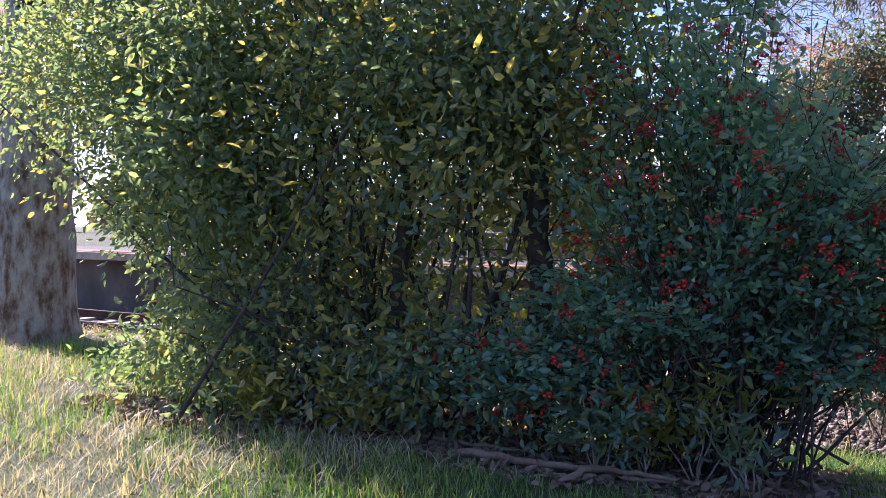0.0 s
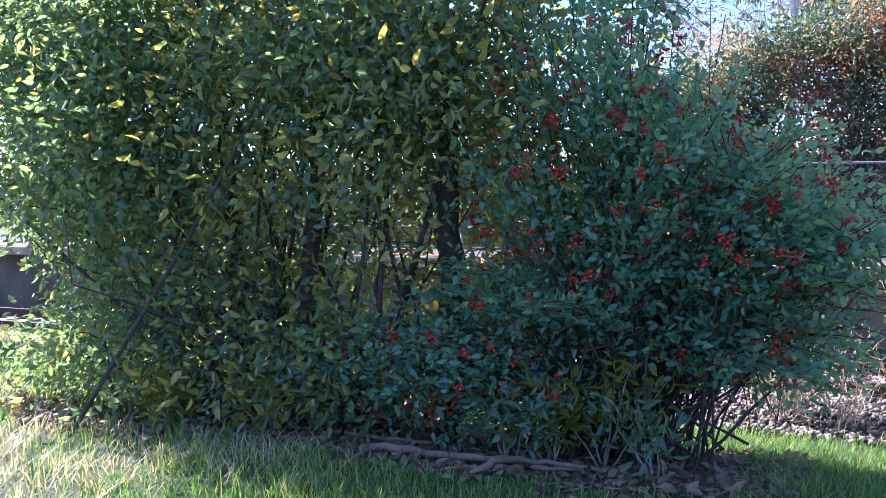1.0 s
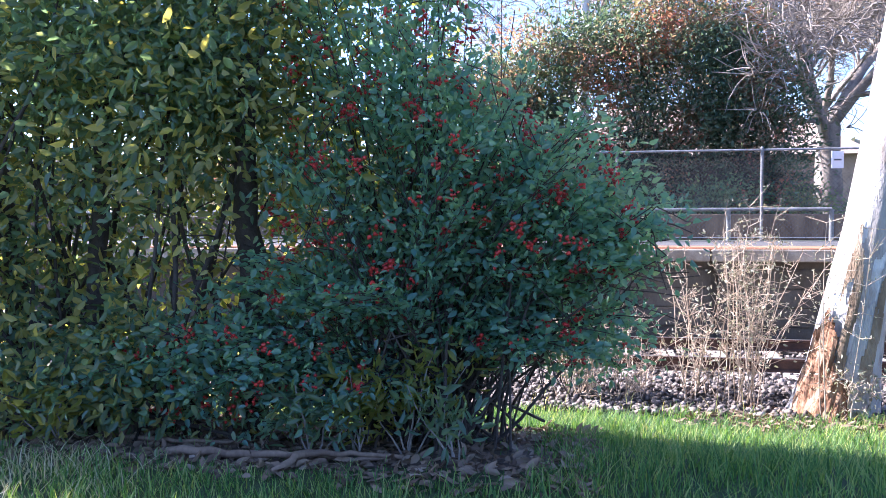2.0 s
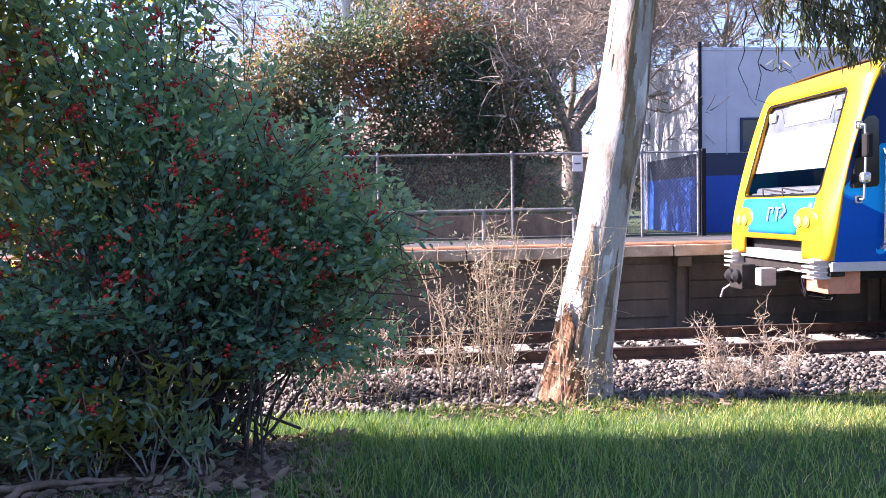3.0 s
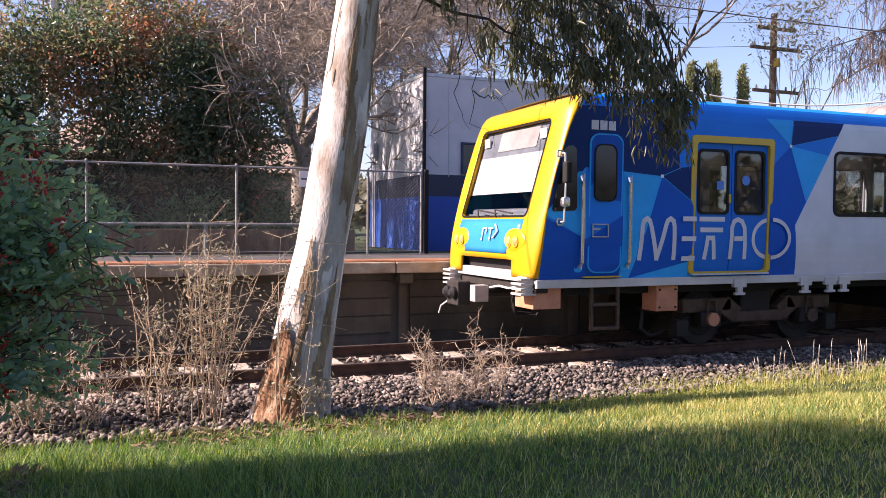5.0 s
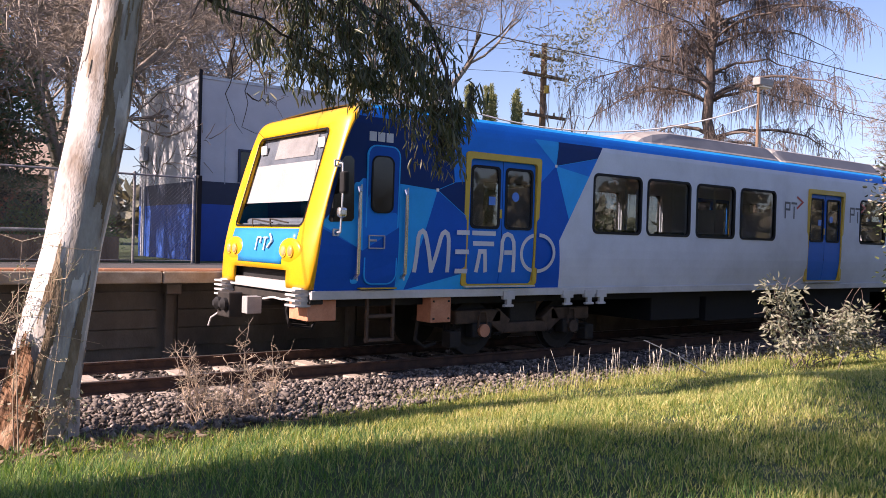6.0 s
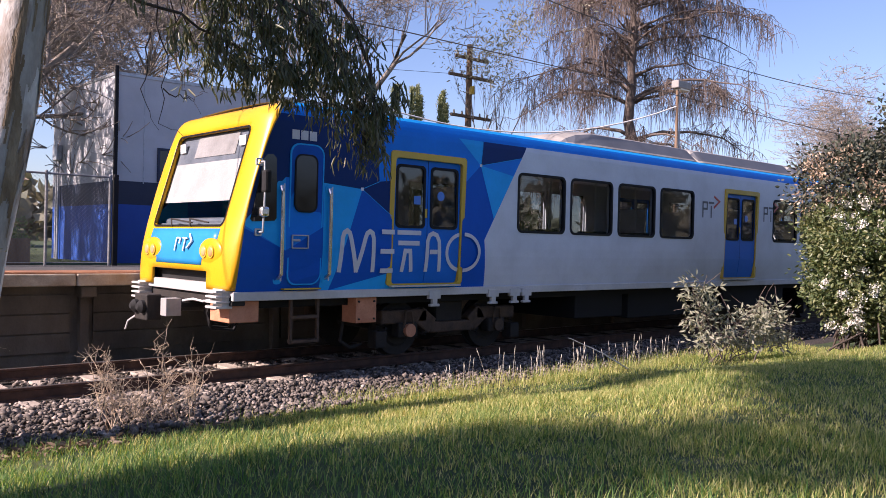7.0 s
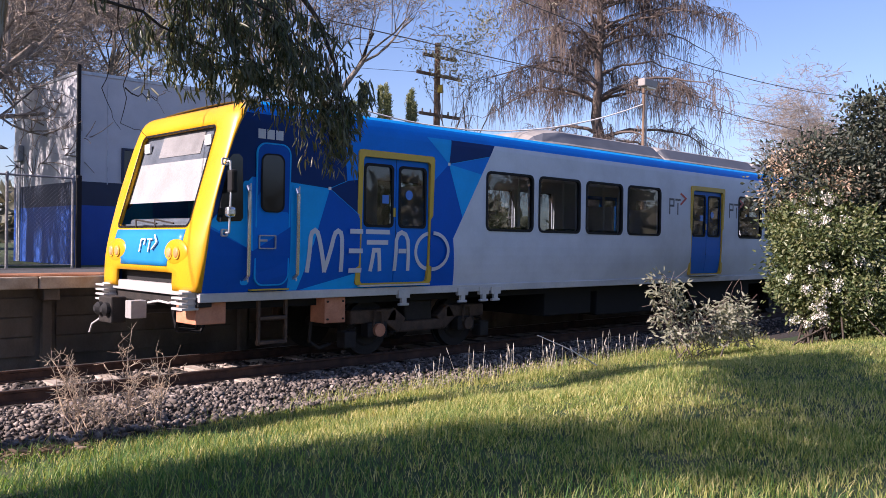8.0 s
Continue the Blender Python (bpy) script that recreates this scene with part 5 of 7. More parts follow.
for k in range(120):
    b = COTON[k % len(COTON)]
    start = np.array([-6.5, -4.15, 0.25]) + np.array([*rng.normal(0, 0.3, 2), 0])
    d = unit(rng.normal(size=3) + np.array([0.15, -0.4, 0.3]))
    end = np.array(b[:3]) + d * np.array(b[3:]) * rng.uniform(0.85, 1.15)
    mid = (start + end) / 2 + np.array([0, 0, 0.55])
    u = np.linspace(0, 1, 12)[:, None]
    pts = (1 - u) ** 2 * start + 2 * u * (1 - u) * mid + u * u * end
    arcs.append((pts, np.linspace(0.011, 0.003, 12)))
    for j in range(4, 12):
        run = unit(pts[j] - pts[j - 1])
        for side in (-1, 1):
            s = unit(np.cross(run, np.array([0, 0, 1.0])) * side + run * 0.8 + rng.normal(0, 0.3, 3))
            l = rng.uniform(0.12, 0.32)
            arcs.append((np.array([pts[j], pts[j] + s * l]), [0.003, 0.0015]))
            for m in range(7):
                at.append(pts[j] + s * l * (m + 1) / 7 + rng.normal(0, 0.008, 3))
                way.append(s + np.cross(s, [0, 0, 1.0]) * (0.9 if m % 2 else -0.9) + rng.normal(0, 0.35, 3))
at, way = np.array(at), np.array(way)
placed("arching_branchwork", bulk("arching_branchwork", *tubes(arcs, 4)), M["dark_bark"], berry_bush)["kind"] = "stuff"
placed("spray_leaves", bulk("spray_leaves", *leaf_arrays(rng, at, way, rng.uniform(0.045, 0.085, len(at)), 0.5)), L["cotoneaster"], berry_bush)["kind"] = "stuff"
spots, out = shell_points(rng, COTON, 520, 0.95)
spots = spots[(spots[:, 2] > 0.5)]
at = np.repeat(spots, 10, 0) + rng.normal(0, 0.028, (len(spots) * 10, 3))
ob = placed("berry_cluster", bulk("berry_cluster", *pebbles(rng, at, rng.uniform(0.009, 0.014, len(at)), 1.0, 0.85)), M["berry"], berry_bush, "clusters of small red berries", True)
ob["kind"] = "stuff"


def sapling(x, y, height, n, seed, material):
    """A seedling: a few stems, each with rosettes of long leaves."""
    rng = np.random.default_rng(seed)
    base = np.array([x, y, float(ground_height(x, y))])
    t = thing("sapling", tuple(base), "young broad-leaved seedling at the foot of the shrubs", "sapling", "seedlings under the shrubs")
    paths, spots = [], []
    for k in range(n):
        tip = base + np.array([rng.normal(0, 0.16), rng.normal(0, 0.1), height * rng.uniform(0.5, 1.0)])
        line = np.linspace(base - (0, 0, 0.05), tip, 6) + rng.normal(0, 0.01, (6, 3))
        paths.append((line, np.linspace(0.008, 0.003, 6)))
        spots += [tip, line[4], line[3]]
    placed("stemwork", bulk("stemwork", *tubes(paths, 5)), M["grey_bark"], t)["kind"] = "stuff"
    spots = np.array(spots)
    leaf_part("foliage", rng, spots, np.tile([[0, -0.2, 0.5]], (len(spots), 1)), 12, 0.06, (0.07, 0.135), 0.3, material, t)


for k, (x, y, h, n) in enumerate(((-6.1, -5.0, 0.5, 4), (-6.75, -4.95, 0.62, 6), (-6.45, -4.85, 0.75, 6), (-7.0, -5.1, 0.5, 5), (-8.7, -5.25, 0.4, 4), (-9.6, -5.35, 0.45, 5))):
    sapling(x, y, h, n, 770 + k, L["backlit"] if k % 3 else L["laurel"])


# gum tree beside the track
def gum_trunk():
    rng = np.random.default_rng(5)
    t = thing("eucalyptus_tree", (-2.88, -1.4, -0.2), "white-barked leaning eucalyptus with peeling bark and drooping leaves", "tree")
    seg, rings_ = 40, 70
    vs = []
    for k in range(rings_):
        s = k / (rings_ - 1)
        z = -0.35 + 6.6 * s
        cx = np.interp(z, [-0.3, 0.0, 1.66, 2.93, 4.18, 6.3], [-2.97, -2.9, -2.61, -2.4, -2.24, -2.0])
        cy = -1.4 - 0.03 * z
        r = np.interp(z, [-0.35, -0.1, 0.35, 1.66, 2.93, 4.18, 6.3], [0.47, 0.405, 0.335, 0.265, 0.262, 0.225, 0.19])
        for j in range(seg):
            a = 2 * math.pi * j / seg
            p = Vector((math.cos(a) * 1.3, math.sin(a) * 1.3, z * 0.55))
            rr = r * (1 + 0.06 * noise.noise(p) + 0.03 * noise.noise(p * 3.1) + 0.12 * max(0, 0.3 - z) * math.sin(3 * a + 1))
            facing = math.cos(a - radians(222))
            hole = math.exp(-((z - 0.45) / 0.36) ** 2) * max(0, facing - 0.8) / 0.2
            vs.append((cx + math.cos(a) * (rr - 0.1 * hole), cy + math.sin(a) * (rr - 0.1 * hole), z))
    i, j = np.meshgrid(np.arange(rings_ - 1), np.arange(seg), indexing="ij")
    a, b = i * seg + j, i * seg + (j + 1) % seg
    placed("trunk", bulk("trunk", np.array(vs), np.stack([a, b, b + seg, a + seg], -1).reshape(-1, 4)), M["gum_bark"], t, "smooth white trunk with grey-brown patches", True)
    def centre(z):
        return np.interp(z, [-0.3, 0.0, 1.66, 2.93, 4.18, 6.3], [-2.97, -2.9, -2.61, -2.4, -2.24, -2.0]), -1.4 - 0.03 * z
    def bark_radius(a, z):
        r = np.interp(z, [-0.35, -0.1, 0.35, 1.66, 2.93, 4.18, 6.3], [0.47, 0.405, 0.335, 0.265, 0.262, 0.225, 0.19])
        p = Vector((math.cos(a) * 1.3, math.sin(a) * 1.3, z * 0.55))
        return r * (1 + 0.06 * noise.noise(p) + 0.03 * noise.noise(p * 3.1) + 0.12 * max(0, 0.3 - z) * math.sin(3 * a + 1))
    def patch(name, a0, a1, z0, z1, keep, lift, material, label):
        """A ragged sheet of bark lying on the trunk."""
        bm = bmesh.new()
        na, nz = int((a1 - a0) / 2.0) + 1, int((z1 - z0) / 0.022) + 1
        verts = {}
        def vert(i, k):
            if (i, k) not in verts:
                a, z = radians(a0 + (a1 - a0) * i / (na - 1)), z0 + (z1 - z0) * k / (nz - 1)
                cx, cy = centre(z)
                rr = bark_radius(a, z) + lift(a, z)
                verts[i, k] = bm.verts.new((cx + math.cos(a) * rr, cy + math.sin(a) * rr, z))
            return verts[i, k]
        for i in range(na - 1):
            for k in range(nz - 1):
                if keep(a0 + (a1 - a0) * (i + 0.5) / (na - 1), z0 + (z1 - z0) * (k + 0.5) / (nz - 1)):
                    bm.faces.new((vert(i, k), vert(i + 1, k), vert(i + 1, k + 1), vert(i, k + 1)))
        ob = part(name, bm, material, t, label, True, facing=(0, -1, 0))
        ob["kind"] = "stuff"
        return ob
    def grain(a, z, sa, sz, seed):
        return noise.noise(Vector((a / 57.3 * sa + seed, z * sz, seed * 1.7)))
    def in_wound(a, z):
        mid, half = 215 + 14 * (0.8 - z), 40 - 34 * max(0, z - 0.15) + 10 * max(0, 0.2 - z)
        return abs(a - mid) < half + 16 * grain(a, z, 3, 4, 2) and z < 0.86 + 0.2 * grain(a, z, 6, 0.5, 8)
    patch("wound", 150, 300, -0.3, 1.1, in_wound, lambda a, z: 0.012 + 0.03 * noise.noise(Vector((a * 7, z * 2.2, 4))) + 0.02 * noise.noise(Vector((a * 17, z * 7, 9))), M["wound"], "brown torn bark round an old wound")
    patch("peeling_bark", 90, 385, -0.3, 5.4, lambda a, z: not in_wound(a, z) and grain(a, z, 1.5, 0.8, 5) + 0.35 * grain(a, z, 6, 3, 6) > 0.34 - 0.4 * math.exp(-((a - 306) / 34) ** 2) - 0.14 * max(0, 0.5 - z), lambda a, z: 0.006, M["peel"], "grey-brown patches of peeling bark")
    patch("dark_peel", 200, 385, 0.2, 5.4, lambda a, z: not in_wound(a, z) and grain(a, z, 3.2, 1.0, 15) + 0.4 * grain(a, z, 9, 4, 16) > 0.42 - 0.24 * math.exp(-((a - 290) / 24) ** 2) - 0.55 * math.exp(-((a - 272 - 6 * math.sin(3 * z)) / 13) ** 2) * math.exp(-((z - 2.9) / 0.95) ** 2), lambda a, z: 0.011, M["brown_bark"], "darker curls of peeling bark")
    # limbs over the track and the crown above
    limbs, sprays = [], []
    def limb(points, r):
        pts = np.array(points, float)
        q = np.linspace(0, 1, 14)
        pts = np.stack([np.interp(q, np.linspace(0, 1, len(pts)), pts[:, k]) for k in range(3)], -1) + rng.normal(0, 0.025, (14, 3))
        limbs.append((pts, np.linspace(r, r * 0.25, 14)))
        return pts
    main = [limb([(-2.1, -1.5, 5.0), (-1.0, -1.6, 5.2), (0.3, -1.7, 5.0), (1.1, -1.7, 4.7), (1.5, -1.75, 4.1), (1.72, -1.75, 3.2)], 0.06),
            limb([(-2.1, -1.5, 4.7), (-1.5, -1.9, 4.75), (-0.5, -2.0, 4.5), (0.5, -2.0, 4.3), (1.2, -1.9, 3.7)], 0.04),
            limb([(-2.1, -1.5, 5.3), (-1.6, -1.2, 5.2), (-0.7, -1.1, 4.9), (0.3, -1.2, 4.6), (1.0, -1.3, 4.4), (1.45, -1.3, 4.2)], 0.04),
            limb([(-2.1, -1.55, 4.9), (-1.9, -1.9, 4.9), (-1.6, -2.0, 4.5)], 0.03),
            limb([(-2.05, -1.6, 4.5), (-1.2, -1.7, 4.1), (-0.5, -1.7, 3.95), (0.3, -1.7, 3.75), (0.8, -1.7, 3.5)], 0.022)]
    def lowest(x):
        return float(np.interp(x, [-2.2, -1.6, -1.2, -0.9, -0.5, 0.0, 0.4, 0.62, 0.8, 1.15, 1.4, 1.7, 1.9], [3.95, 3.9, 3.65, 3.5, 3.3, 3.28, 3.35, 3.4, 2.95, 2.85, 2.5, 2.55, 2.9]))
    for k in range(270):
        m = main[rng.choice(5, p=[0.4, 0.22, 0.2, 0.05, 0.13])]
        p = m[rng.integers(3, 14)] + rng.normal(0, 0.12, 3)
        if rng.random() < (0.68 if p[0] < -0.5 else 0.5 if p[0] > 0.85 else 0.0):
            continue
        drop = max(0.25, p[2] - lowest(p[0]) - 0.1) * rng.uniform(0.1, 1.0) ** 1.4
        q = np.linspace(0, 1, 7)[:, None]
        pts = p + q * np.array([[rng.normal(0.06, 0.12), rng.normal(0, 0.15), -drop]]) + rng.normal(0, 0.015, (7, 3))
        limbs.append((pts, np.linspace(0.008, 0.003, 7)))
        sprays.append(pts[1:] if drop < 0.6 else pts[3:])
    for pts in ([(-1.05, -1.6, 4.3), (-0.95, -1.62, 3.6), (-0.98, -1.6, 3.0), (-0.7, -1.6, 2.75)], [(-0.9, -1.6, 4.2), (-0.75, -1.6, 3.4), (-0.55, -1.6, 3.1)], [(-1.1, -1.6, 3.9), (-1.2, -1.6, 3.3), (-1.0, -1.6, 2.9)], [(-0.95, -1.6, 3.3), (-0.7, -1.6, 3.25), (-0.45, -1.6, 3.35)]):
        limb(pts, 0.008)
    placed("branchwork", bulk("branchwork", *tubes(limbs, 5)), M["dark_bark"], t, "thin dark drooping branches")["kind"] = "stuff"
    at = np.repeat(np.concatenate(sprays), 6, 0)
    at = at + rng.normal(0, 0.045, at.shape)
    way = np.array([0.1, 0, -1.0]) + rng.normal(0, 0.38, at.shape)
    low_ob = placed("leaves", bulk("leaves", *leaf_arrays(rng, at, way, rng.uniform(0.1, 0.19, len(at)), 0.16, 0.2, 0.12)), L["gum"], t, "long drooping grey-green leaves")
    low_ob["kind"] = "stuff"
    tips = []
    paths = branching(rng, (-2.02, -1.6, 6.0), (0.1, 0.3, 1), 1.0, 0.19, 2, 0.8, (3, 4), 0.0, 0.0, 0.65, tips)
    placed("upper_limb", bulk("upper_limb", *tubes(paths, 6)), M["gum_bark"], t)
    at = np.repeat(np.array([p for p, _ in tips]), 40, 0)
    at = at + rng.normal(0, 0.3, at.shape)
    top = placed("crown", bulk("crown", *leaf_arrays(rng, at, np.array([0, 0, -1.0]) + rng.normal(0, 0.4, at.shape), rng.uniform(0.12, 0.2, len(at)), 0.16)), L["gum"], t)
    top["kind"] = "stuff"
    # a long bough towards the lawn, high up, whose leaves shade the grass
    boughs, at = [], []
    for k in range(18):
        q = (k % 9) / 8
        tip = np.array([-2.0 - 4.5 * q + 1.2 * (k // 9) + rng.normal(0, 0.2), -2.9 - 3.4 * q + rng.normal(0, 0.25), 6.3 + rng.normal(0, 0.3)])
        line = np.linspace((-2.05, -1.6, 5.9), tip, 8) + np.sin(np.linspace(0, 3, 8))[:, None] * np.array([0, 0, 0.3]) + rng.normal(0, 0.03, (8, 3))
        boughs.append((line, np.linspace(0.06, 0.015, 8)))
        at.append(np.repeat(line[4:], 120, 0) + rng.normal(0, 0.3, (480, 3)))
    placed("boughwork", bulk("boughwork", *tubes(boughs, 5)), M["gum_bark"], t)["kind"] = "stuff"
    at = np.concatenate(at)
    high = placed("bough_leaves", bulk("bough_leaves", *leaf_arrays(rng, at, np.array([0, 0, -1.0]) + rng.normal(0, 0.5, at.shape), rng.uniform(0.15, 0.26, len(at)), 0.22)), L["gum"], t)
    high["kind"] = "stuff"
    return t


gum_trunk()


def plain_tree(name, label, base, height, r, bark, seed, levels=4, spread=0.75, kids=(3, 5), lift=0.12, droop=0.0, shrink=0.66, lean=(0, 0), strands=0, fall=(0.5, 1.7), leaves=None, first=0.33, twig=None):
    """A trunk that forks into finer and finer bare limbs; strands hang from the ends."""
    rng = np.random.default_rng(seed)
    t = thing(name, base, label, "tree")
    p0 = np.array(base, float) - (0, 0, 0.15)
    p1 = p0 + np.array([lean[0], lean[1], height * first])
    q = np.linspace(0, 1, 10)[:, None]
    pts = p0 + q * (p1 - p0) + rng.normal(0, r * 0.03, (10, 3))
    flare = np.linspace(r * 1.25, r * 0.85, 10) * np.where(np.arange(10) < 1, 1.12, 1) * rng.uniform(0.96, 1.04, 10)
    placed("trunk", bulk("trunk", *tubes([(pts, flare)], 20)), bark, t, "", True)
    tips, paths = [], []
    for k in range(4):
        a = 2 * math.pi * (k + rng.random() * 0.6) / 4
        paths += branching(rng, pts[-1 - (k % 3)], (math.cos(a) * spread, math.sin(a) * spread, 1.0), height * 0.33, r * 0.62, levels, spread, kids, lift, droop, shrink, tips)
    limbs_ = placed("limbwork", bulk("limbwork", *tubes(paths, 3)), bark, t)
    limbs_["kind"] = "stuff"
    if strands:
        hang = []
        for p, d in tips:
            for k in range(strands):
                n = 4
                s = np.linspace(0, 1, n)[:, None]
                l = rng.uniform(*fall)
                hang.append((p + s * np.array([[d[0] * 0.5 + rng.normal(0, 0.25), d[1] * 0.5 + rng.normal(0, 0.25), 0.1]]) - s * s * np.array([[0, 0, l]]), np.linspace(0.015, 0.008, n)))
        ob = placed("hanging_twig", bulk("hanging_twig", *tubes(hang, 3)), twig or bark, t, "fine hanging bare twigs")
        ob["kind"] = "stuff"
    if leaves:
        mat_, per, rad, size, width = leaves
        spots = np.array([p for p, _ in tips])
        leaf_part("leaves", rng, spots, np.array([d for _, d in tips]), per, rad, size, width, mat_, t, 0.3)
    return t


plain_tree("gum_tree", "stout brown-barked tree standing in the grass", (-15.55, -2.95, 0.28), 7.5, 0.46, M["flaky_bark"], 21, 2, 0.5, (2, 3), leaves=(L["laurel"], 3, 0.35, (0.08, 0.13), 0.3), first=0.6)
plain_tree("bare_tree", "leafless grey tree behind the fence", (0.5, 12.6, 1.24), 10.5, 0.28, M["grey_bark"], 22, 4, 0.85, (4, 5), 0.05, strands=4, fall=(-0.5, 0.6), first=0.27)
plain_tree("bare_tree", "leafless grey tree behind the station building", (13.2, 16.0, 1.24), 14, 0.26, M["grey_bark"], 23, 4, 0.55, (4, 5), 0.15, strands=3, fall=(-0.4, 0.45))


def weeping_tree(base, height, r, reach, seed):
    """A straight leader with level limbs from which dense fine twigs hang."""
    rng = np.random.default_rng(seed)
    t = thing("weeping_tree", base, "leafless weeping tree with fine reddish hanging twigs", "tree")
    b = np.array(base, float) - (0, 0, 0.15)
    q = np.linspace(0, 1, 20)[:, None]
    axis = b + q * np.array([[0.3, 0, height]]) + rng.normal(0, 0.06, (20, 3))
    placed("trunk", bulk("trunk", *tubes([(axis, np.linspace(r * 1.2, 0.04, 20))], 12)), M["red_twig"], t, "", True)
    limbs, twigs = [], []
    for k in range(72):
        s = rng.uniform(0.2, 0.98)
        p = b + np.array([0.3 * s, 0, s * height])
        a = rng.uniform(0, 2 * math.pi)
        l = reach * (1.0 - 0.42 * s) * rng.uniform(0.6, 1.1)
        n = 9
        u = np.linspace(0, 1, n)[:, None]
        pts = p + u * l * np.array([[math.cos(a), math.sin(a), 0.35 + 0.35 * s]]) - u ** 2 * np.array([[0, 0, l * 0.55]]) + rng.normal(0, 0.06, (n, 3))
        limbs.append((pts, np.linspace(0.03 + 0.1 * (1 - s), 0.014, n)))
        for m in range(15):
            c = pts[rng.integers(2, n)]
            side = unit(np.array([math.cos(a), math.sin(a), 0.2]) + rng.normal(0, 0.9, 3))
            l2 = rng.uniform(0.6, 1.5)
            sub = c + np.linspace(0, 1, 5)[:, None] * side * l2 - np.linspace(0, 1, 5)[:, None] ** 2 * np.array([[0, 0, 0.4 * l2]])
            limbs.append((sub, np.linspace(0.012, 0.006, 5)))
            for w in range(12):
                e = sub[rng.integers(1, 5)]
                d = np.array([rng.normal(0, 0.3), rng.normal(0, 0.3), -rng.uniform(0.4, 1.3)])
                twigs.append((np.array([e, e + d * np.array([0.7, 0.7, 0.35]), e + d]), [0.011, 0.009, 0.006]))
    placed("limbwork", bulk("limbwork", *tubes(limbs, 4)), M["red_twig"], t)["kind"] = "stuff"
    placed("hanging_twig", bulk("hanging_twig", *tubes(twigs, 3)), M["red_twig"], t, "fine hanging bare twigs")["kind"] = "stuff"


weeping_tree((26.2, 12.3, 1.24), 15.0, 0.3, 7.4, 24)
plain_tree("bare_tree", "leafless grey tree behind the station building", (6.2, 19.0, 1.24), 11.5, 0.22, M["grey_bark"], 28, 4, 0.85, (4, 5), 0.05, strands=4, fall=(-0.5, 0.6))
plain_tree("bare_tree", "leafless grey tree behind the platform", (2.6, 22.0, 1.24), 12.5, 0.24, M["grey_bark"], 38, 4, 0.85, (4, 5), 0.05, strands=4, fall=(-0.5, 0.6))
plain_tree("bare_tree", "pale leafless tree far beyond the hedge", (50, 12.5, 1.24), 11.0, 0.25, M["grey_bark"], 25, 4, 0.7, (4, 5), 0.12, strands=2, fall=(-0.3, 0.35))
plain_tree("bare_tree", "pale leafless tree far beyond the hedge", (41, 9.5, 1.24), 7.5, 0.18, M["grey_bark"], 29, 4, 0.7, (4, 5), 0.12, strands=2, fall=(-0.3, 0.35))
plain_tree("bare_tree", "leafless grey tree behind the platform", (-6.5, 17.0, 1.24), 11, 0.24, M["grey_bark"], 26, 4, 0.75, (4, 5), 0.1, strands=2, fall=(-0.3, 0.35))
plain_tree("slender_gum", "slender pale gum with sparse drooping leaves", (19.6, 14.0, 1.24), 11.0, 0.06, M["grey_bark"], 27, 3, 0.4, (3, 4), 0.22, leaves=(L["pale"], 9, 0.26, (0.12, 0.22), 0.24), first=0.3)



def tall_gum(base, top, seed):
    """A slim gum whose high crown of hanging leaves shades the station wall."""
    rng = np.random.default_rng(seed)
    t = thing("tall_gum", base, "tall slim eucalyptus with a high hanging crown behind the shrubs", "tree")
    b = np.array(base, float)
    axis = np.linspace(b - (0, 0, 0.15), (b[0], b[1], top), 16) + rng.normal(0, 0.05, (16, 3))
    placed("trunk", bulk("trunk", *tubes([(axis, np.linspace(0.22, 0.06, 16))], 10)), M["gum_bark"], t, "", True)
    limbs, at = [], []
    for k in range(26):
        a = rng.uniform(0, 2 * math.pi)
        p = axis[rng.integers(11, 16)]
        tip = p + np.array([math.cos(a) * rng.uniform(0.6, 2.6), math.sin(a) * rng.uniform(0.6, 2.6), rng.uniform(0.2, 1.2)])
        line = np.linspace(p, tip, 7) + rng.normal(0, 0.05, (7, 3))
        limbs.append((line, np.linspace(0.05, 0.012, 7)))
        for m in range(6):
            c = line[rng.integers(3, 7)] + rng.normal(0, 0.2, 3)
            at.append(c + np.linspace(0, 1, 34)[:, None] * np.array([[0.1, 0, -rng.uniform(0.5, 1.3)]]) + rng.normal(0, 0.07, (34, 3)))
    placed("limbwork", bulk("limbwork", *tubes(limbs, 5)), M["gum_bark"], t)["kind"] = "stuff"
    at = np.concatenate(at)
    placed("crown", bulk("crown", *leaf_arrays(rng, at, np.array([0, 0, -1.0]) + rng.normal(0, 0.35, at.shape), rng.uniform(0.14, 0.24, len(at)), 0.18)), L["gum"], t)["kind"] = "stuff"


tall_gum((-5.6, 13.0, 1.24), 10.6, 39)
AUTUMN = [(-3.6, 9.9, 4.7, 1.6, 1.4, 1.9), (-1.9, 9.7, 3.4, 1.3, 1.2, 1.2), (-5.5, 9.9, 3.9, 1.4, 1.3, 2.0), (-2.9, 9.8, 2.6, 1.9, 1.2, 1.3), (-5.6, 10.0, 2.4, 1.6, 1.2, 1.1), (-5.0, 9.9, 5.2, 1.6, 1.3, 1.35), (-1.6, 9.6, 2.7, 1.1, 1.1, 1.1), (-7.3, 10.0, 3.3, 1.3, 1.2, 1.7), (-2.6, 9.8, 4.6, 1.2, 1.2, 1.4), (-8.3, 10.0, 4.6, 1.3, 1.2, 1.2), (-6.7, 9.9, 4.9, 1.2, 1.2, 1.0), (-4.2, 9.9, 6.0, 1.6, 1.2, 0.9), (-2.2, 9.9, 5.6, 0.9, 1.0, 0.9), (-1.3, 9.7, 4.2, 0.8, 1.0, 1.0)]
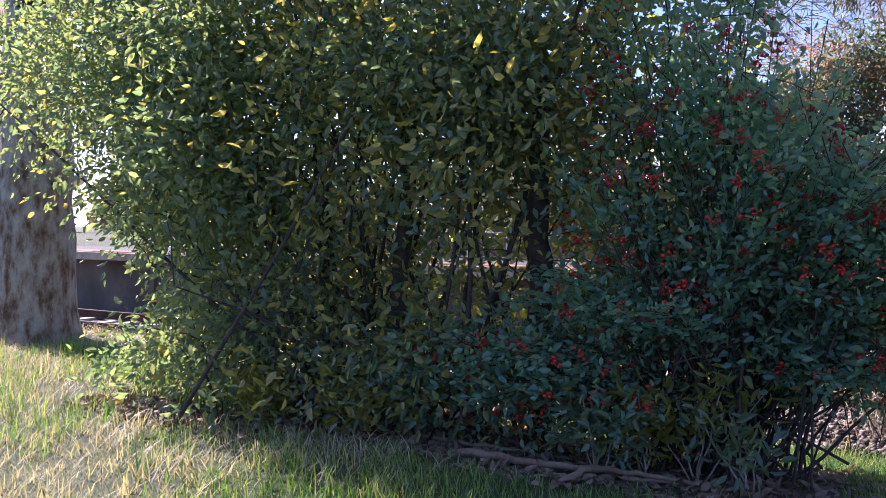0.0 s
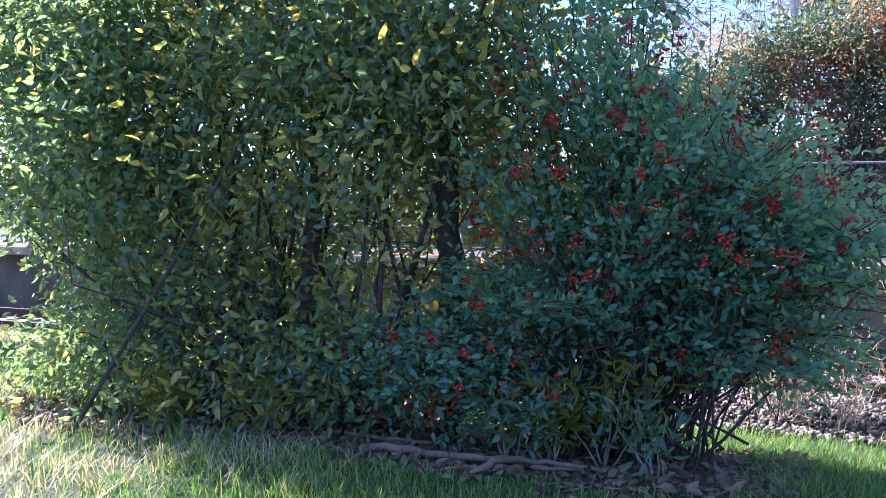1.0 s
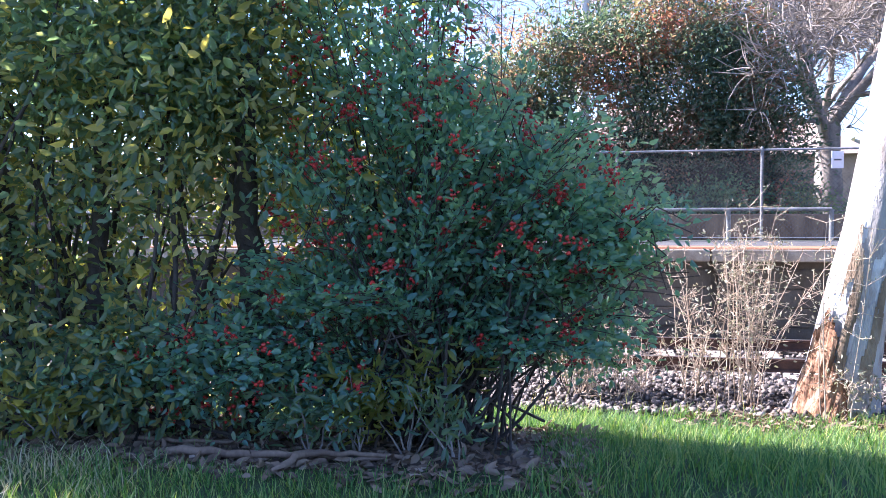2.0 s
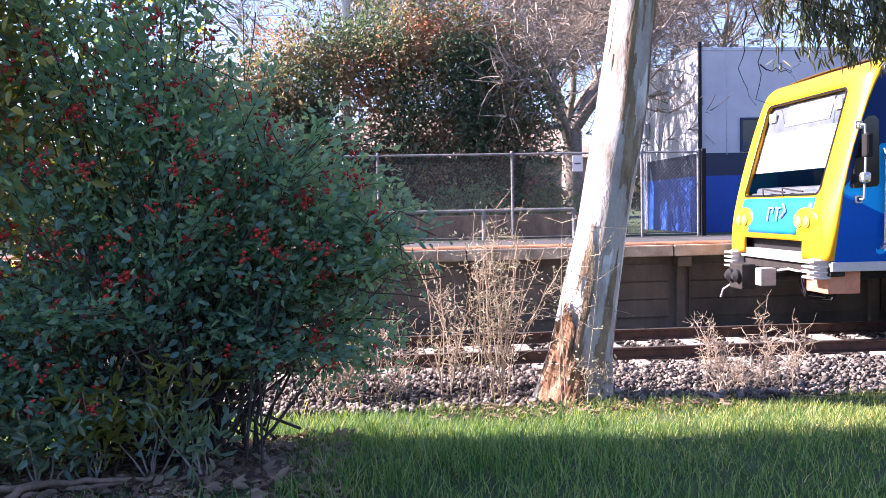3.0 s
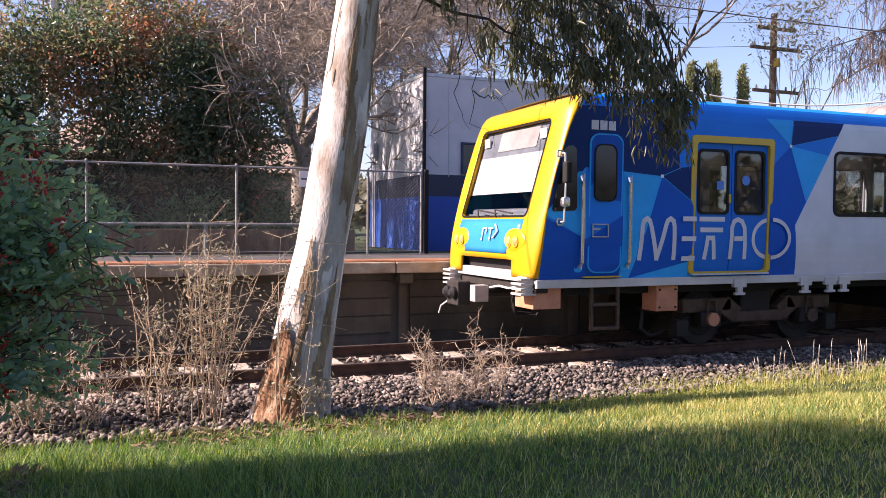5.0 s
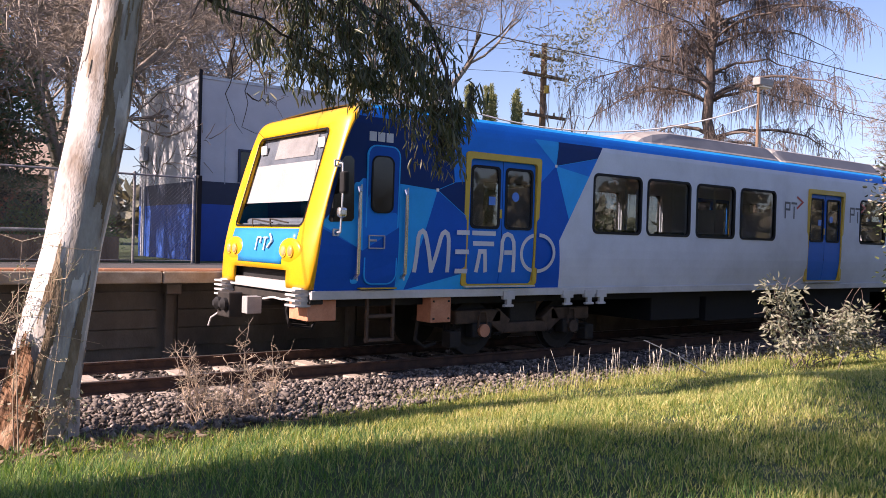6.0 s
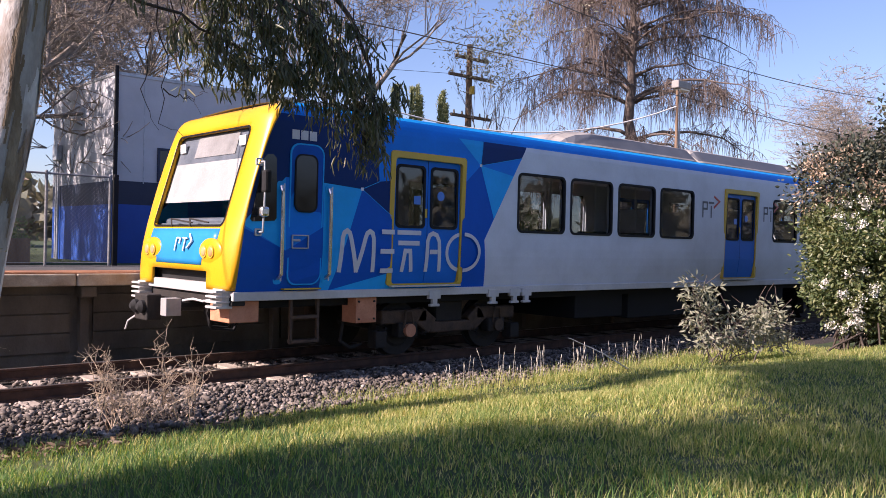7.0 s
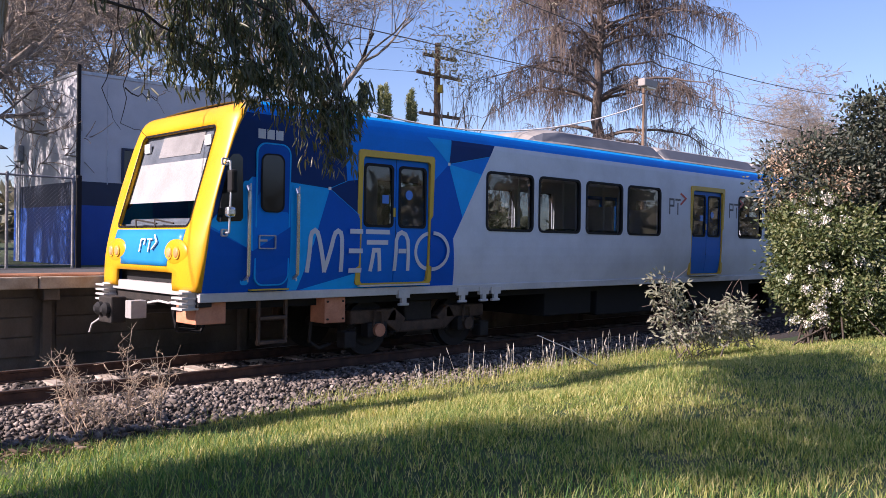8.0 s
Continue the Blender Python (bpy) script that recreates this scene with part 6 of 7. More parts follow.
shrub("autumn_shrub", "large shrub with dark green and russet leaves behind the fence", (-3.6, 9.9, 1.24), lobes(AUTUMN, 40, (0.35, 0.8), 131), 3000, 22, 0.27, (0.075, 0.145), 0.42, L["autumn"], M["dark_bark"], 31, 34, 0.03, 0.4, 0.1, 0.7)
shrub("green_shrub", "low green and yellow shrub behind the fence", (-0.6, 8.9, 1.24), [(-0.9, 8.9, 1.8, 0.8, 0.5, 0.55), (0.4, 9.3, 1.75, 0.6, 0.5, 0.5)], 130, 22, 0.14, (0.06, 0.11), 0.4, L["laurel"], M["dark_bark"], 32, 14, 0.012)
shrub("dark_shrub", "low dark evergreen shrub behind the fence", (-3.6, 8.9, 1.24), [(-2.6, 8.9, 1.9, 1.6, 0.5, 0.6), (-5.2, 9.0, 2.0, 1.7, 0.5, 0.7)], 260, 22, 0.18, (0.06, 0.12), 0.42, L["cotoneaster"], M["dark_bark"], 37, 20, 0.015, 0.3, 0.1, 0.9)
shrub("dark_shrub", "dense dark evergreen shrub behind the fence", (-4.6, 9.3, 1.24), [(-2.4, 9.4, 2.4, 1.3, 0.5, 0.8), (-4.5, 9.4, 2.4, 1.6, 0.5, 1.0), (-6.9, 9.4, 2.5, 1.6, 0.5, 1.1)], 520, 22, 0.2, (0.07, 0.13), 0.42, L["photinia"], M["dark_bark"], 40, 24, 0.015, 0.2, 0.1, 1.2)
shrub("dark_shrub", "dark evergreen shrub behind the fence", (-9.6, 9.8, 1.24), [(-9.5, 9.8, 2.6, 2.4, 1.2, 1.5), (-12.8, 9.9, 2.8, 2.2, 1.2, 1.8)], 420, 22, 0.25, (0.08, 0.15), 0.42, L["autumn"], M["dark_bark"], 33, 24, 0.03, 0.4, 0.1, 1.0)

VIB = [(11.3, -3.6, 1.4, 1.0, 0.9, 1.1), (11.7, -4.3, 0.9, 0.8, 0.7, 0.8), (11.4, -3.5, 2.1, 0.9, 0.8, 0.8), (12.0, -4.4, 0.55, 0.9, 0.6, 0.45)]
vib, rng = shrub("viburnum_hedge", "evergreen hedge shrub covered in white flower heads", (11.6, -3.9, 0.12), lobes(VIB, 18, (0.25, 0.42), 134), 2100, 24, 0.14, (0.06, 0.105), 0.5, L["viburnum"], M["dark_bark"], 34, 34, 0.02, 0.45, 0.1, 0.6)
spots, out = shell_points(rng, VIB, 250, 0.97)
ok = (spots[:, 2] > 0.5) & (out[:, 1] < 0.3) & (spots[:, 2] < 2.3 + 0.8 * (spots[:, 0] < 11.3))
spots, out = spots[ok], out[ok]
at = np.repeat(spots, 60, 0) + rng.normal(0, 0.045, (len(spots) * 60, 3)) + np.repeat(out, 60, 0) * 0.07
ob = placed("flower_head", bulk("flower_head", *leaf_arrays(rng, at, np.repeat(out, 60, 0) + rng.normal(0, 0.8, at.shape), rng.uniform(0.026, 0.05, len(at)), 0.85)), M["bloom"], vib, "flat heads of small white flowers")
ob["kind"] = "stuff"
PHO = [(11.8, -3.3, 3.0, 1.2, 1.1, 1.0), (13.2, -4.2, 3.4, 1.4, 1.2, 1.5), (15.0, -4.2, 3.3, 1.8, 1.4, 1.9), (12.9, -3.3, 2.2, 1.8, 1.1, 1.3), (13.3, -5.0, 1.9, 1.1, 0.8, 1.6), (14.8, -5.4, 1.5, 1.4, 1.0, 1.4), (13.0, -4.8, 0.9, 0.8, 0.6, 0.8)]
photinia, rng = shrub("photinia_shrub", "tall dark shrub with bronze young leaves coloured as if sunlit", (12.6, -3.4, 0.1), lobes(PHO, 20, (0.25, 0.45), 135), 2100, 24, 0.15, (0.07, 0.12), 0.48, L["photinia"], M["dark_bark"], 35, 30, 0.03, 0.45, 0.1, 0.6)
# pale bronze only on the side towards the sun: its light put into colour
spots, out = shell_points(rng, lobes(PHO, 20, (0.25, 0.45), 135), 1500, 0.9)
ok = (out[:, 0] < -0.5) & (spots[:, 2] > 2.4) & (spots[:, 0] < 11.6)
leaf_part("sunward_leaves", rng, spots[ok], out[ok], 22, 0.12, (0.045, 0.085), 0.45, L["bronze"], photinia, 0.1, "bronze and cream young leaves, pale as if lit on the sunward side")
shrub("small_shrub", "small sparse grey-leaved shrub at the lawn's edge", (8.7, -2.5, -0.02), [(7.75, -2.5, 1.05, 0.22, 0.25, 0.42), (8.15, -2.5, 0.55, 0.5, 0.4, 0.5), (9.1, -2.6, 0.45, 0.6, 0.4, 0.42), (9.5, -2.8, 0.75, 0.3, 0.3, 0.3), (9.8, -2.8, 0.35, 0.5, 0.35, 0.35)], 105, 15, 0.085, (0.07, 0.13), 0.34, L["small_shrub"], M["red_twig"], 36, 20, 0.01, 0.4, 0.3, 0.25)


def cypress(base, height, r, seed):
    rng = np.random.default_rng(seed)
    t = thing("cypress", base, "narrow dark green columnar cypress in the distance", "tree", "row of cypresses")
    placed("trunk", bulk("trunk", *tubes([(np.linspace(base, np.array(base) + (0, 0, height * 0.9), 6), np.linspace(0.15, 0.03, 6))], 6)), M["dark_bark"], t)
    n = 620
    z = rng.random(n) ** 0.8
    a = rng.uniform(0, 2 * np.pi, n)
    rr = r * np.minimum(1, 1.7 * (1 - z) ** 0.8) * rng.uniform(0.65, 1.05, n) * np.clip(z * 6, 0.4, 1)
    spots = np.stack([base[0] + rr * np.cos(a), base[1] + rr * np.sin(a), base[2] + 0.4 + z * (height - 0.4)], -1)
    way = np.stack([np.cos(a) * 0.35, np.sin(a) * 0.35, np.ones(n)], -1)
    leaf_part("foliage", rng, spots, way, 9, 0.06, (0.1, 0.2), 0.24, L["cypress"], t, -1.4)


for k, (dx, dh) in enumerate(((0, -0.6), (1.2, 0.5), (1.9, 0.8), (2.9, 0.6), (3.8, 0.9), (4.5, 0.3), (6.1, 0.4), (6.8, 0.8), (7.5, 0.1))):
    cypress((26.6 + dx * 0.72, 30.0 + 0.3 * (k % 3), 1.24), 9.4 + dh, 0.22, 60 + k)


def dry_weed(base, height, wide, seed, n=16, leafy=0.0):
    """A clump of dead stalks with many thin side twigs."""
    rng = np.random.default_rng(seed)
    t = thing("dry_weed", base, "clump of dry tan weed stalks beside the track", "weed", "dry weeds")
    paths, spots = [], []
    for k in range(n):
        s = np.array(base) + np.array([*rng.normal(0, wide * 0.22, 2), -0.06])
        e = s + np.array([*rng.normal(0, wide * 0.5, 2), height * rng.uniform(0.5, 1.05)])
        q = np.linspace(0, 1, 8)[:, None]
        pts = s + q * (e - s) + np.sin(q * 3) * rng.normal(0, 0.05, (1, 3)) + rng.normal(0, 0.008, (8, 3))
        paths.append((pts, np.linspace(0.008, 0.003, 8)))
        for j in range(2, 8):
            for m in range(2):
                d = unit(rng.normal(size=3) + np.array([0, 0, 0.7])) * rng.uniform(0.08, 0.26) * height ** 0.5
                bend = rng.normal(0, 0.02, 3)
                mid = pts[j] + d * 0.5 + bend
                paths.append((np.array([pts[j], mid, pts[j] + d]), [0.0035, 0.003, 0.002]))
                for w in range(2):
                    f = unit(rng.normal(size=3) + np.array([0, 0, 0.3])) * rng.uniform(0.04, 0.1)
                    paths.append((np.array([mid, mid + f]), [0.0025, 0.0018]))
                spots.append(pts[j] + d)
    placed("stalk_clump", bulk("stalk_clump", *tubes(paths, 3)), M["dry_stalk"], t)["kind"] = "stuff"
    if leafy:
        spots = np.array(spots)
        leaf_part("dead_leaves", rng, spots, np.zeros_like(spots), int(leafy), 0.05, (0.025, 0.055), 0.45, L["litter"] if leafy > 6 else L["pale"], t, 0.3)


dry_weed((-3.75, -1.05, -0.12), 1.85, 0.6, 41, 17, 2)
dry_weed((-4.25, -1.0, -0.12), 1.45, 0.55, 42, 11, 2)
dry_weed((-5.4, -0.95, -0.12), 1.0, 0.55, 43, 20, 4)
dry_weed((-4.9, -1.1, -0.12), 0.8, 0.4, 44, 12)
dry_weed((-1.25, -1.25, -0.14), 0.75, 0.35, 45, 11)
dry_weed((-0.55, -1.3, -0.14), 0.9, 0.35, 46, 10)
dry_weed((-0.95, -1.15, -0.14), 0.5, 0.35, 47, 8)
dry_weed((-2.95, -1.75, -0.12), 0.5, 0.4, 48, 8, 4)


def leafy_sapling(base, height, wide, seed, n):
    """Thin grey stems with sparse side twigs and small pale leaves."""
    rng = np.random.default_rng(seed)
    t = thing("wattle_sapling", base, "thin sapling with small grey-green leaves before the white trunk", "sapling")
    paths, at = [], []
    for k in range(n):
        s0 = np.array(base) + np.array([*rng.normal(0, 0.12, 2), -0.06])
        e = s0 + np.array([rng.normal(0.12, wide), rng.normal(0, 0.12), height * rng.uniform(0.7, 1.05)])
        q = np.linspace(0, 1, 9)[:, None]
        pts = s0 + q * (e - s0) + np.sin(q * 3) * rng.normal(0, 0.06, (1, 3))
        paths.append((pts, np.linspace(0.007, 0.002, 9)))
        for j in range(4, 9):
            for m in range(3):
                d = unit(rng.normal(size=3) * np.array([1, 0.6, 0.5]) + np.array([0.2, 0, 0.25])) * rng.uniform(0.12, 0.36)
                paths.append((np.array([pts[j], pts[j] + d]), [0.003, 0.0015]))
                at += [pts[j] + d * u + rng.normal(0, 0.012, 3) for u in np.linspace(0.2, 1, 6)]
    at = np.array(at)
    placed("stem", bulk("stem", *tubes(paths, 3)), M["dry_stalk"], t)["kind"] = "stuff"
    placed("foliage", bulk("foliage", *leaf_arrays(rng, at, rng.normal(size=at.shape), rng.uniform(0.015, 0.034, len(at)), 0.4)), L["small_shrub"], t)["kind"] = "stuff"


leafy_sapling((-3.0, -1.95, -0.12), 2.0, 0.2, 49, 3)
leafy_sapling((-3.7, -1.3, -0.12), 2.15, 0.22, 50, 7)


# ---- poles, lamps and wires ----
def sag(a, b, drop, n=16):
    a, b = np.array(a, float), np.array(b, float)
    q = np.linspace(0, 1, n)[:, None]
    return a + q * (b - a) - np.array([[0, 0, drop]]) * 4 * q * (1 - q)


def build_pole():
    x, y = 19.2, 15.05
    t = thing("utility_pole", (x, y, 1.24), "brown wooden utility pole with crossarms", "utility pole")
    part("shaft", rod(bmesh.new(), (x, y, 1.0), (x, y, 9.9), 0.17, 0.12, 12), M["pole_wood"], t)
    for z, w in ((9.3, 0.9), (8.55, 1.25), (6.95, 1.1)):
        arm = part("crossarm", new_box((x - w, y - 0.2, z - 0.06), (x + w, y - 0.1, z + 0.06), 0.01), M["pole_wood"], t)
        for k in (-0.85, -0.45, 0.45, 0.85):
            part("insulator", rod(bmesh.new(), (x + k * w, y - 0.15, z + 0.06), (x + k * w, y - 0.15, z + 0.2), 0.045, 0.03, 8), M["coping"], arm)
    bm = rod(bmesh.new(), (x - 0.1, y - 0.3, 7.85), (x - 0.1, y - 0.3, 8.15), 0.12, 0.1, 10)
    part("cable_joint", bm, M["dull_yellow"], t, "yellowish cable joint")


build_pole()


def build_lamp():
    x, y = 19.6, 5.6
    t = thing("platform_lamp", (x, y, 1.24), "platform lamp on a thin grey post", "street lamp")
    bm = rod(bmesh.new(), (x, y, 1.2), (x, y, 7.0), 0.06, 0.045, 10)
    part("post", bm, M["pole_wood"], t)
    part("brace_post", rod(bmesh.new(), (x + 0.18, y, 1.2), (x + 0.16, y, 6.9), 0.03), M["galvanised"], t)
    bm = new_box((x - 0.15, y - 0.14, 7.05), (x + 0.62, y + 0.14, 7.3), 0.03)
    head_ = part("lamp_head", bm, M["roof_grey"], t, "boxy grey lamp head")
    part("diffuser", new_box((x + 0.02, y - 0.12, 7.0), (x + 0.56, y + 0.12, 7.055), 0.015), M["lit_lamp"], head_)


build_lamp()


def wire(name, paths, r, material, label):
    ob = placed(name, bulk(name, *tubes([(p, np.full(len(p), r)) for p in paths], 5)), material)
    return tagged(ob, label, "cable")


wire("contact_wire", [np.array([(x, 1.5, 5.5 if x > 9 else 5.5 - 0.006 * min(9 - x, 30)) for x in np.linspace(-60, 90, 60)])], 0.011, M["cable"], "overhead contact wire above the railway track")
def carrier(x):
    return 6.58 + 0.0045 * (((x - 15.5 + 20) % 40) - 20) ** 2


wire("messenger_wire", [np.array([(x, 1.5, carrier(x)) for x in np.linspace(-24.5, 75.5, 81)])], 0.012, M["cable"], "sagging overhead carrier cable above the track")
for x in (5.2, 16.6, 28.0, 39.4):
    wire("dropper_wire", [np.array([(x, 1.5, 5.5), (x, 1.5, carrier(x))])], 0.009, M["cable"], "short vertical wire between overhead cables")
wire("service_cable", [sag((19.55, 5.6, 6.45), (9.2, 9.0, 5.75), 0.9)], 0.022, M["pale_cable"], "white service cable sagging from the lamp post")
for z, yy, far in ((9.5, -0.4, 70), (8.75, 0.4, 70)):
    wire("power_line", [sag((19.2, 15.0 + yy, z), (-30, 30 + yy, z + 1.5), 1.0), sag((19.2, 15.0 + yy, z), (far, 3 + yy, z + 1.0), 0.8)], 0.009, M["cable"], "thin power line running from the wooden pole")
hook = thing("riser_pipe", (9.2, 9.05, 5.4), "pale bent riser pipe on the building roof", "pipe")
part("pipe", pipe(bmesh.new(), [(9.2, 9.3, 5.4), (9.2, 9.3, 5.85), (9.2, 9.15, 5.93), (9.2, 9.0, 5.8)], 0.04), M["pale_cable"], hook)

# ---- house beyond the trees ----
house = thing("house", (-1.0, 36, 1.24), "distant tan house with a tiled roof", "house")
part("wall", new_box((-8, 33, 1.2), (7, 42, 4.4)), M["brickwork"], house)
bm = bmesh.new()
f = [bm.verts.new(p) for p in ((-8.6, 32.4, 4.35), (7.6, 32.4, 4.35), (7.6, 42.6, 4.35), (-8.6, 42.6, 4.35), (-4.5, 37.5, 7.4), (3.5, 37.5, 7.4))]
for q in ((0, 1, 5, 4), (1, 2, 5), (2, 3, 4, 5), (3, 0, 4), (3, 2, 1, 0)):
    bm.faces.new([f[k] for k in q])
part("roof", bm, M["tile_roof"], house, "tan tiled roof")
for x in (-6, -2, 3):
    part("window", new_box((x, 32.95, 2.2), (x + 1.4, 32.996, 3.5)), M["dark_glass"], house)

# far woods that close the view round about
def woods():
    rng = np.random.default_rng(90)
    spots, out = [], []
    for k in range(170):
        a = rng.uniform(0, 2 * math.pi)
        d = rng.uniform(75, 130)
        c = np.array([d * math.cos(a), 10 + d * math.sin(a), 1.0])
        h, w = rng.uniform(4, 8), rng.uniform(3, 6)
        n = 70
        v = unit(rng.normal(size=(n, 3)))
        spots.append(c + np.array([0, 0, h * 0.55]) + v * np.array([w, w, h * 0.55]) * rng.uniform(0.6, 1, (n, 1)))
        out.append(v)
    spots, out = np.concatenate(spots), np.concatenate(out)
    ob = leaf_part("far_woods", rng, spots, out, 3, 0.7, (1.2, 2.6), 0.6, L["woods"], None)
    tagged(ob, "distant belt of mixed green trees", "trees", kind="stuff")


woods()

# ---- ground cover ----
def scatter(rng, n, x0, x1, y0, y1):
    return np.stack([rng.uniform(x0, x1, n), rng.uniform(y0, y1, n)], -1)


def patchy(p, scale, shift):
    return np.array([noise.noise(Vector((x * scale + shift, y * scale, shift))) for x, y in p])


def stones():
    rng = np.random.default_rng(70)
    p = np.concatenate([scatter(rng, 21000, -10, 12, -1.95, 0.6), scatter(rng, 7500, -14, 6, 0.6, 3.4), scatter(rng, 1600, 12, 22, -1.6, 0.6)])
    edge = -1.75 + 0.35 * patchy(np.stack([p[:, 0], np.zeros(len(p))], -1), 0.8, 1.3) + 1.4 * bank(p[:, 0]) + 0.07 * np.clip(p[:, 0] - 1.5, 0, 7)
    p = p[(p[:, 1] > edge + rng.normal(0, 0.12, len(p)))]
    near_rail = (np.abs(p[:, 1] - 0.72) < 0.1) | (np.abs(p[:, 1] - 2.32) < 0.1)
    p = p[~near_rail]
    heap = 0.06 * np.exp(-((p[:, 1] + 0.6) / 0.7) ** 2)
    z = ground_height(p[:, 0], p[:, 1]) + 0.045 + heap + rng.uniform(-0.03, 0.03, len(p))
    vs, fs = pebbles(rng, np.column_stack([p, z]), rng.uniform(0.02, 0.045, len(p)))
    ob = placed("ballast_stones", bulk("ballast_stones", vs, fs), M["stone"])
    tagged(ob, "loose grey crushed stones round the track", "stones", kind="stuff")


stones()
tagged(strip_sheet("mulch_bed", -11.2, -5.5, -5.55, -3.0, 0.02, M["mulch"], 0.35), "dark bark mulch under the shrubs", "mulch", kind="structure")


def in_mulch(p):
    wob = 0.35 * patchy(np.stack([p[:, 0], np.zeros(len(p))], -1), 0.8, 1.3)
    return (p[:, 0] > -11.0) & (p[:, 0] < -5.6) & (p[:, 1] > -5.5 + wob) & (p[:, 1] < -3.0)


def lawn():
    rng = np.random.default_rng(71)
    p = np.concatenate([scatter(rng, 120000, -9, 3, -7.9, -1.9), scatter(rng, 150000, 0, 12.5, -8.4, -1.0), scatter(rng, 46000, -18, -9, -7.5, -0.3), scatter(rng, 36000, -16, 14, -14, -7.2)])
    n1 = patchy(p, 0.9, 3.0)
    n2 = patchy(p, 3.5, 9.0)
    keep = ~in_mulch(p) | (rng.random(len(p)) < 0.05)
    keep &= p[:, 1] < -1.75 + 1.4 * bank(p[:, 0]) + 0.07 * np.clip(p[:, 0] - 1.0, 0, 7) + 0.35 * n1 + rng.normal(0, 0.12, len(p))
    keep &= (p[:, 1] > -7.5 - rng.exponential(0.45, len(p))) | (rng.random(len(p)) < 0.35)
    keep &= rng.random(len(p)) < 0.75 + 0.5 * n2
    p, n1, n2 = p[keep], n1[keep], n2[keep]
    z = ground_height(p[:, 0], p[:, 1]) - 0.01
    at = np.column_stack([p, z])
    # right of the line the blades take the sunlit colour, left the shaded one
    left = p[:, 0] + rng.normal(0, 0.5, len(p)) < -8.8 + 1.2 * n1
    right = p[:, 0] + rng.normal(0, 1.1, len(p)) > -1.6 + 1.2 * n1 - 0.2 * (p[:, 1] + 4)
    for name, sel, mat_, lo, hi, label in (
        ("tall_grass", ~left & ~right, L["grass"], 0.04, 0.13, "taller grass by the shrubs, coloured the green of shade"),
        ("lawn_grass", right, L["lawn"], 0.025, 0.09, "lawn grass coloured yellow-green as if sunlit"),
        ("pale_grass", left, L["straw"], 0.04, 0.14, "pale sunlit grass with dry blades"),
    ):
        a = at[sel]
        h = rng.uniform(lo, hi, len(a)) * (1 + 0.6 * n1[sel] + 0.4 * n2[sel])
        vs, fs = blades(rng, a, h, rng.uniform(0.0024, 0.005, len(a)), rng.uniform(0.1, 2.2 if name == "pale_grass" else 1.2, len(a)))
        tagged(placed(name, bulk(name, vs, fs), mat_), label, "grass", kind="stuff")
    # green blades among the pale ones and dry ones in the green
    q = scatter(rng, 16000, -15, -7.5, -6.8, -1.0)
    q = q[~in_mulch(q) & (patchy(q, 1.6, 21.0) > -0.05)]
    a = np.column_stack([q, ground_height(q[:, 0], q[:, 1]) - 0.01])
    vs, fs = blades(rng, a, rng.uniform(0.05, 0.2, len(a)), 0.0042, rng.uniform(0.15, 0.7, len(a)))
    tagged(placed("green_grass", bulk("green_grass", vs, fs), L["grass"]), "green blades among pale dry grass", "grass", kind="stuff")
    # a slanting strip of green blades stands in for the trunk's cast shadow
    q = scatter(rng, 7500, -14.2, -9.6, -5.2, -3.4)
    q = q[np.abs(q[:, 1] + 3.2 + 0.42 * (q[:, 0] + 14.2)) < 0.42 + 0.3 * patchy(q, 1.2, 5.0)]
    a = np.column_stack([q, ground_height(q[:, 0], q[:, 1]) - 0.01])
    vs, fs = blades(rng, a, rng.uniform(0.06, 0.24, len(a)), 0.0046, rng.uniform(0.1, 0.8, len(a)))
    tagged(placed("trunk_shade_grass", bulk("trunk_shade_grass", vs, fs), L["grass"]), "strip of tall green grass standing in for the tree trunk's shadow", "grass", kind="stuff")
    # seeding stalks along the stones
    q = np.concatenate([scatter(rng, 6500, 1.2, 12.5, -2.15, -1.2), scatter(rng, 260, -6, 1.5, -1.95, -1.4)])
    a = np.column_stack([q, ground_height(q[:, 0], q[:, 1]) - 0.01])
    vs, fs = blades(rng, a, rng.uniform(0.07, 0.24, len(a)) * rng.uniform(0.5, 1.3, len(a)), 0.003, rng.uniform(0.1, 0.9, len(a)))
    tagged(placed("dry_grass", bulk("dry_grass", vs, fs), L["lawn"]), "taller yellow-green grass along the track's edge", "grass", kind="stuff")
    paths = []
    tufts = scatter(rng, 19, 1.6, 10.5, -0.1, 0.2)
    for x, y in np.repeat(tufts, 4, 0) + rng.normal(0, 0.09, (76, 2)):
        y += -1.72 + 0.07 * min(7, max(0, x - 1.5))
        b = np.array([x, y, float(ground_height(x, y))])
        h = rng.uniform(0.22, 0.55)
        tip = b + np.array([rng.normal(0, 0.07), rng.normal(0, 0.05), h])
        mid = (b + tip) / 2 + rng.normal(0, 0.012, 3)
        q = np.array([0, 0.5, 0.78, 0.84, 0.93, 1.0])[:, None]
        line = b * (1 - q) ** 2 + 2 * mid * q * (1 - q) + tip * q ** 2
        paths.append((line, np.array([0.0024, 0.0022, 0.002, 0.0055, 0.0055, 0.0015])))
    tagged(placed("seed_stalks", bulk("seed_stalks", *tubes(paths, 4)), M["seed"]), "tall pale seed stalks beside the track", "grass", kind="stuff")
    # leaf litter
    q = scatter(rng, 5200, -11.5, -5.2, -5.7, -3.0)
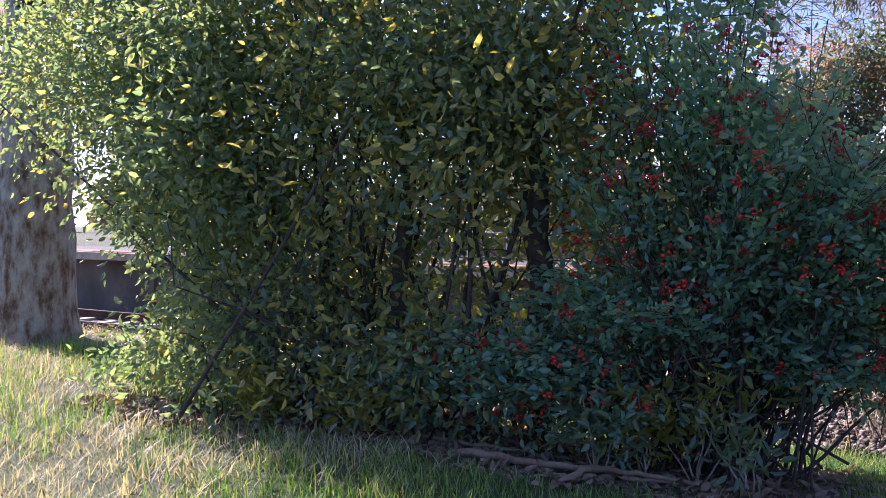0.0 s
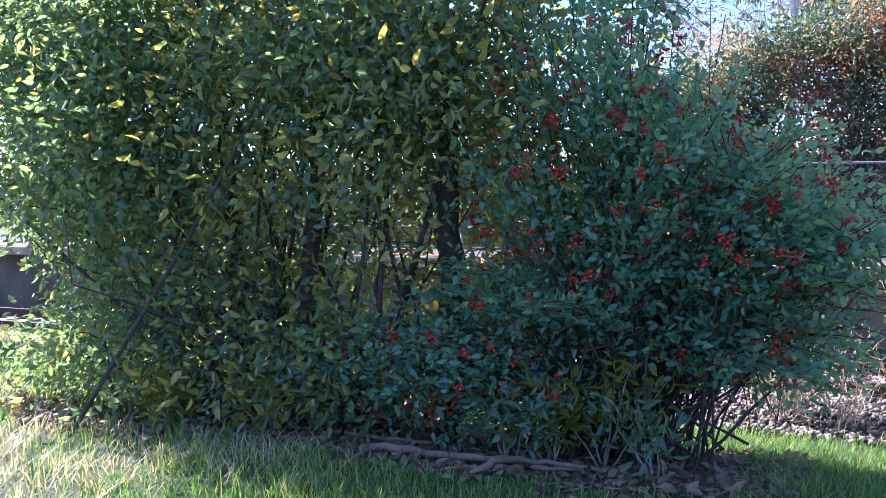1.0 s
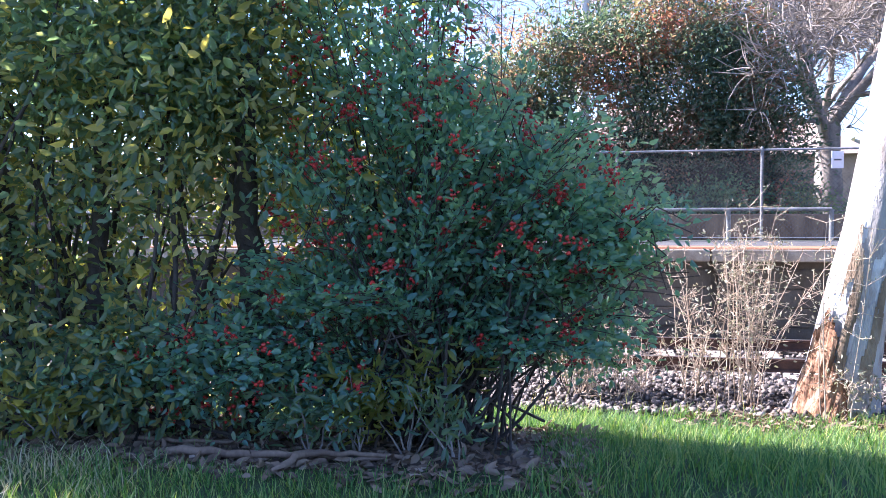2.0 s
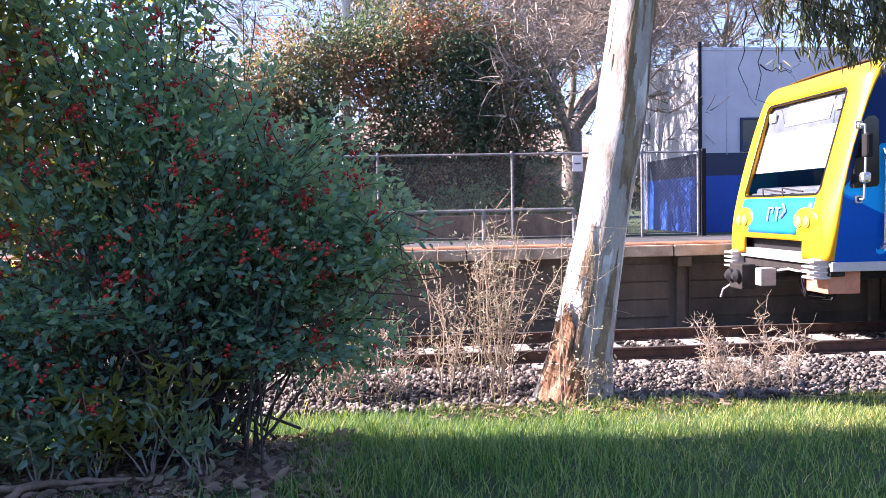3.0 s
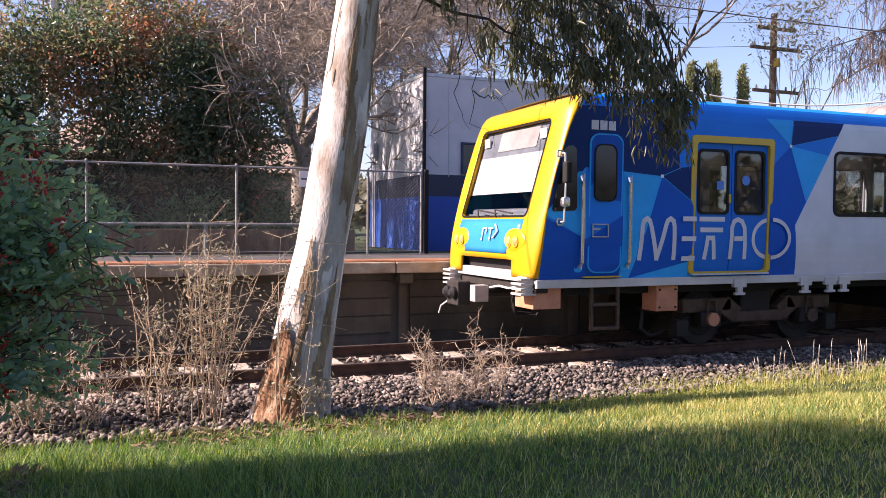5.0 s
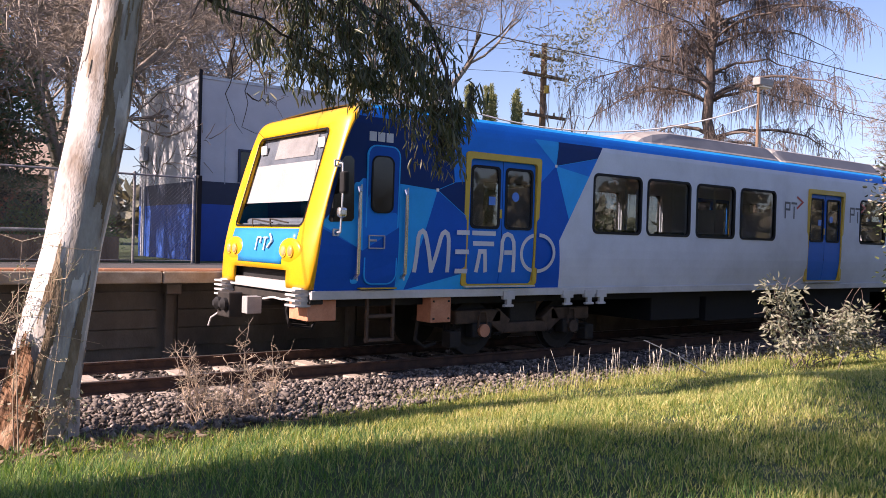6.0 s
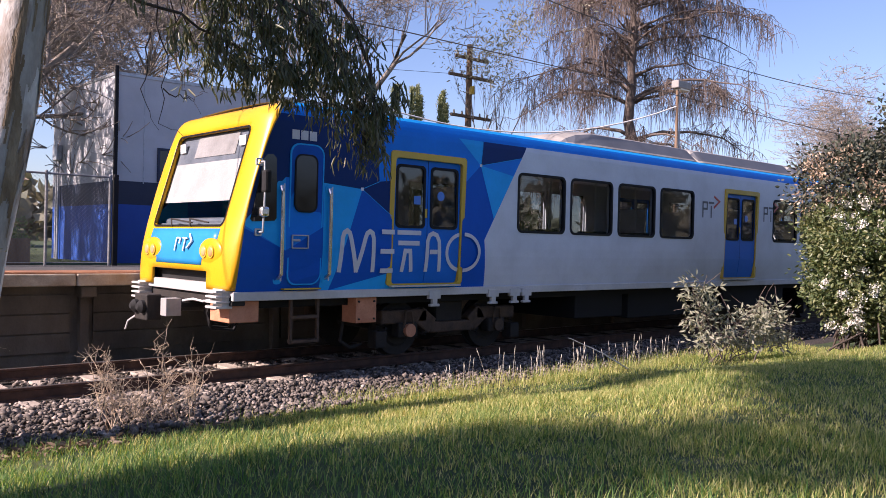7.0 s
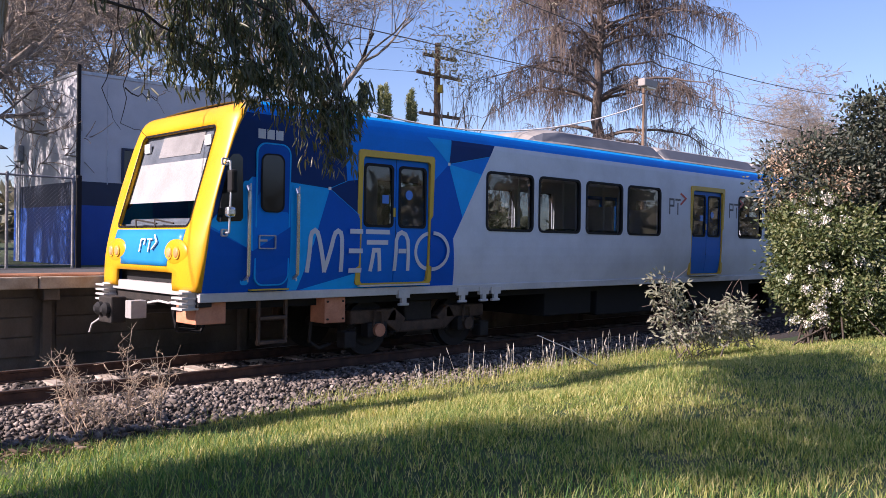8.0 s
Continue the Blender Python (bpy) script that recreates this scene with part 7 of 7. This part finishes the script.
    a = np.column_stack([q, ground_height(q[:, 0], q[:, 1]) + 0.025])
    way = rng.normal(size=(len(a), 3)) * np.array([1, 1, 0.25])
    tagged(placed("leaf_litter", bulk("leaf_litter", *leaf_arrays(rng, a, way, rng.uniform(0.05, 0.12, len(a)), 0.42)), L["litter"]), "brown fallen leaves under the shrubs", "leaves", kind="stuff")
    q = scatter(rng, 900, -4.5, -1.5, -2.3, -1.2)
    a = np.column_stack([q, ground_height(q[:, 0], q[:, 1]) + 0.04])
    tagged(placed("bark_litter", bulk("bark_litter", *leaf_arrays(rng, a, rng.normal(size=(len(a), 3)) * np.array([1, 1, 0.25]), rng.uniform(0.05, 0.14, len(a)), 0.3)), L["litter"]), "shed bark and leaves round the white trunk", "leaves", kind="stuff")


lawn()


def lying(name, pts, r, material, label):
    pts = np.array(pts, float)
    q = np.linspace(0, 1, 16)
    out = np.stack([np.interp(q, np.linspace(0, 1, len(pts)), pts[:, k]) for k in range(3)], -1)
    out += np.random.default_rng(len(name) + int(abs(pts[0, 0]) * 10)).normal(0, r * 0.25, out.shape)
    tagged(placed(name, bulk(name, *tubes([(out, np.linspace(r, r * 0.5, 16))], 8)), material, smooth=True), label, "branch")


def g(x, y, up=0.03):
    return (x, y, float(ground_height(x, y)) + up)


lying("fallen_branch", [g(-7.9, -5.3), g(-7.4, -5.35, 0.06), g(-6.9, -5.2, 0.05), g(-6.5, -5.1)], 0.03, M["pole_wood"], "grey fallen branch lying on the mulch")
lying("fallen_branch", [g(-7.1, -5.55), g(-7.0, -5.35, 0.09), g(-6.75, -5.15, 0.07), g(-6.4, -5.1, 0.04)], 0.026, M["pole_wood"], "grey fallen branch lying on the mulch")
lying("fallen_branch", [g(-8.4, -5.0), g(-8.0, -5.1, 0.05), g(-7.5, -5.0, 0.06)], 0.02, M["pole_wood"], "grey fallen branch lying on the mulch")
lying("bare_stick", [g(6.6, -2.0), (6.0, -1.85, 0.2), (5.45, -1.7, 0.42)], 0.012, M["sill"], "thin pale stick leaning in the grass")
